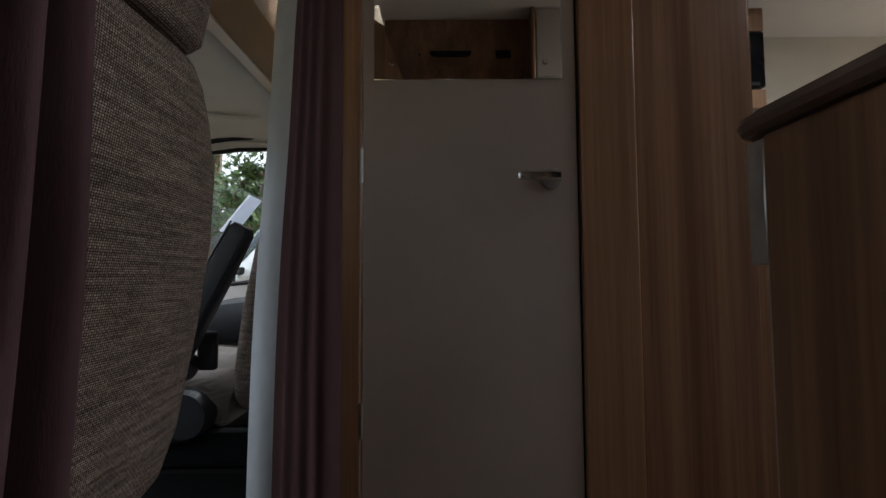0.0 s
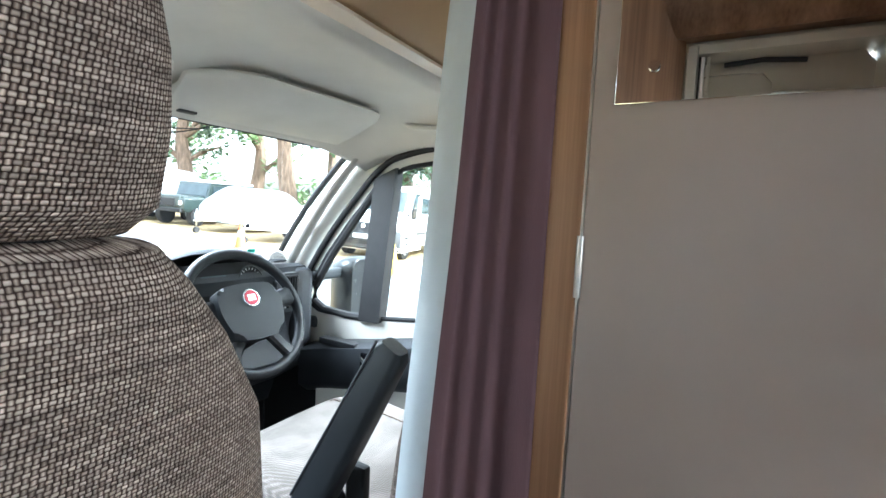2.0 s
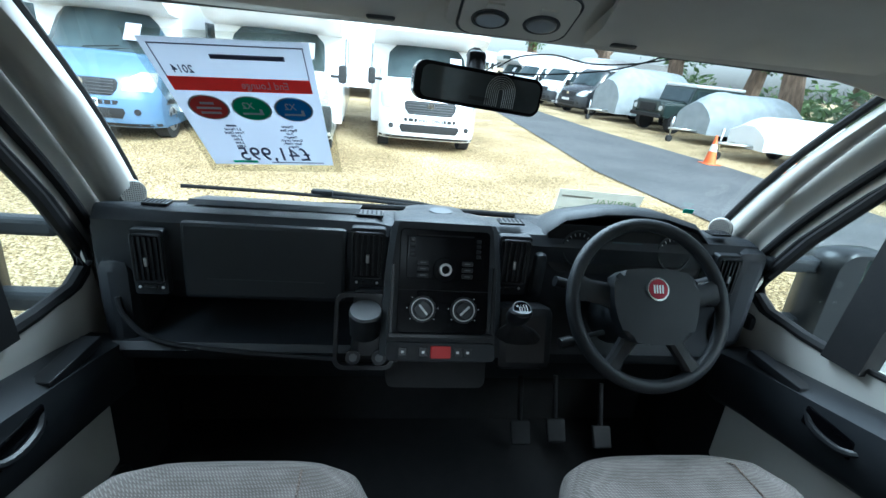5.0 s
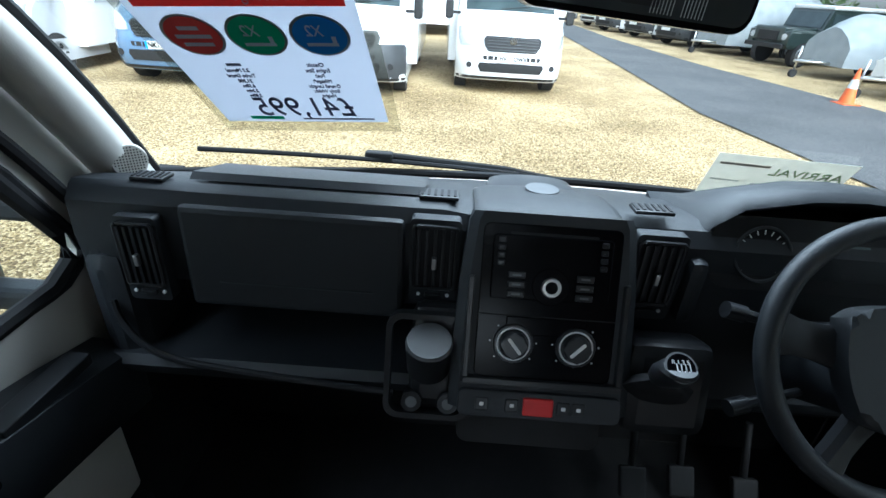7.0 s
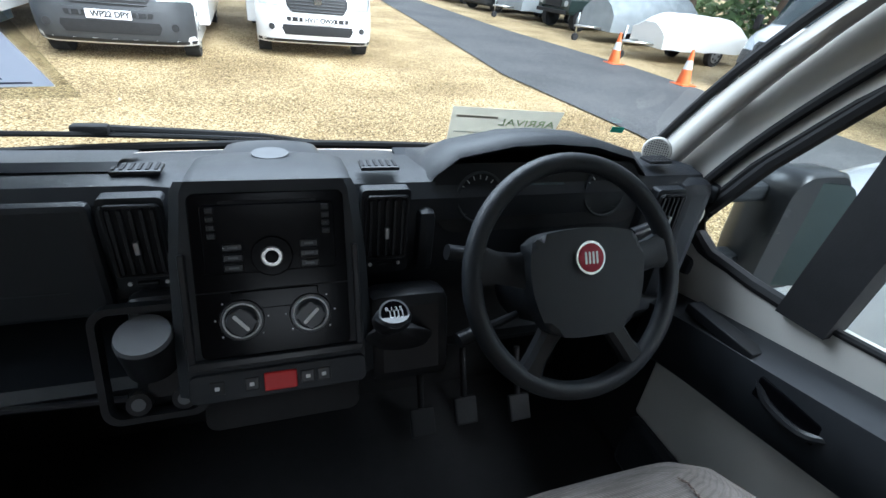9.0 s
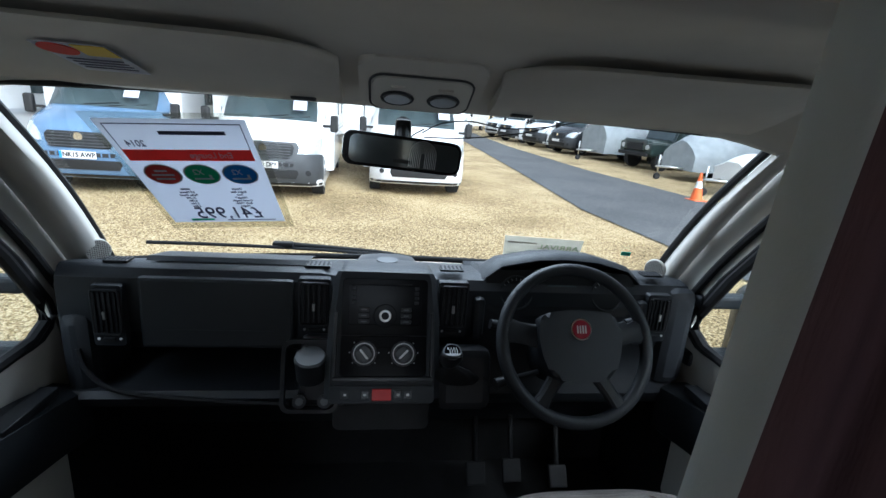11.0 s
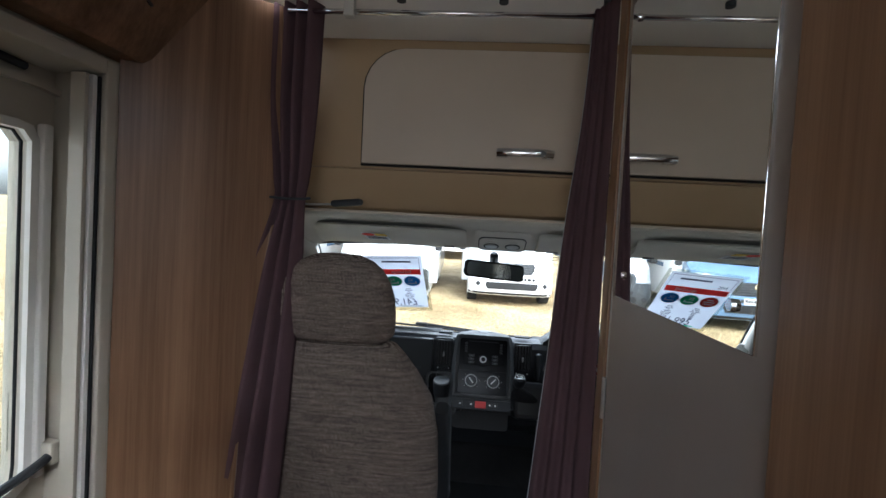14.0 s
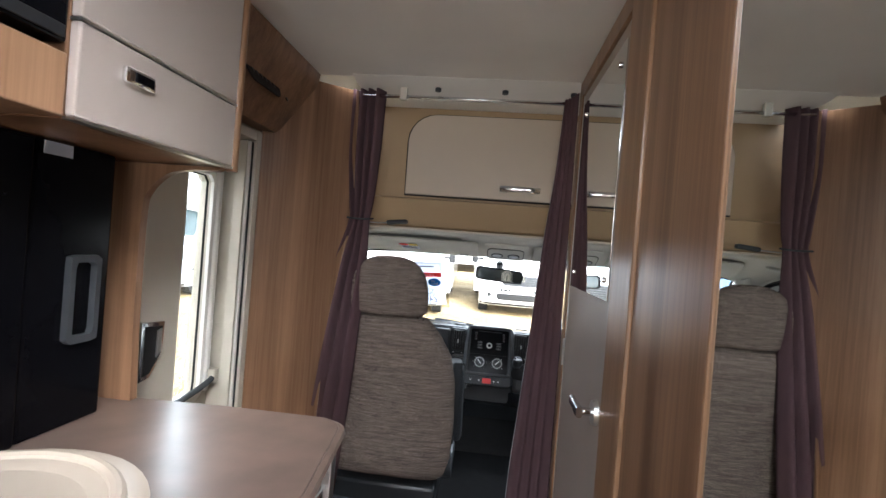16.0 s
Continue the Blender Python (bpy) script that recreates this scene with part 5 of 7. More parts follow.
bar = con_part("switch_bar", 0.27, 0.046, 0.012, 0.0, -0.202, -0.01, 0.014, M_DASH, cc, "switch strip")
con_part("hazard_switch", 0.050, 0.030, 0.003, -0.002, -0.202, 0.014, 0.018, M_RED, bar, "red hazard warning switch")
for u in (-0.095, -0.045, 0.04, 0.065):
    con_part("switch", 0.022, 0.022, 0.003, u, -0.202, 0.013, 0.0155, M_DASH2, bar)
    con_part("switch_mark", 0.007, 0.006, 0.001, u, -0.202, 0.0155, 0.0162, M_WHITE, bar, "", 0.0)
con_part("lower_console", 0.26, 0.10, 0.02, 0.0, -0.26, -0.12, -0.06, M_BLACK, cc)


def vent(x, z, w=0.07, h=0.115, y=1.664, tilt=0.0):
    v = part("air_vent", prism(rrect(w + 0.016, h + 0.05, 0.008, 4), -0.012, 0.012, Matrix.Translation((x, y, z - 0.012)) @ Matrix.Rotation(tilt, 4, 'Z') @ XZ, bevel=0.0), M_DASH, dash, "air vent with upright slats")
    fy = y - 0.013
    part("vent_mouth", span(x - w / 2, x + w / 2, fy - 0.001, fy + 0.003, z - h / 2, z + h / 2, 0), M_BLACK, v)
    for i in range(5):
        xx = x - w / 2 + w * (i + 0.5) / 5
        part("slat", span(xx - 0.0025, xx + 0.0025, fy - 0.009, fy - 0.001, z - h / 2 + 0.003, z + h / 2 - 0.003, 0.001), M_DASH2, v)
    part("rim", tube([(x + a, fy - 0.004, z + b) for a, b in rrect(w + 0.004, h + 0.004, 0.006, 3)], 0.0035, 6, closed=True), M_DASH2, v)
    part("tab", box((x, fy - 0.012, z - 0.005), (0.008, 0.010, 0.022), 0.002), M_STEEL, v, "silver slider tab")
    part("thumbwheel", box((x, fy, z - h / 2 - 0.018), (0.03, 0.012, 0.008), 0.002), M_DASH2, v)
    for sx in (-1, 1):
        part("mark", cyl((x + sx * 0.026, fy + 0.001, z - h / 2 - 0.018), (x + sx * 0.026, fy - 0.0015, z - h / 2 - 0.018), 0.0035, n=10), M_WHITE, v)
    g = part("defrost_grille", span(x - w / 2, x + w / 2, y + 0.045, y + 0.085, 0.924, 0.932, 0.003), M_DASH2, dash)
    for i in range(6):
        part("grille_slot", span(x - w / 2 + w * (i + 0.2) / 6, x - w / 2 + w * (i + 0.62) / 6, y + 0.05, y + 0.08, 0.932, 0.9335, 0), M_BLACK, g)


vent(-0.214, 0.842)
vent(0.165, 0.842)
vent(-0.727, 0.812, 0.06, 0.115, y=1.655)
vent(0.795, 0.825, 0.06, 0.10, 1.672)

# cup holder pod and gear lever pod
pod = part("cup_pod", box((-0.178, 1.612, 0.668), (0.135, 0.06, 0.19), 0.02, Matrix.Rotation(-0.35, 4, 'X')), M_DASH2, dash, "raised cup holder pod")
part("ashtray_cup", cyl((-0.212, 1.575, 0.665), (-0.212, 1.562, 0.728), 0.037, 0.040, 28), M_DASH2, pod, "round ashtray cup with a lid")
part("cup_lid", cyl((-0.212, 1.562, 0.728), (-0.212, 1.560, 0.736), 0.040, 0.037, 28), M_LIDGREY, pod, "grey lid")
for dx in (-0.032, 0.032):
    part("socket", cyl((-0.206 + dx, 1.572, 0.598), (-0.206 + dx, 1.545, 0.610), 0.017, 0.018, 20), M_DASH2, pod, "round power socket cover")
    part("socket_mark", cyl((-0.206 + dx, 1.545, 0.610), (-0.206 + dx, 1.5435, 0.6107), 0.010, n=14), M_LIDGREY, pod)
part("pod_rim", plate([(a, b) for a, b in rrect(0.150, 0.19, 0.026, 6)], [(a, b) for a, b in rrect(0.130, 0.17, 0.02, 6)], -0.006, 0.02, Matrix.Translation((-0.212, 1.580, 0.668)) @ Matrix.Rotation(radians(72), 4, 'X')), M_DASH2, pod)
gp = part("gear_pod", box((0.195, 1.585, 0.662), (0.15, 0.09, 0.17), 0.025, Matrix.Rotation(-0.30, 4, 'X')), M_DASH2, dash, "gear lever pod")
gait = loft([[(0.178 - 0.040 * k + r * math.cos(a) * (1 + 0.08 * math.cos(6 * a)), 1.555 - 0.075 * k + r * 0.6 * math.sin(a), 0.672 + 0.085 * k) for a in [i * math.pi / 16 for i in range(32)]] for k, r in ((0.0, 0.06), (0.3, 0.05), (0.55, 0.042), (0.8, 0.025), (1.0, 0.015))])
part("gaiter", gait, M_BLACK, gp, "soft black gear lever gaiter")
gk = part("gear_knob", loft([[(0.138 + r * math.cos(a), 1.486 - 0.034 * k + r * math.sin(a) * 0.9, 0.750 + 0.055 * k) for a in [i * math.pi / 12 for i in range(24)]] for k, r in ((0.0, 0.016), (0.25, 0.024), (0.6, 0.029), (0.9, 0.027), (1.0, 0.022))]), M_DASH2, gp, "round gear knob")
kd = Vector((0, -0.034, 0.055)).normalized()
part("knob_ring", cyl(Vector((0.138, 1.452, 0.8052)), Vector((0.138, 1.452, 0.8052)) + kd * 0.002, 0.0225, n=24), M_LIDGREY, gk, "grey-rimmed shift pattern disc")
part("knob_face", cyl(Vector((0.138, 1.452, 0.8052)) + kd * 0.002, Vector((0.138, 1.452, 0.8052)) + kd * 0.003, 0.0195, n=24), M_GLOSS, gk)
km = Matrix.Translation(Vector((0.138, 1.452, 0.8052)) + kd * 0.0032) @ Matrix.Rotation(radians(31.7), 4, 'X')
words("R 1 3 5", 0.0085, km @ Matrix.Translation((0, 0.007, 0)), M_WHITE, gk, depth=0.0002)
words("2 4 6", 0.0085, km @ Matrix.Translation((0.003, -0.008, 0)), M_WHITE, gk, depth=0.0002)
for dx in (-0.006, 0.0, 0.006, 0.012):
    part("pattern_bar", box((0, 0, 0), (0.0012, 0.010, 0.0004), 0, km @ Matrix.Translation((dx, 0, 0))), M_WHITE, gk)

# instrument binnacle
bn = part("binnacle_hood", loft([[(x, y, z) for y, z in ((1.70, zz), (1.715, zz + 0.012), (1.80, zz + 0.004), (1.93, 0.895), (1.93, 0.86), (1.80, zz - 0.018), (1.715, zz - 0.012))] for x, zz in ((0.235, 0.86), (0.265, 0.915), (0.31, 0.950), (0.42, 0.972), (0.50, 0.976), (0.60, 0.970), (0.70, 0.945), (0.745, 0.905), (0.765, 0.86))]), M_DASH, dash, "curved instrument hood", sharp=50)
part("hood_side", box((0.245, 1.70, 0.80), (0.035, 0.09, 0.13), 0.015), M_DASH, bn)
part("hood_side", box((0.745, 1.70, 0.80), (0.04, 0.09, 0.13), 0.015), M_DASH, bn)
clu = part("instrument_panel", prism(rrect(0.46, 0.13, 0.04, 5), 0, 0.01, Matrix.Translation((0.495, 1.688, 0.875)) @ Matrix.Rotation(-0.3, 4, 'X') @ XZ), M_BLACK, bn, "dark instrument panel")
im = Matrix.Translation((0.495, 1.688, 0.875)) @ Matrix.Rotation(-0.3, 4, 'X') @ XZ
for u, r in ((-0.14, 0.048), (0.14, 0.048)):
    dl = part("dial", tube([im @ Vector((u + r * math.cos(a), r * math.sin(a), -0.004)) for a in [i * math.pi / 18 for i in range(36)]], 0.003, 6, closed=True), M_BUMP, clu, "round gauge")
    for i in range(15):
        a = radians(-45 + i * 270 / 14)
        part("tick", prism(rrect(0.008, 0.0018, 0.0005, 1), 0.001, 0.002, im @ Matrix.Translation((u, 0, 0)) @ Matrix.Rotation(a, 4, 'Z') @ Matrix.Translation((r - 0.009, 0, 0)) @ Matrix.Diagonal((1, 1, -1, 1))), M_STEEL, dl)
    part("needle", prism(rrect(0.034, 0.002, 0.0006, 1), 0.002, 0.003, im @ Matrix.Translation((u, 0, 0)) @ Matrix.Rotation(radians(215), 4, 'Z') @ Matrix.Translation((0.015, 0, 0)) @ Matrix.Diagonal((1, 1, -1, 1))), M_RED, dl)
part("trip_screen", prism(rrect(0.09, 0.05, 0.004, 2), 0.0, 0.002, im @ Matrix.Translation((0, 0.0, 0)) @ Matrix.Diagonal((1, 1, -1, 1))), mat("lcd", (0.10, 0.13, 0.14), 0.2), clu)

# steering wheel
WT = radians(30)
SW = Matrix.Translation((0.464, 1.485, 0.815)) @ Matrix.Rotation(-WT, 4, 'X') @ XZ
sw = thing("steering_wheel", "black four-spoke steering wheel with a red round badge", "steering wheel")
R = 0.194


def swp(a, r, d=0.0):
    return SW @ Vector((r * math.cos(a), r * math.sin(a), d))


part("rim", tube([swp(i * 2 * math.pi / 64, R) for i in range(64)], 0.0165, 12, closed=True), M_DASH, sw, "thick leather-look rim")
hubo = [(-0.098, 0.055), (-0.07, 0.070), (0.0, 0.076), (0.07, 0.070), (0.098, 0.055), (0.100, 0.0), (0.088, -0.05), (0.065, -0.082), (0.0, -0.090), (-0.065, -0.082), (-0.088, -0.05), (-0.100, 0.0)]
hub = part("hub_pad", prism([(p.x * 1.07, p.y * 1.07) for p in catmull([(a, b, 0) for a, b in hubo + [hubo[0]]], 4)[:-1]], 0.0, 0.035, SW @ Matrix.Diagonal((1, 1, -1, 1)), bevel=0.012), M_DASH, sw, "soft centre pad")
part("column_cover", cyl(SW @ Vector((0, -0.02, 0.0)), SW @ Vector((0, -0.03, 0.19)), 0.075, 0.07, 24), M_DASH, sw, "steering column cover")
for a0, r0, wdt in ((170, 0.09, 0.072), (10, 0.09, 0.072), (236, 0.08, 0.046), (304, 0.08, 0.046)):
    a = radians(a0)
    dirv = Vector((math.cos(a), math.sin(a)))
    nv = Vector((-dirv.y, dirv.x))
    rings = []
    for r, w, d in ((r0 - 0.015, wdt, -0.008), (0.12, wdt * 0.75, 0.0), (0.155, wdt * 0.72, 0.002), (R - 0.006, wdt * 0.95, 0.0)):
        rings.append([SW @ Vector((dirv.x * r + nv.x * w * q, dirv.y * r + nv.y * w * q, d + e)) for q, e in ((-0.5, -0.004), (-0.3, -0.012), (0.3, -0.012), (0.5, -0.004), (0.5, 0.012), (-0.5, 0.012))])
    part("spoke", loft(rings), M_DASH2 if a0 > 180 else M_DASH, sw, "steering wheel spoke")
bc = SW @ Vector((0, 0.032, -0.035))
bd = (SW.to_3x3() @ Vector((0, 0, -1))).normalized()
bg_ = part("badge", cyl(bc, bc + bd * 0.005, 0.029, 0.0275, 32), M_CHROME, hub, "round chrome-ringed red badge")
part("badge_face", cyl(bc + bd * 0.005, bc + bd * 0.0062, 0.0235, n=32), mat("badge_red", (0.28, 0.015, 0.03), 0.25, metal=0.3), bg_)
for dx, hh in ((-0.0105, 0.020), (-0.0035, 0.020), (0.0035, 0.020), (0.0105, 0.020)):
    part("badge_bar", prism(rrect(0.0035, hh, 0.001, 1), 0.0412, 0.042, SW @ Matrix.Translation((dx, 0.032, 0)) @ Matrix.Diagonal((1, 1, -1, 1))), M_STEEL, bg_)
for p0, p1, nm in (((-0.07, 0.03, 0.10), (-0.20, 0.055, 0.085), "stalk"), ((-0.07, -0.07, 0.10), (-0.19, -0.10, 0.085), "stalk"), ((0.07, 0.03, 0.10), (0.225, 0.07, 0.085), "stalk")):
    a, b = SW @ Vector(p0), SW @ Vector(p1)
    st = part(nm, tube([a, a.lerp(b, 0.6), b], [0.007, 0.009, 0.011], 10), M_DASH2, sw, "black column stalk")
    part("stalk_end", tube([a.lerp(b, 0.78), b.lerp(a, -0.03)], [0.014, 0.014], 12), M_DASH2, st)
# pedals
for x, y, z in ((0.30, 1.72, 0.22), (0.43, 1.74, 0.21), (0.60, 1.74, 0.18)):
    pd = thing("pedal", "black rubber foot pedal in the footwell", "pedal", group="cab pedals")
    part("pad", box((x, y, z), (0.065, 0.02, 0.075), 0.006, Matrix.Rotation(radians(-35), 4, 'X')), M_BLACK, pd)
    part("arm", tube([(x, y + 0.01, z), (x, y + 0.08, z + 0.16)], 0.009, 8), M_BLACK, pd)
solo("firewall", span(-0.99, 0.99, 2.05, 2.09, -0.05, 0.80, 0), M_BLACK, "black footwell bulkhead", "wall", "structure")


# ---- cab seats ----
def seat(cx, cushion_x, label, arm_side, broad):
    th = thing("cab_seat", label, "seat", group="cab seats")
    lean = radians(9)
    B = Matrix.Translation((cx, 0.745, 0.44)) @ Matrix.Rotation(lean, 4, 'X')

    def shell(rows, broad, n=40):
        """Rows of (z, half width, back depth, front depth): rounded cushion sections."""
        rings = []
        for z, hw, yb, yf in rows:
            ring = []
            for i in range(n):
                a = 2 * math.pi * i / n
                c, s_ = math.cos(a), math.sin(a)
                x = broad * hw * math.copysign(abs(c) ** 0.55, c)
                y = (yf if s_ > 0 else -yb) * abs(s_) ** 0.62
                ring.append(B @ Vector((x, y, z)))
            rings.append(ring)
        return loft(rings)
    back = shell([(0.0, 0.16, 0.02, 0.03), (0.005, 0.215, 0.035, 0.05), (0.03, 0.238, 0.048, 0.06), (0.10, 0.256, 0.055, 0.07), (0.27, 0.262, 0.058, 0.075), (0.42, 0.257, 0.056, 0.07), (0.53, 0.238, 0.053, 0.06), (0.605, 0.200, 0.050, 0.05), (0.655, 0.166, 0.045, 0.042), (0.680, 0.145, 0.036, 0.034), (0.688, 0.10, 0.02, 0.02)], broad)
    part("backrest", back, M_SEAT, th, "woven tweed backrest", sharp=70)
    head = shell([(0.688, 0.10, 0.025, 0.02), (0.692, 0.133, 0.038, 0.03), (0.71, 0.149, 0.048, 0.034), (0.76, 0.152, 0.050, 0.036), (0.81, 0.147, 0.049, 0.035), (0.85, 0.135, 0.047, 0.033), (0.882, 0.116, 0.043, 0.03), (0.904, 0.091, 0.036, 0.025), (0.917, 0.060, 0.026, 0.018), (0.921, 0.028, 0.014, 0.01)], 1.03)
    part("headrest", head, M_SEAT, th, "woven tweed headrest", sharp=70)
    part("neck", box(B @ Vector((0, 0, 0.69)), (0.20, 0.04, 0.03), 0.01), M_BLACK, th)
    rows = []
    for y, hw, zt in ((0.80, 0.20, 0.50), (0.83, 0.235, 0.54), (0.95, 0.25, 0.548), (1.10, 0.255, 0.56), (1.20, 0.25, 0.562), (1.265, 0.225, 0.552), (1.30, 0.19, 0.53), (1.312, 0.14, 0.505)):
        ring = []
        n = 28
        for i in range(n):
            a = 2 * math.pi * i / n
            c, s_ = math.cos(a), math.sin(a)
            ring.append((cushion_x + hw * 1.06 * math.copysign(abs(c) ** 0.5, c), y, zt - 0.075 + 0.075 * math.copysign(abs(s_) ** 0.6, s_)))
        rows.append(ring)
    cu = part("cushion", loft(rows), M_SEATF, th, "pale woven seat cushion", sharp=70)
    part("seam", tube([(cushion_x + 0.12, 1.305, 0.515), (cushion_x + 0.128, 1.24, 0.5605), (cushion_x + 0.13, 1.05, 0.563), (cushion_x + 0.13, 0.90, 0.552)], 0.0022, 6), M_SEAT, cu)
    part("base", span(cx - 0.21, cx + 0.21, 0.72, 1.22, 0.0, 0.30, 0.02), M_BLACK, th, "black seat pedestal")
    part("swivel", span(cx - 0.23, cx + 0.23, 0.72, 1.22, 0.30, 0.405, 0.015), M_DASH2, th, "black swivel plate")
    part("slide_lever", tube([(cx - 0.2, 0.70, 0.33), (cx, 0.66, 0.345), (cx + 0.22, 0.69, 0.33)], 0.008, 8), M_BUMP, th)
    ax = cx + arm_side * 0.287
    P, Q = Vector((ax, 0.915, 0.575)), Vector((ax, 0.735, 0.915))
    d = (Q - P).normalized()
    nrm = Vector((0, d.z, -d.y))
    rings = []
    for k, w, h in ((-0.06, 0.014, 0.014), (-0.05, 0.024, 0.034), (0.0, 0.027, 0.040), (0.6, 0.027, 0.036), (0.96, 0.025, 0.030), (1.0, 0.018, 0.022)):
        c = P.lerp(Q, k)
        rings.append([c + Vector((a, 0, 0)) + nrm * b for a, b in rrect(2 * w, 2 * h, min(w, h) * 0.6, 4)])
    am = part("armrest", loft(rings), M_DASH, th, "black folded-up armrest", sharp=50)
    part("pivot", cyl((ax - arm_side * 0.035, 0.915, 0.575), (ax + arm_side * 0.030, 0.915, 0.575), 0.014, n=18), M_DASH2, am)
    ln = tube([P + nrm * 0.034 + Vector((arm_side * 0.026, 0, 0)), Q + nrm * 0.024 + Vector((arm_side * 0.025, 0, 0))], 0.0025, 6)
    part("seam", ln, M_BUMP, am)
    part("armrest_mount", cyl((ax - arm_side * 0.04, 0.90, 0.565), (ax - arm_side * 0.005, 0.90, 0.565), 0.04, n=20), M_DASH, th)
    part("recliner", cyl((cx + arm_side * 0.235, 0.88, 0.445), (cx + arm_side * 0.285, 0.88, 0.445), 0.062, 0.055, 26), M_DASH, th, "round recliner housing")
    part("recliner_cover", box((cx + arm_side * 0.262, 0.99, 0.42), (0.04, 0.24, 0.085), 0.02), M_DASH, th, "dark side cover")
    part("belt_buckle", box((cx + arm_side * 0.235, 0.845, 0.60), (0.022, 0.05, 0.10), 0.008), M_BLACK, th)
    return th


seat(-0.440, -0.44, "passenger seat in brown tweed weave with folded armrest", 1, 1.10)
seat(0.46, 0.46, "driver seat in brown tweed weave with folded armrest", -1, 1.0)
# belt on the nearside pillar
bp_ = thing("seat_belt", "black seat belt hanging by the nearside pillar", "seat belt")
part("webbing", span(-0.945, -0.938, 0.545, 0.59, 0.3, 1.15, 0.001), M_BLACK, bp_)
part("guide", box((-0.93, 0.57, 1.16), (0.03, 0.075, 0.05), 0.01), M_BLACK, bp_)
part("tongue", box((-0.925, 0.57, 0.98), (0.02, 0.06, 0.07), 0.006), M_DASH2, bp_)

# ---- papers in the windscreen ----
def screen_frame(u, v):
    """A flat frame on the windscreen's inside: local x along the glass to the right, y up the glass, z into the cab."""
    p = ws_point(u, v)
    ex = (ws_point(u + 0.02, v) - ws_point(u - 0.02, v)).normalized()
    ey = (ws_point(u, v + 0.02) - ws_point(u, v - 0.02)).normalized()
    ez = ex.cross(ey).normalized()
    if ez.y > 0:
        ez = -ez
    ey = ez.cross(ex).normalized()
    m = Matrix((ex, ey, ez)).transposed().to_4x4()
    m.translation = p + ez * 0.014
    return m


gx = Vector((0.2775, 0.0, 0.0165)).normalized()
gz_ = gx.cross(Vector((0.0225, -0.30, 0.27))).normalized()
SG = Matrix((gx, gz_.cross(gx), gz_)).transposed().to_4x4()
SG.translation = (-0.474, 1.65, 1.164)       # hangs from the top of the glass, less raked than it
sign = thing("price_sign", "white price sign in a clear sleeve seen from behind", "sign")
FL = Matrix.Diagonal((-0.9, 1.35, 1, 1))
part("sleeve", box((0, -0.012, -0.003), (0.335, 0.475, 0.0012), 0, None), M_PLASTIC_FILM, sign, "clear plastic sleeve").data.transform(SG)
part("sheet", box((0, 0, 0), (0.297, 0.42, 0.001), 0), M_PAPER, sign).data.transform(SG)


def sign_piece(name, x, y, w, h, material, z=0.001):
    part(name, box((x, y, z), (w, h, 0.0006), 0), material, sign).data.transform(SG)


sign_piece("red_band", 0, 0.092, 0.272, 0.040, M_INKRED)
for x, y, w, h in ((0, 0.196, 0.272, 0.003), (-0.135, 0.155, 0.002, 0.085), (0.135, 0.155, 0.002, 0.085)):
    sign_piece("border", x, y, w, h, M_INK)
sign_piece("heading_bar", 0.03, 0.168, 0.135, 0.012, M_INK)
words("2014", 0.022, SG @ Matrix.Translation((-0.098, 0.132, 0.0012)) @ FL, M_INK, sign)
words("End Lounge", 0.022, SG @ Matrix.Translation((0.045, 0.092, 0.0016)) @ FL, M_PAPER, sign)
for x, mm_, txt in ((-0.088, M_INKRED, ""), (0.0, M_INKGRN, "X2"), (0.088, M_INKBLUE, "X2")):
    part("disc_ring", cyl((x, 0.018, 0.0006), (x, 0.018, 0.0012), 0.041, n=36), M_STEEL, sign).data.transform(SG)
    part("disc", cyl((x, 0.018, 0.0012), (x, 0.018, 0.0018), 0.037, n=36), mm_, sign).data.transform(SG)
    if txt:
        words(txt, 0.022, SG @ Matrix.Translation((x - 0.006, 0.028, 0.002)) @ FL, M_PAPER, sign)
        sign_piece("pictogram", x, 0.002, 0.044, 0.006, M_PAPER, 0.0022)
        sign_piece("pictogram", x + 0.018, 0.010, 0.006, 0.016, M_PAPER, 0.0022)
    else:
        for dy, w in ((0.016, 0.028), (0.0, 0.05), (-0.016, 0.042)):
            sign_piece("small_text", x, 0.018 + dy, w, 0.007, M_PAPER, 0.0022)
for i in range(6):
    words(("Engine Size:", "Fuel:", "Mileage*:", "Overall Length:", "Body Width:", "Height:")[i], 0.0092, SG @ Matrix.Translation((0.062, -0.058 - i * 0.0135, 0.0012)) @ FL, M_INK, sign)
    words(("2.3 Manual", "Turbo Diesel", "21,200", "6.58m", "2.24m", "2.80m")[i], 0.0092, SG @ Matrix.Translation((-0.062, -0.058 - i * 0.0135, 0.0012)) @ FL, M_INK, sign)
words("Chassis:", 0.0092, SG @ Matrix.Translation((0.062, -0.0445, 0.0012)) @ FL, M_INK, sign)
sign_piece("small_text", -0.062, -0.0445, 0.022, 0.006, M_INK)
words("£41,995", 0.060, SG @ Matrix.Translation((0.01, -0.163, 0.0012)) @ FL, M_INK, sign)
sign_piece("foot_text", 0.06, -0.199, 0.13, 0.004, M_INK)
sign_piece("emblem", -0.07, -0.196, 0.06, 0.010, M_INKGRN)

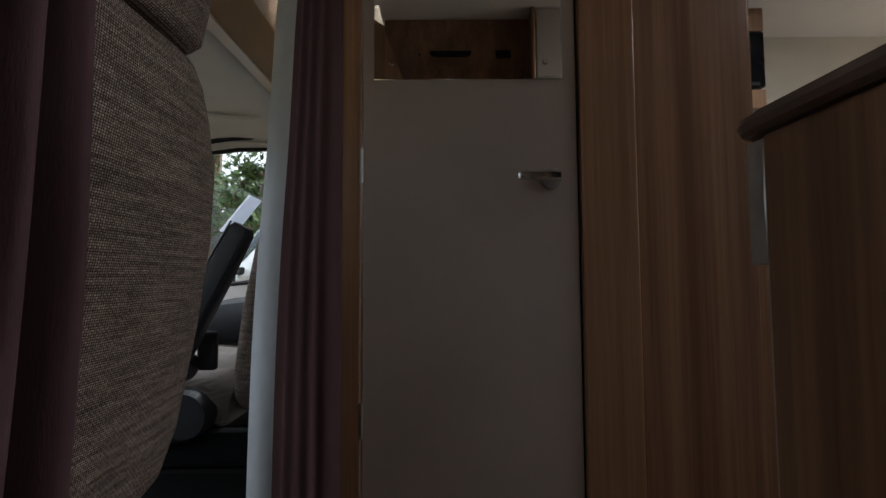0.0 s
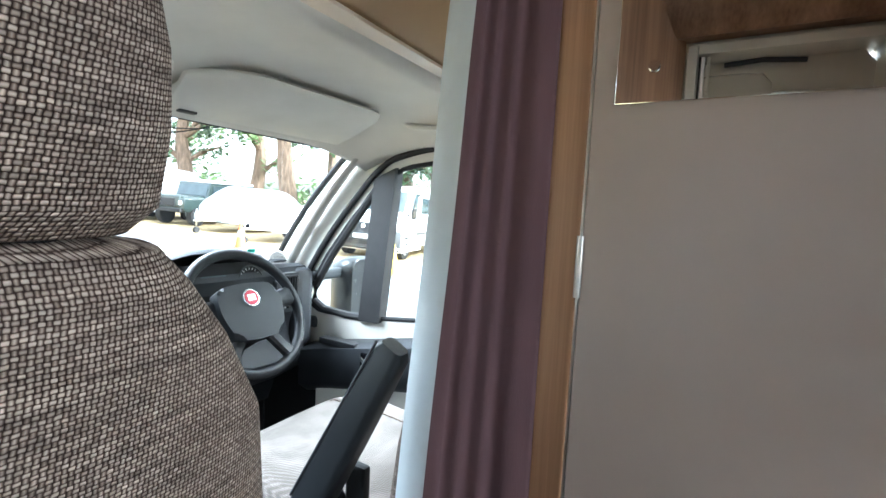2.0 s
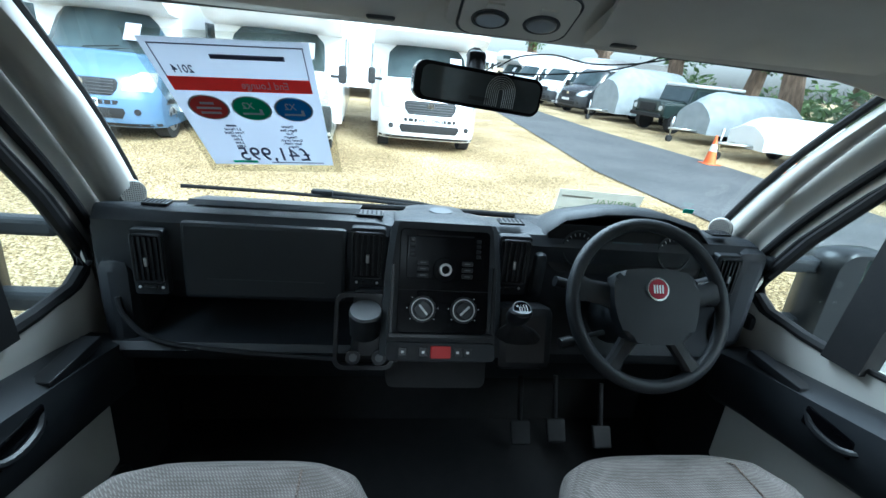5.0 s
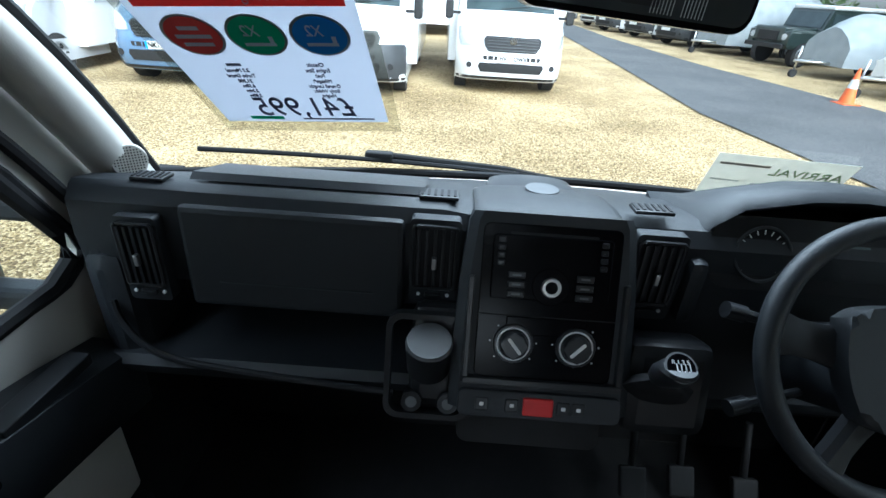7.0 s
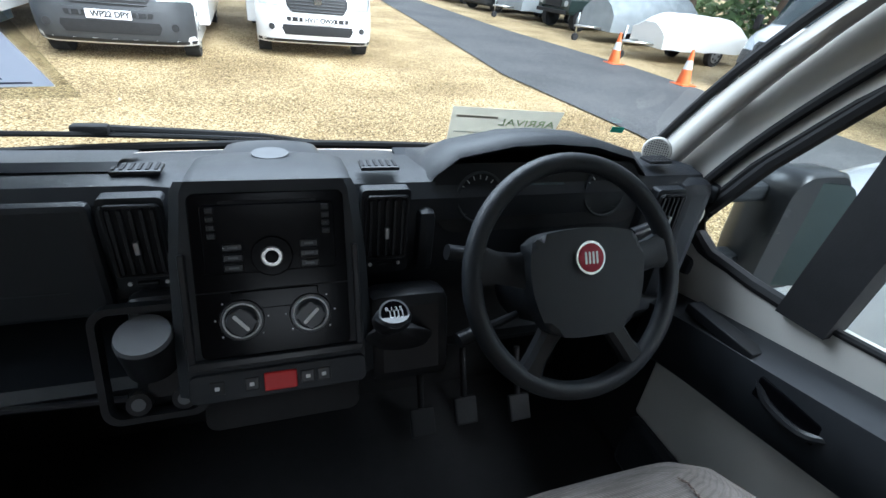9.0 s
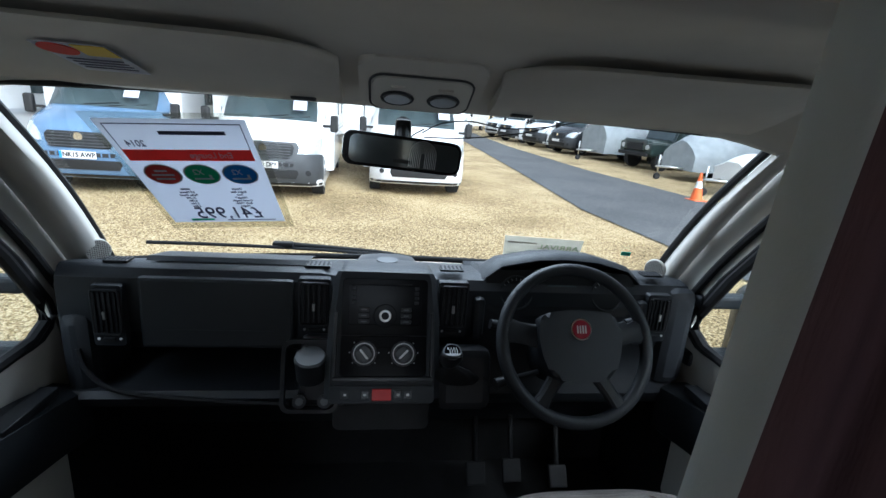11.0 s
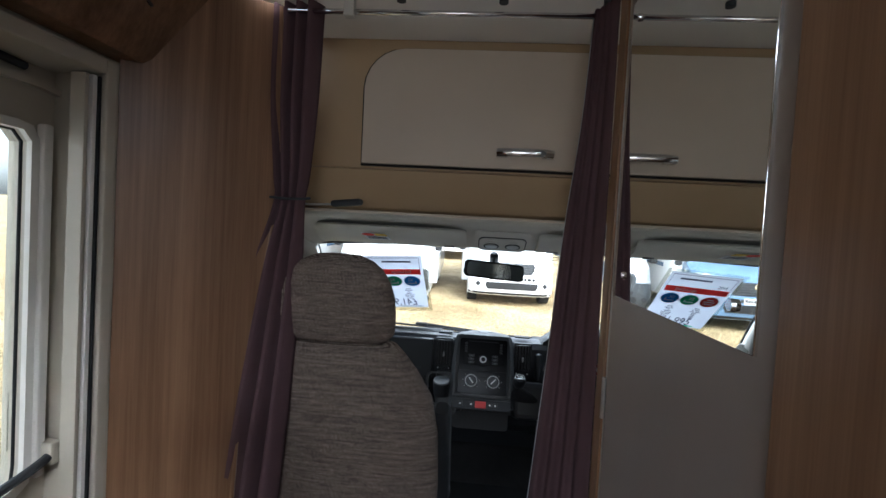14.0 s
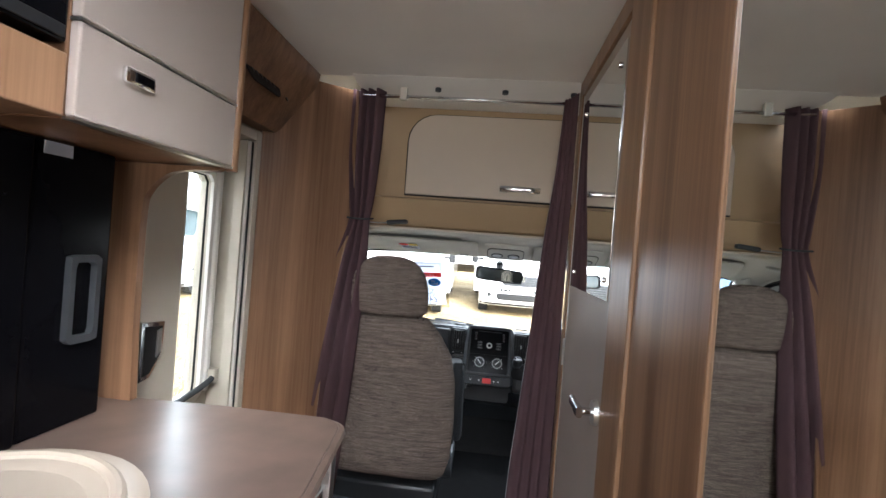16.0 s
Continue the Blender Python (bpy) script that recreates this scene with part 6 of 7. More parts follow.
M_NOTE = mat("cream_paper", (0.80, 0.78, 0.70), 0.8, var=0.08, vscale=30)
thin_sheet(M_NOTE, 0.5)
PG = screen_frame(0.56, 0.125)
note = thing("arrival_note", "white handwritten note leaning on the windscreen", "paper note")
part("sheet", box((0, 0, 0), (0.265, 0.19, 0.0008), 0), M_NOTE, note).data.transform(PG)
words("ARRIVAL", 0.036, PG @ Matrix.Translation((0.055, 0.045, 0.001)) @ Matrix.Diagonal((-1, 1, 1, 1)), mat("pale_green_ink", (0.42, 0.55, 0.30), 0.7), note)
for i, (x, y, w, h) in enumerate(((-0.07, 0.062, 0.10, 0.022), (-0.09, 0.0, 0.06, 0.012), (0.0, -0.004, 0.07, 0.012), (0.09, 0.002, 0.06, 0.012))):
    part("writing", box((x, y, 0.001), (w, h * 0.35, 0.0005), 0), M_STEEL if i else mat("tan_ink", (0.55, 0.47, 0.38), 0.7), note).data.transform(PG)
grn = thing("tax_sticker", "small green sticker on the windscreen", "sticker")
part("sheet", box((0, 0, 0), (0.03, 0.02, 0.0006), 0), mat("green_sticker", (0.05, 0.55, 0.38), 0.6), grn).data.transform(screen_frame(0.86, 0.19))

# wiper and door mirrors outside
wip = thing("wiper", "black windscreen wiper resting along the glass", "wiper")
wp = [ws_point(-0.90 + 0.07 * i, 0.088 - 0.0085 * i) + Vector((0, 0.014, 0.011)) for i in range(13)]
part("blade", tube(wp, 0.006, 6), M_BLACK, wip)
part("arm", tube([ws_point(-0.46, 0.035) + Vector((0, 0.025, 0.022)), ws_point(-0.1, -0.01) + Vector((0, 0.05, 0.01)), ws_point(0.1, -0.05) + Vector((0, 0.06, 0))], 0.009, 8), M_BLACK, wip)
part("joint", box(ws_point(-0.47, 0.036) + Vector((0, 0.025, 0.02)), (0.07, 0.03, 0.02), 0.006), M_BLACK, wip)
part("cowl", loft([[(x, 2.14 - 0.2 * (x / 0.93) ** 2, 0.82), (x, 2.28 - 0.25 * (x / 0.93) ** 2, 0.79), (x, 2.50 - 0.35 * (x / 0.93) ** 2, 0.70), (x, 2.72 - 0.4 * (x / 0.93) ** 2, 0.50)] for x in (-0.95, -0.6, -0.2, 0.2, 0.6, 0.95)], closed_u=False), M_PAINT, wip, "white bonnet below the windscreen")


# wing mirror glass: a dark teal reflection put into its colour
M_DMIRROR = mat("painted_reflection_mirror", (0.13, 0.17, 0.18), 0.04, metal=1.0)


def wing_mirror(s):
    th = thing("wing_mirror", "tall black wing mirror on two arms", "wing mirror")
    part("arm", box((s * 1.05, 1.70, 0.86), (0.22, 0.05, 0.045), 0.012), M_DASH, th)
    part("arm", box((s * 1.05, 1.70, 0.665), (0.22, 0.06, 0.05), 0.014), M_DASH, th)
    rings = []
    for y, k in ((1.62, 0.94), (1.63, 1.0), (1.70, 0.98), (1.75, 0.85), (1.775, 0.6)):
        rings.append([(s * 1.205 + a * k, y, 0.765 + b * k) for a, b in rrect(0.21, 0.33, 0.06, 5)])
    part("housing", loft(rings), M_DASH2, th, "rounded black housing", sharp=50)
    part("mirror_glass", prism(rrect(0.175, 0.285, 0.045, 5), 0, 0.003, Matrix.Translation((s * 1.205, 1.616, 0.765)) @ Matrix.Rotation(radians(-s * 14), 4, 'Z') @ XZ), M_DMIRROR, th, "mirror glass")
    return th


wing_mirror(1)
wing_mirror(-1)


# ---- outside ----
FRAME = Matrix.Translation((0, 0.5, 0)) @ Matrix.Rotation(radians(2.4), 4, 'Z') @ Matrix.Translation((0, -0.5, 0))     # the yard lies askew to the motorhome


def gz(y):
    return -0.55 + 0.037 * y


TIL = math.atan(0.037)
gm = bmesh.new()
gs = [gm.verts.new((x, y, gz(y))) for x, y in ((-500, -300), (500, -300), (500, 700), (-500, 700))]
gm.faces.new(gs)
solo("ground", gm, M_GRAVEL, "yellow-brown gravel yard", "gravel", "structure")


def ground_poly(name, pts, material, label, cat, lift=0.02):
    b = bmesh.new()
    b.faces.new([b.verts.new((x, y, gz(y) + lift)) for x, y in pts])
    return solo(name, b, material, label, cat, "structure")


ground_poly("road", [(4.9, -60), (9.0, -60), (9.0, 11), (8.2, 17), (8.0, 26), (9, 45), (12, 80), (9.5, 80), (6.6, 45), (5.7, 26), (5.0, 15), (4.55, 9.5), (4.9, 6)], M_ROAD, "wet grey asphalt road across the yard", "road")
# loose stones where the yard lies nearest
sb = bmesh.new()
rnd = random.Random(5)
verts, faces = [], []
for i in range(9000):
    y = 2.9 + 7.5 * rnd.random() ** 1.4
    x = -5 + 11 * rnd.random()
    r = 0.008 + 0.014 * rnd.random()
    z = gz(y)
    k = len(verts)
    a0 = rnd.random() * 6.28
    for j in range(3):
        a = a0 + j * 2.094 + rnd.random() * 0.6
        verts.append((x + r * math.cos(a), y + r * math.sin(a), z - 0.002))
    verts.append((x, y, z + r * 0.8))
    faces += [(k, k + 1, k + 3), (k + 1, k + 2, k + 3), (k + 2, k, k + 3)]
me = bpy.data.meshes.new("gravel_stones")
me.from_pydata(verts, [], faces)
me.materials.append(M_GRAVEL)
tagged(new("gravel_stones", me), "loose yellow-brown gravel stones", "gravel", kind="stuff").matrix_world = FRAME.copy()


def wheel(parent, x, y, r=0.34, w=0.22):
    q = part("wheel", cyl((x - w / 2, y, r), (x + w / 2, y, r), r, n=28), M_TYRE, parent, "road wheel")
    s = 1 if x > 0 else -1
    rim = part("rim", cyl((x + s * w * 0.45, y, r), (x + s * (w * 0.5 + 0.012), y, r), r * 0.66, r * 0.6, 24), M_WHEEL, q)
    for i in range(5):
        a = i * 2 * math.pi / 5
        part("spoke_gap", cyl((x + s * (w * 0.5 + 0.006), y + r * 0.4 * math.cos(a), r + r * 0.4 * math.sin(a)), (x + s * (w * 0.5 + 0.016), y + r * 0.4 * math.cos(a), r + r * 0.4 * math.sin(a)), r * 0.13, n=8), M_BLACK, q)


CABP = [(0.12, 0.26), (0.03, 0.34), (0.0, 0.50), (0.0, 0.66), (0.03, 0.80), (0.07, 0.96), (0.14, 1.10), (0.30, 1.22), (0.62, 1.34), (0.70, 1.38), (1.00, 1.78), (1.20, 2.04), (1.36, 2.12), (1.75, 2.16), (1.75, 0.26)]


def cab_surf(x, k):
    """Point on the front of a van cab, at x across and at profile position k (a real number)."""
    i = min(int(k), len(CABP) - 2)
    f = k - i
    y = CABP[i][0] * (1 - f) + CABP[i + 1][0] * f
    z = CABP[i][1] * (1 - f) + CABP[i + 1][1] * f
    a = abs(x)
    hi = max(0.0, (z - 1.25) / 0.9)
    xx = x * (1 - 0.13 * hi)
    yy = y + 0.16 * a ** 2 + 0.30 * a ** 8
    return Vector((xx, yy, z - 0.03 * a ** 3))


def cab_patch(pts, off=0.012, steps=6):
    """A patch over the cab surface: pts rows (x0, x1, k) from bottom to top."""
    rings = []
    for x0, x1, k in pts:
        ring = []
        for i in range(steps + 1):
            x = x0 + (x1 - x0) * i / steps
            p = cab_surf(x, k)
            ring.append(p + Vector((0, -off, off * 0.4)))
        rings.append(ring)
    b = loft(rings, closed_u=False)
    ext = bmesh.ops.extrude_face_region(b, geom=list(b.faces))
    bmesh.ops.translate(b, vec=(0, off + 0.02, -0.004), verts=[v for v in ext["geom"] if isinstance(v, bmesh.types.BMVert)])
    return b


def van_cab(th, paint, bumper, plate_text, plate_yellow=False):
    xs_ = [-1.0, -0.97, -0.9, -0.75, -0.5, -0.25, 0, 0.25, 0.5, 0.75, 0.9, 0.97, 1.0]
    part("cab_body", loft([[cab_surf(x, k) for k in range(len(CABP))] for x in xs_]), paint, th, sharp=35)
    part("windscreen", cab_patch([(-0.86, 0.86, 9.05), (-0.88, 0.88, 9.5), (-0.88, 0.88, 10.3), (-0.86, 0.86, 10.9)], 0.010, 12), M_VGLASS, th, "dark windscreen")
    part("bumper", cab_patch([(-0.99, 0.99, 0.5), (-1.0, 1.0, 1.5), (-1.0, 1.0, 2.6), (-0.99, 0.99, 3.4)], 0.03, 16), bumper, th, "front bumper")
    if bumper is M_BUMP:
        for s in (-1, 1):
            part("bumper_corner", cab_patch([(s * 0.50, s * 1.0, 2.6), (s * 0.52, s * 1.0, 3.4), (s * 0.54, s * 1.0, 4.0), (s * 0.60, s * 0.97, 4.35)], 0.026, 8), M_BUMP, th, "charcoal bumper corner")
        part("grille_surround", cab_patch([(-0.56, 0.56, 3.2), (-0.60, 0.60, 4.2), (-0.60, 0.60, 5.0), (-0.55, 0.55, 5.6)], 0.014, 8), M_BUMP, th, "charcoal grille surround")
    g = part("grille", cab_patch([(-0.42, 0.42, 3.7), (-0.50, 0.50, 4.3), (-0.52, 0.52, 5.0), (-0.48, 0.48, 5.35)], 0.022, 8), M_BLACK, th, "black grille")
    for k in (3.95, 4.25, 4.55, 4.85, 5.15):
        part("slat", tube([cab_surf(-0.46 + 0.115 * i, k) + Vector((0, -0.03, 0)) for i in range(9)], 0.009, 6), M_BUMP, g)
    part("badge", cyl(cab_surf(0, 4.9) + Vector((0, -0.05, 0)), cab_surf(0, 4.9) + Vector((0, -0.02, 0)), 0.065, n=20), M_CHROME, g, "round chrome badge")
    li = part("lower_intake", cab_patch([(-0.55, 0.55, 1.4), (-0.6, 0.6, 2.0), (-0.58, 0.58, 2.4)], 0.036, 8), M_BLACK, th, "black lower intake")
    for s in (-1, 1):
        part("headlight", cab_patch([(s * 0.58, s * 0.93, 4.3), (s * 0.60, s * 0.965, 4.9), (s * 0.68, s * 0.97, 5.6), (s * 0.80, s * 0.965, 6.3)], 0.018, 5), M_LAMP, th, "clear swept-back headlight")
        part("fog_lamp", cyl(cab_surf(s * 0.76, 2.2) + Vector((0, -0.045, 0)), cab_surf(s * 0.76, 2.2) + Vector((0, -0.02, 0)), 0.05, n=14), M_BLACK, th)
        mr = part("door_mirror", box((s * 1.16, 0.95, 1.37), (0.15, 0.12, 0.32), 0.04), M_BLACK, th, "tall black door mirror")
        part("mirror_arm", box((s * 1.03, 0.97, 1.32), (0.18, 0.05, 0.05), 0.01), M_BLACK, mr)
        sw_ = prism([(0.98, 1.36), (1.70, 1.36), (1.70, 1.98), (1.32, 1.98)], 0, 0.012, Matrix.Diagonal((s, 1, 1, 1)) @ Matrix.Translation((0.0, 0.22, 0)) @ Matrix.Translation((0.965, 0, 0)) @ YZ)
        part("side_window", sw_, M_VGLASS, th)
        part("wiper", tube([cab_surf(s * 0.2, 9.1) + Vector((0, -0.03, 0.01)), cab_surf(s * 0.2 + 0.55, 9.25) + Vector((0, -0.03, 0.01))], 0.008, 6), M_BLACK, th)
        wheel(th, s * 0.87, 0.93)
    np_ = part("number_plate", box((0, -0.052, 0.66), (0.53, 0.012, 0.115), 0.004), M_PAINT, th, "white number plate")
    if plate_text:
        words(plate_text, 0.104, Matrix.Translation((0.02, -0.064, 0.66)) @ XZ @ Matrix.Diagonal((0.92, 1, 1, 1)), M_PLATE, np_, depth=0.002, bold=0.0035)
    part("lower_trim", cab_patch([(-0.97, 0.97, 0.15), (-0.98, 0.98, 0.45), (-0.98, 0.98, 0.8)], 0.034, 14), M_BLACK, th, "black lower trim")
    sl = part("upper_slot", cab_patch([(-0.50, 0.50, 2.72), (-0.52, 0.52, 2.95), (-0.52, 0.52, 3.15)], 0.037, 8), M_BLACK, th, "narrow air slot")
    for i in range(9):
        p = cab_surf(-0.44 + 0.11 * i, 2.95)
        part("slot_bar", box((p.x, p.y - 0.042, p.z + 0.012), (0.022, 0.012, 0.055), 0.003), bumper, sl)
    if plate_yellow:
        part("plate_band", box((-0.245, -0.059, 0.66), (0.04, 0.002, 0.11), 0), M_INKBLUE, np_)


def motorhome(x, y, rz, paint, bumper, plate_text, label, luton, stripe=None, length=5.0, band=False):
    th = thing("motorhome", label, "motorhome")
    van_cab(th, paint, bumper, plate_text, band)
    body = []
    prof = [(1.30, 0.42), (1.30, 2.0), (0.75, 2.10), (0.50, 2.24), (0.46, 2.5), (0.62, 2.80), (1.0, 2.92), (1.3 + length, 2.95), (1.3 + length + 0.08, 2.9), (1.3 + length + 0.08, 0.42)] if luton else [(1.40, 0.42), (1.40, 1.9), (1.10, 2.06), (1.02, 2.16), (1.20, 2.45), (1.75, 2.72), (2.4, 2.80), (1.3 + length, 2.80), (1.3 + length + 0.08, 2.75), (1.3 + length + 0.08, 0.42)]
    xs2 = [(-1.14, 0.06), (-1.13, 0.02), (-1.08, 0.0), (0, -0.03), (1.08, 0.0), (1.13, 0.02), (1.14, 0.06)]
    part("coach_body", loft([[(xx, yy + (ins if yy < 2 else 0), zz - (ins * 0.8 if zz > 2 else 0)) for yy, zz in prof] for xx, ins in xs2]), M_PAINT, th, "white coachbuilt body", sharp=30)
    if luton:
        part("luton_window", box((0, 0.44, 2.46), (0.75, 0.03, 0.24), 0.02), M_VGLASS, th)
        part("stripe", box((0.6, 0.452, 2.28), (0.75, 0.02, 0.05), 0.006), M_SILVP, th)
    else:
        part("roof_window", box((0, 1.33, 2.50), (1.2, 0.03, 0.26), 0.02, Matrix.Rotation(radians(-60), 4, 'X')), M_VGLASS, th)
    for s in (-1, 1):
        part("side_window", box((s * 1.145, 3.2, 1.75), (0.025, 1.0, 0.55), 0.01), M_VGLASS, th)
        part("side_window", box((s * 1.145, 4.9, 1.75), (0.025, 0.8, 0.55), 0.01), M_VGLASS, th)
        part("graphic", box((s * 1.146, 3.6, 1.15), (0.012, 3.4, 0.10), 0.003), stripe or M_SILVP, th, "coloured side graphic")
        wheel(th, s * 0.95, 1.3 + length - 1.5)
    part("price_card", box((0.55, 0.80, 1.72), (0.24, 0.01, 0.32), 0, Matrix.Rotation(radians(-36), 4, 'X')), M_PAPER, th, "white price card in the windscreen")
    th.matrix_world = FRAME @ Matrix.Translation((x, y, gz(y))) @ Matrix.Rotation(TIL, 4, 'X') @ Matrix.Rotation(radians(rz), 4, 'Z')
    return th


def panel_van(x, y, rz, paint, label, glass_sides, h=2.3, plate_text=""):
    th = thing("van", label, "van")
    van_cab(th, paint, M_BUMP, plate_text)
    prof = [(1.70, 0.35), (1.70, 2.15), (1.95, h), (4.9, h), (5.05, h - 0.1), (5.1, 0.35)]
    part("load_body", loft([[(xx, yy, zz - (ins if zz > 1.5 else 0)) for yy, zz in prof] for xx, ins in ((-0.99, 0.35), (-0.95, 0.1), (-0.8, 0.0), (0.8, 0.0), (0.95, 0.1), (0.99, 0.35))]), paint, th, sharp=40)
    for s in (-1, 1):
        if glass_sides:
            for yy in (2.6, 3.9):
                part("side_window", box((s * 0.985, yy, 1.62), (0.03, 1.15, 0.5), 0.01), M_VGLASS, th)
        part("rubbing_strip", box((s * 0.995, 3.0, 0.75), (0.02, 2.6, 0.10), 0.006), M_BUMP, th)
        wheel(th, s * 0.86, 4.2)
    th.matrix_world = FRAME @ Matrix.Translation((x, y, gz(y))) @ Matrix.Rotation(TIL, 4, 'X') @ Matrix.Rotation(radians(rz), 4, 'Z')
    return th


def off_roader(x, y, rz):
    th = thing("off_road_car", "boxy dark green off-road car with a pale roof", "car")
    part("body", span(-0.85, 0.85, 0.1, 4.3, 0.55, 1.15, 0.05), M_DGREEN, th)
    part("bonnet", span(-0.66, 0.66, 0.0, 1.35, 0.75, 1.22, 0.06), M_DGREEN, th)
    part("cabin", loft([[(-0.82, y0, z), (0.82, y0, z), (0.82, y1, z), (-0.82, y1, z)] for y0, y1, z in ((1.30, 4.3, 1.14), (1.50, 4.26, 1.80))]), M_DGREEN, th)
    part("roof", span(-0.80, 0.80, 1.46, 4.30, 1.80, 1.93, 0.05), M_COVERW, th, "pale roof")
    part("windscreen", box((0, 1.385, 1.48), (1.45, 0.03, 0.50), 0.01, Matrix.Rotation(radians(-17), 4, 'X')), M_VGLASS, th)
    for s in (-1, 1):
        for yy, w in ((1.95, 0.75), (2.85, 0.8), (3.75, 0.75)):
            part("side_window", box((s * 0.828, yy, 1.47), (0.02, w, 0.42), 0.01), M_VGLASS, th)
        part("wing", span(s * 0.60, s * 0.88, 0.02, 1.30, 0.62, 1.10, 0.05), M_DGREEN, th)
        part("headlight", cyl((s * 0.68, 0.0, 0.92), (s * 0.68, 0.05, 0.92), 0.10, n=18), M_LAMP, th, "round headlight")
        for yy in (0.75, 3.45):
            wheel(th, s * 0.78, yy, 0.39, 0.24)
    part("grille", box((0, -0.01, 0.93), (0.85, 0.04, 0.30), 0.01), M_BLACK, th)
    part("bumper", box((0, -0.06, 0.62), (1.6, 0.12, 0.14), 0.02), M_BLACK, th)
    th.matrix_world = FRAME @ Matrix.Translation((x, y, gz(y))) @ Matrix.Rotation(TIL, 4, 'X') @ Matrix.Rotation(radians(rz), 4, 'Z')
    return th


def covered_trailer(x, y, rz, length, width, h, material, label, ridge=0.75, seed=1):
    th = thing("covered_trailer", label, "trailer")
    r2 = random.Random(seed)
    rings = []
    for i in range(13):
        u = i / 12
        yy = u * length
        k = min(1.0, 0.72 + 1.6 * min(u, 1 - u))
        ring = []
        for a, b in ((-1, 0.0), (-1.02, 0.35), (-0.97, 0.62), (-0.7, 0.80), (-0.3, 0.95), (0, 1.0), (0.3, 0.95), (0.7, 0.80), (0.97, 0.62), (1.02, 0.35), (1, 0.0)):
            ring.append((a * width / 2 * k + r2.uniform(-0.03, 0.03), yy + r2.uniform(-0.03, 0.03), 0.38 + (h - 0.38) * b * (k if b > 0.5 else 1) + r2.uniform(-0.025, 0.025)))
        rings.append(ring)
    part("cover", loft(rings), material, th, "sagging cloth cover", sharp=80)
    part("drawbar", tube([(0.4, 0.3, 0.45), (0, -0.9, 0.45)], 0.035, 8), M_STEEL, th)
    part("drawbar", tube([(-0.4, 0.3, 0.45), (0, -0.9, 0.45)], 0.035, 8), M_STEEL, th)
    part("jockey_post", tube([(0, -0.8, 0.18), (0, -0.8, 0.85)], 0.025, 8), M_STEEL, th)
    part("jockey_wheel", cyl((-0.05, -0.8, 0.11), (0.05, -0.8, 0.11), 0.11, n=18), M_TYRE, th)
    for s in (-1, 1):
        wheel(th, s * (width / 2 - 0.12), length * 0.58, 0.29, 0.17)
    th.matrix_world = FRAME @ Matrix.Translation((x, y, gz(y))) @ Matrix.Rotation(TIL, 4, 'X') @ Matrix.Rotation(radians(rz), 4, 'Z')
    return th


def cone(x, y, body):
    th = thing("traffic_cone", "orange traffic cone with a white band" if body is M_ORANGE else "yellow plastic warning cone on gravel", "traffic cone")
    part("base", box((0, 0, 0.02), (0.40, 0.40, 0.04), 0.015), body, th)
    part("lower", cyl((0, 0, 0.03), (0, 0, 0.34), 0.15, 0.095, 20), body, th)
    part("band", cyl((0, 0, 0.34), (0, 0, 0.52), 0.095, 0.062, 20), M_COVERW if body is M_ORANGE else body, th)
    part("tip", cyl((0, 0, 0.52), (0, 0, 0.74), 0.062, 0.025, 20), body, th)
    th.matrix_world = FRAME @ Matrix.Translation((x, y, gz(y)))
    return th


def leaf_cloud(centres, count, size, seed):
    """Many small bent leaves scattered in uneven clumps."""
    r2 = random.Random(seed)
    vs, fs = [], []
    for _ in range(count):
        c, rad = centres[r2.randrange(len(centres))]
        d = Vector((r2.gauss(0, 1), r2.gauss(0, 1), r2.gauss(0, 1))).normalized() * rad * r2.random() ** 0.45
        p = Vector(c) + Vector((d.x, d.y, d.z * 0.8))
        s = size * (0.5 + r2.random())
        a = Vector((r2.uniform(-1, 1), r2.uniform(-1, 1), r2.uniform(-1, 1))).normalized()
        b = a.orthogonal().normalized()
        k = len(vs)
        vs += [p - a * s, p + b * s * 0.45, p + a * s, p - b * s * 0.45]
        fs += [(k, k + 1, k + 2), (k, k + 2, k + 3)]
    me_ = bpy.data.meshes.new("crown")
    me_.from_pydata([tuple(v) for v in vs], [], fs)
    return me_


def tree(x, y, h, seed, leaf, crown_r, bare=False, count=2600, label="tall tree with an uneven green crown"):
    r2 = random.Random(seed)
    th = thing("tree", label, "tree", group="trees along the yard")
    pts = [(0, 0, -0.3)]
    for i in range(1, 8):
        pts.append((pts[-1][0] + r2.uniform(-0.18, 0.18), pts[-1][1] + r2.uniform(-0.15, 0.15), h * 0.85 * i / 7))
    R0 = 0.045 * h
    bmx = tube(catmull(pts, 3), [R0 * (1 - 0.8 * i / 21) for i in range(22)], 10)
    cents = []
    for i in range(12):
        j = r2.randrange(2, 8)
        p = Vector(pts[j])
        a = r2.random() * 6.28
        ln = crown_r * (0.5 + 0.6 * r2.random())
        q = p + Vector((math.cos(a) * ln, math.sin(a) * ln, ln * (0.3 + 0.6 * r2.random())))
        tube([p, p.lerp(q, 0.5) + Vector((0, 0, 0.1 * ln)), q], [R0 * 0.35, R0 * 0.22, R0 * 0.08], 6, bm=bmx)
        cents.append((tuple(q), crown_r * (0.35 + 0.3 * r2.random())))
        cents.append((tuple(p.lerp(q, 0.55)), crown_r * 0.3))
    part("trunk", bmx, M_BARK, th)
    if not bare:
        me_ = leaf_cloud(cents, count, 0.16, seed + 50)
        me_.materials.append(leaf)
        ob = new("crown", me_)
        ob.parent = th
    th.matrix_world = FRAME @ Matrix.Translation((x, y, gz(y)))
    return th


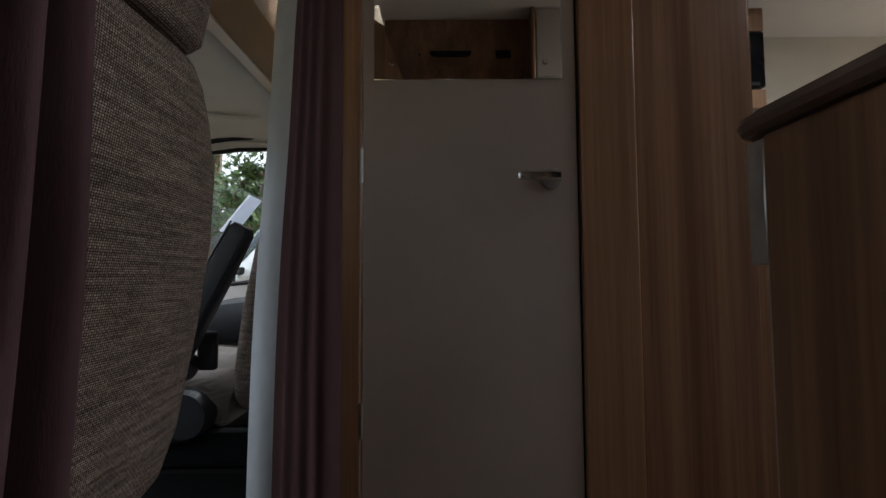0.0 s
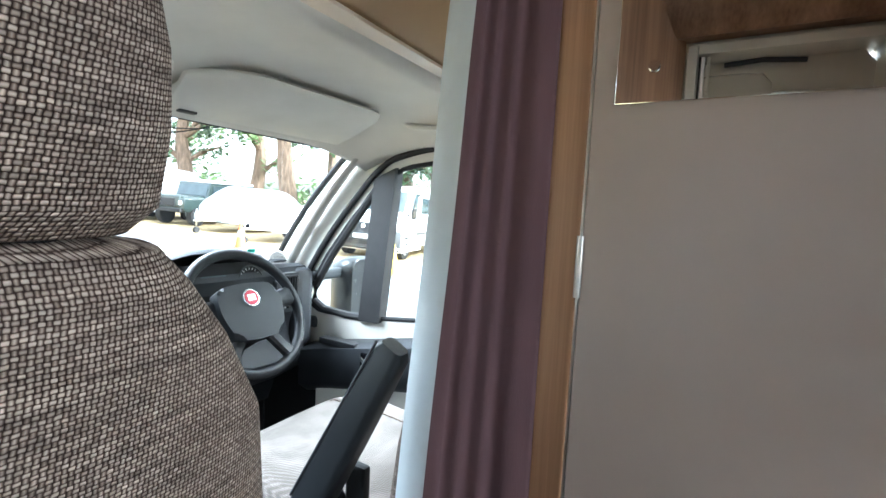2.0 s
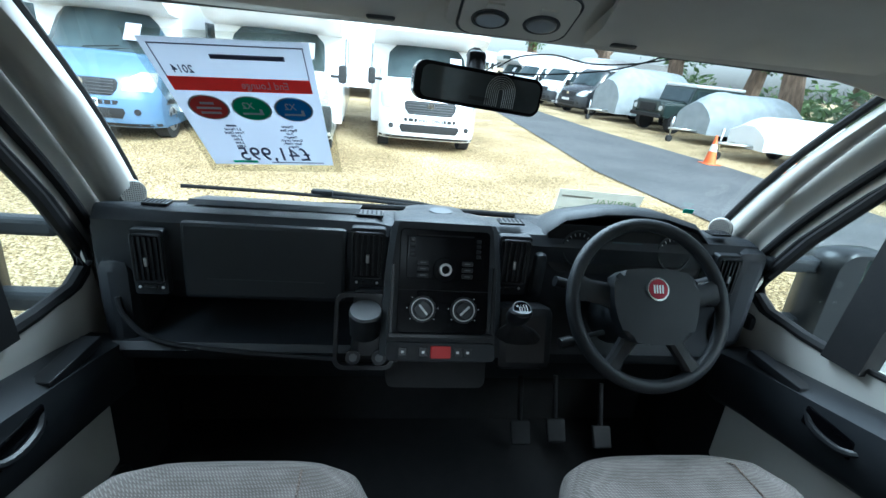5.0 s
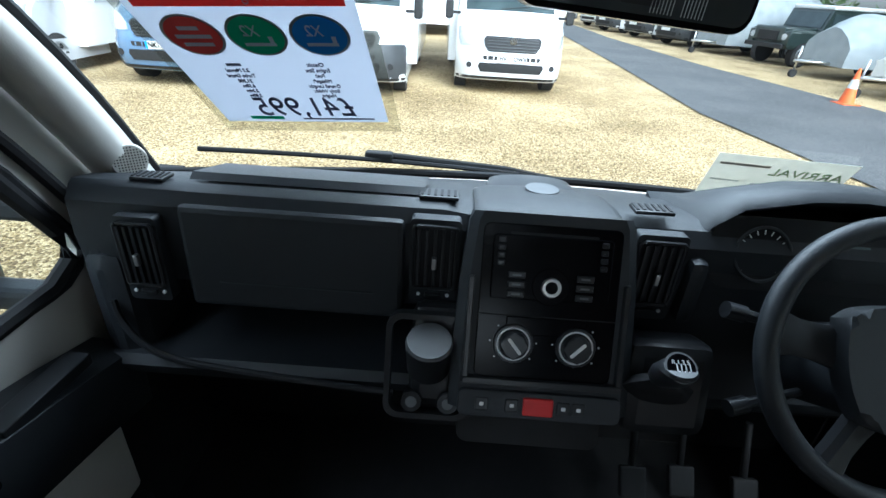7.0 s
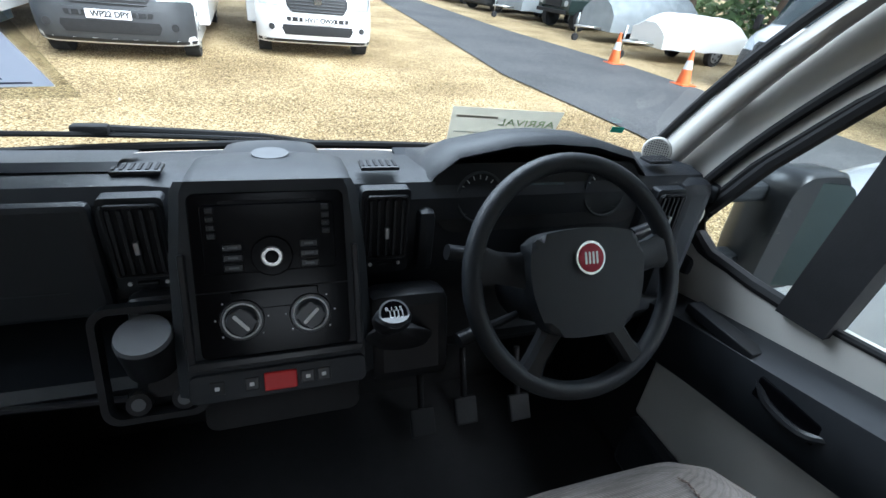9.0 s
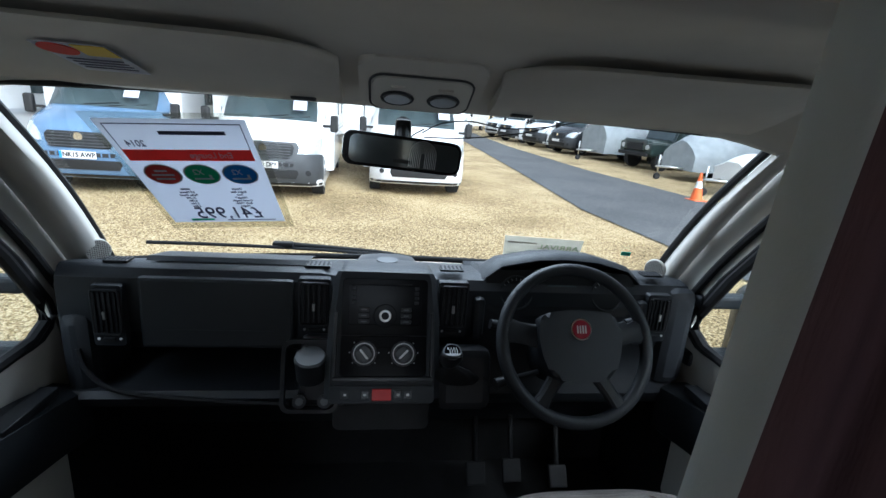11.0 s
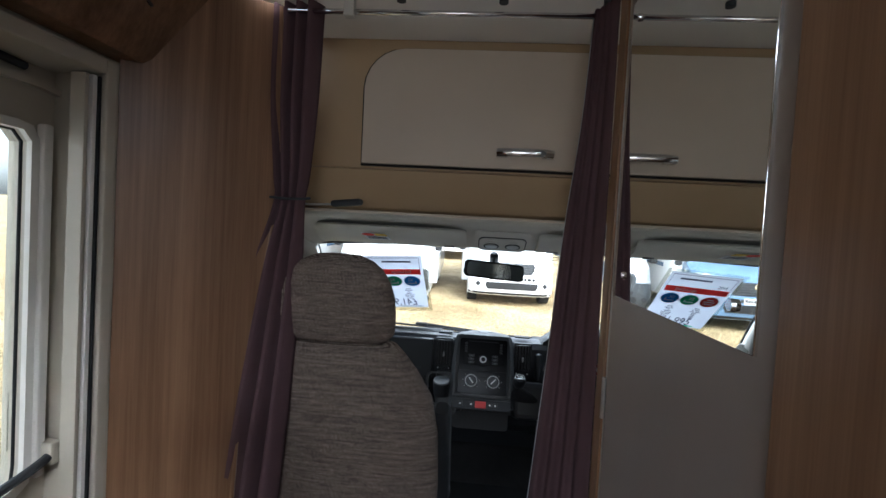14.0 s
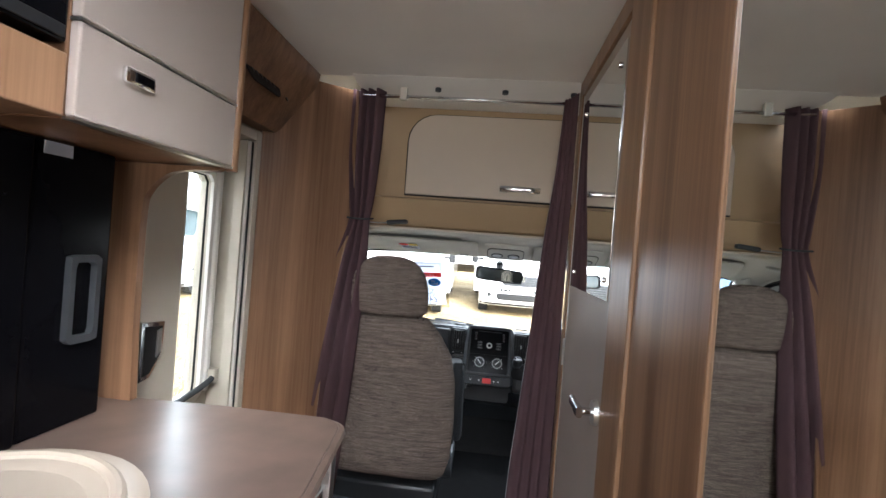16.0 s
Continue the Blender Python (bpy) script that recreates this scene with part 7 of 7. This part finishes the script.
motorhome(1.12, 10.0, 0, M_PAINT, M_PAINT, "HV16 OWX", "white coachbuilt motorhome parked facing the cab", True, length=4.5)
motorhome(-1.75, 9.1, 0, M_PAINT, M_BUMP, "WP22 DPY", "white motorhome with a charcoal bumper and tall front", True)
motorhome(-4.55, 9.0, 0, M_BLUEP, M_BLUEP, "NK15 AWP", "silver-blue motorhome with a low nose", True, stripe=M_BLUEP, band=True)
motorhome(-7.6, 8.6, 0, M_SILVP, M_SILVP, "", "silver motorhome parked at the end of the row", False)
motorhome(-0.4, 27.5, 180, M_PAINT, M_PAINT, "", "white motorhome seen from the rear", True, stripe=M_INKRED)
motorhome(2.95, 2.45, 180, M_PAINT, M_PAINT, "", "white motorhome parked close beside the cab", False)
motorhome(-3.15, 1.7, 180, M_PAINT, M_BUMP, "", "white motorhome parked beside the entrance door", False)
# the row beyond the road, nearest first
covered_trailer(10.6, 5.2, -90, 5.2, 1.9, 1.55, M_COVERW, "long white folding trailer under a white cover", seed=3)
panel_van(10.2, 8.3, -80, M_PAINT, "small white car-derived van with alloy wheels", True, 2.2)
covered_trailer(10.4, 12.4, -85, 3.6, 1.7, 1.25, M_COVERW, "low white cloth-covered trailer on a drawbar", seed=5)
covered_trailer(11.0, 15.6, -82, 4.4, 2.0, 1.75, M_COVER, "grey cloth-covered trailer with a jockey wheel", seed=7)
off_roader(11.2, 18.8, -78)
covered_trailer(10.6, 21.3, -75, 5.0, 2.2, 2.35, M_COVER, "tall caravan under a sagging grey cloth cover", seed=9)
panel_van(9.9, 24.0, -72, M_DARKP, "dark window van with a red bumper strip", True, 2.1)
panel_van(9.6, 27.3, -70, M_PAINT, "white panel van with a black bumper", False, 2.5)
panel_van(9.0, 30.6, -68, M_PAINT, "white panel van parked at an angle", False, 2.3)
motorhome(9.2, 34.5, -62, M_PAINT, M_PAINT, "", "white motorhome at the far end of the road", True)
motorhome(7.5, 40.0, -30, M_PAINT, M_PAINT, "", "white motorhome across the far end", True)
motorhome(13.5, 31.0, -80, M_PAINT, M_PAINT, "", "white motorhome behind the vans", True)
motorhome(3.0, 44.0, 0, M_PAINT, M_PAINT, "", "white motorhome far along the yard", True)
cone(8.7, 11.4, M_ORANGE)
cone(8.9, 9.2, M_ORANGE)
cone(8.5, 6.1, M_YELLOW)
shed = thing("shed", "pale blue-grey shed behind the trailers", "shed")
part("wall", span(19, 19.2, 2, 9, -0.6, 2.6, 0.01), M_SHED, shed)
part("roof", loft([[(18.6, y, 2.5), (18.6, y, 2.62), (22, y, 3.5), (22, y, 3.38)] for y in (1.7, 9.3)]), M_BUMP, shed)
part("side_wall", span(19.2, 22, 8.8, 9, -0.6, 2.7, 0.01), M_SHED, shed)
part("side_wall", span(19.2, 22, 2, 2.2, -0.6, 2.7, 0.01), M_SHED, shed)
for i in range(9):
    part("batten", span(18.97, 19.0, 2.3 + i * 0.8, 2.36 + i * 0.8, -0.5, 2.5, 0.004), M_SHED, shed)
for i, (x, y, h, lf, cr_, bare) in enumerate((
        (17.5, 3.5, 9, M_LEAF, 2.2, False), (18, 8.5, 10, M_LEAF, 2.4, False), (17.6, 11.5, 11, M_LEAF2, 2.6, False), (19, 15, 10, M_LEAF, 2.6, False),
        (18, 19, 12, M_LEAF2, 2.8, False), (19.5, 23, 11, M_LEAF, 2.6, False), (17.5, 27, 12, M_LEAF2, 3.0, False), (20, 31, 12, M_LEAF, 3.0, False),
        (18, 37, 13, M_LEAF2, 3.4, False), (15, 46, 13, M_LEAF, 3.4, False), (9, 56, 14, M_LEAF2, 4.0, False), (2, 60, 14, M_LEAF, 4.0, False), (-6, 62, 14, M_LEAF2, 4.2, False), (-15, 58, 14, M_LEAF, 4.2, False),
        (16.6, 6.3, 8, M_LEAF, 1.6, False), (22, 12, 13, M_LEAF2, 3.2, False), (23, 20, 13, M_LEAF, 3.2, False), (16.8, 0.5, 9, M_LEAF, 2.2, False))):
    tree(x, y, h, 20 + i, lf, cr_, bare)
me_ = leaf_cloud([((20.5 + 1.2 * math.sin(k), -6 + k * 2.0, gz(-6 + k * 2.0) + 0.9 + 0.5 * math.sin(k * 2.3)), 1.9) for k in range(24)], 12000, 0.2, 99)
me_.materials.append(M_LEAF)
tagged(new("hedge", me_), "dense green ivy-grown hedge behind the vehicles", "hedge", kind="stuff").matrix_world = FRAME.copy()
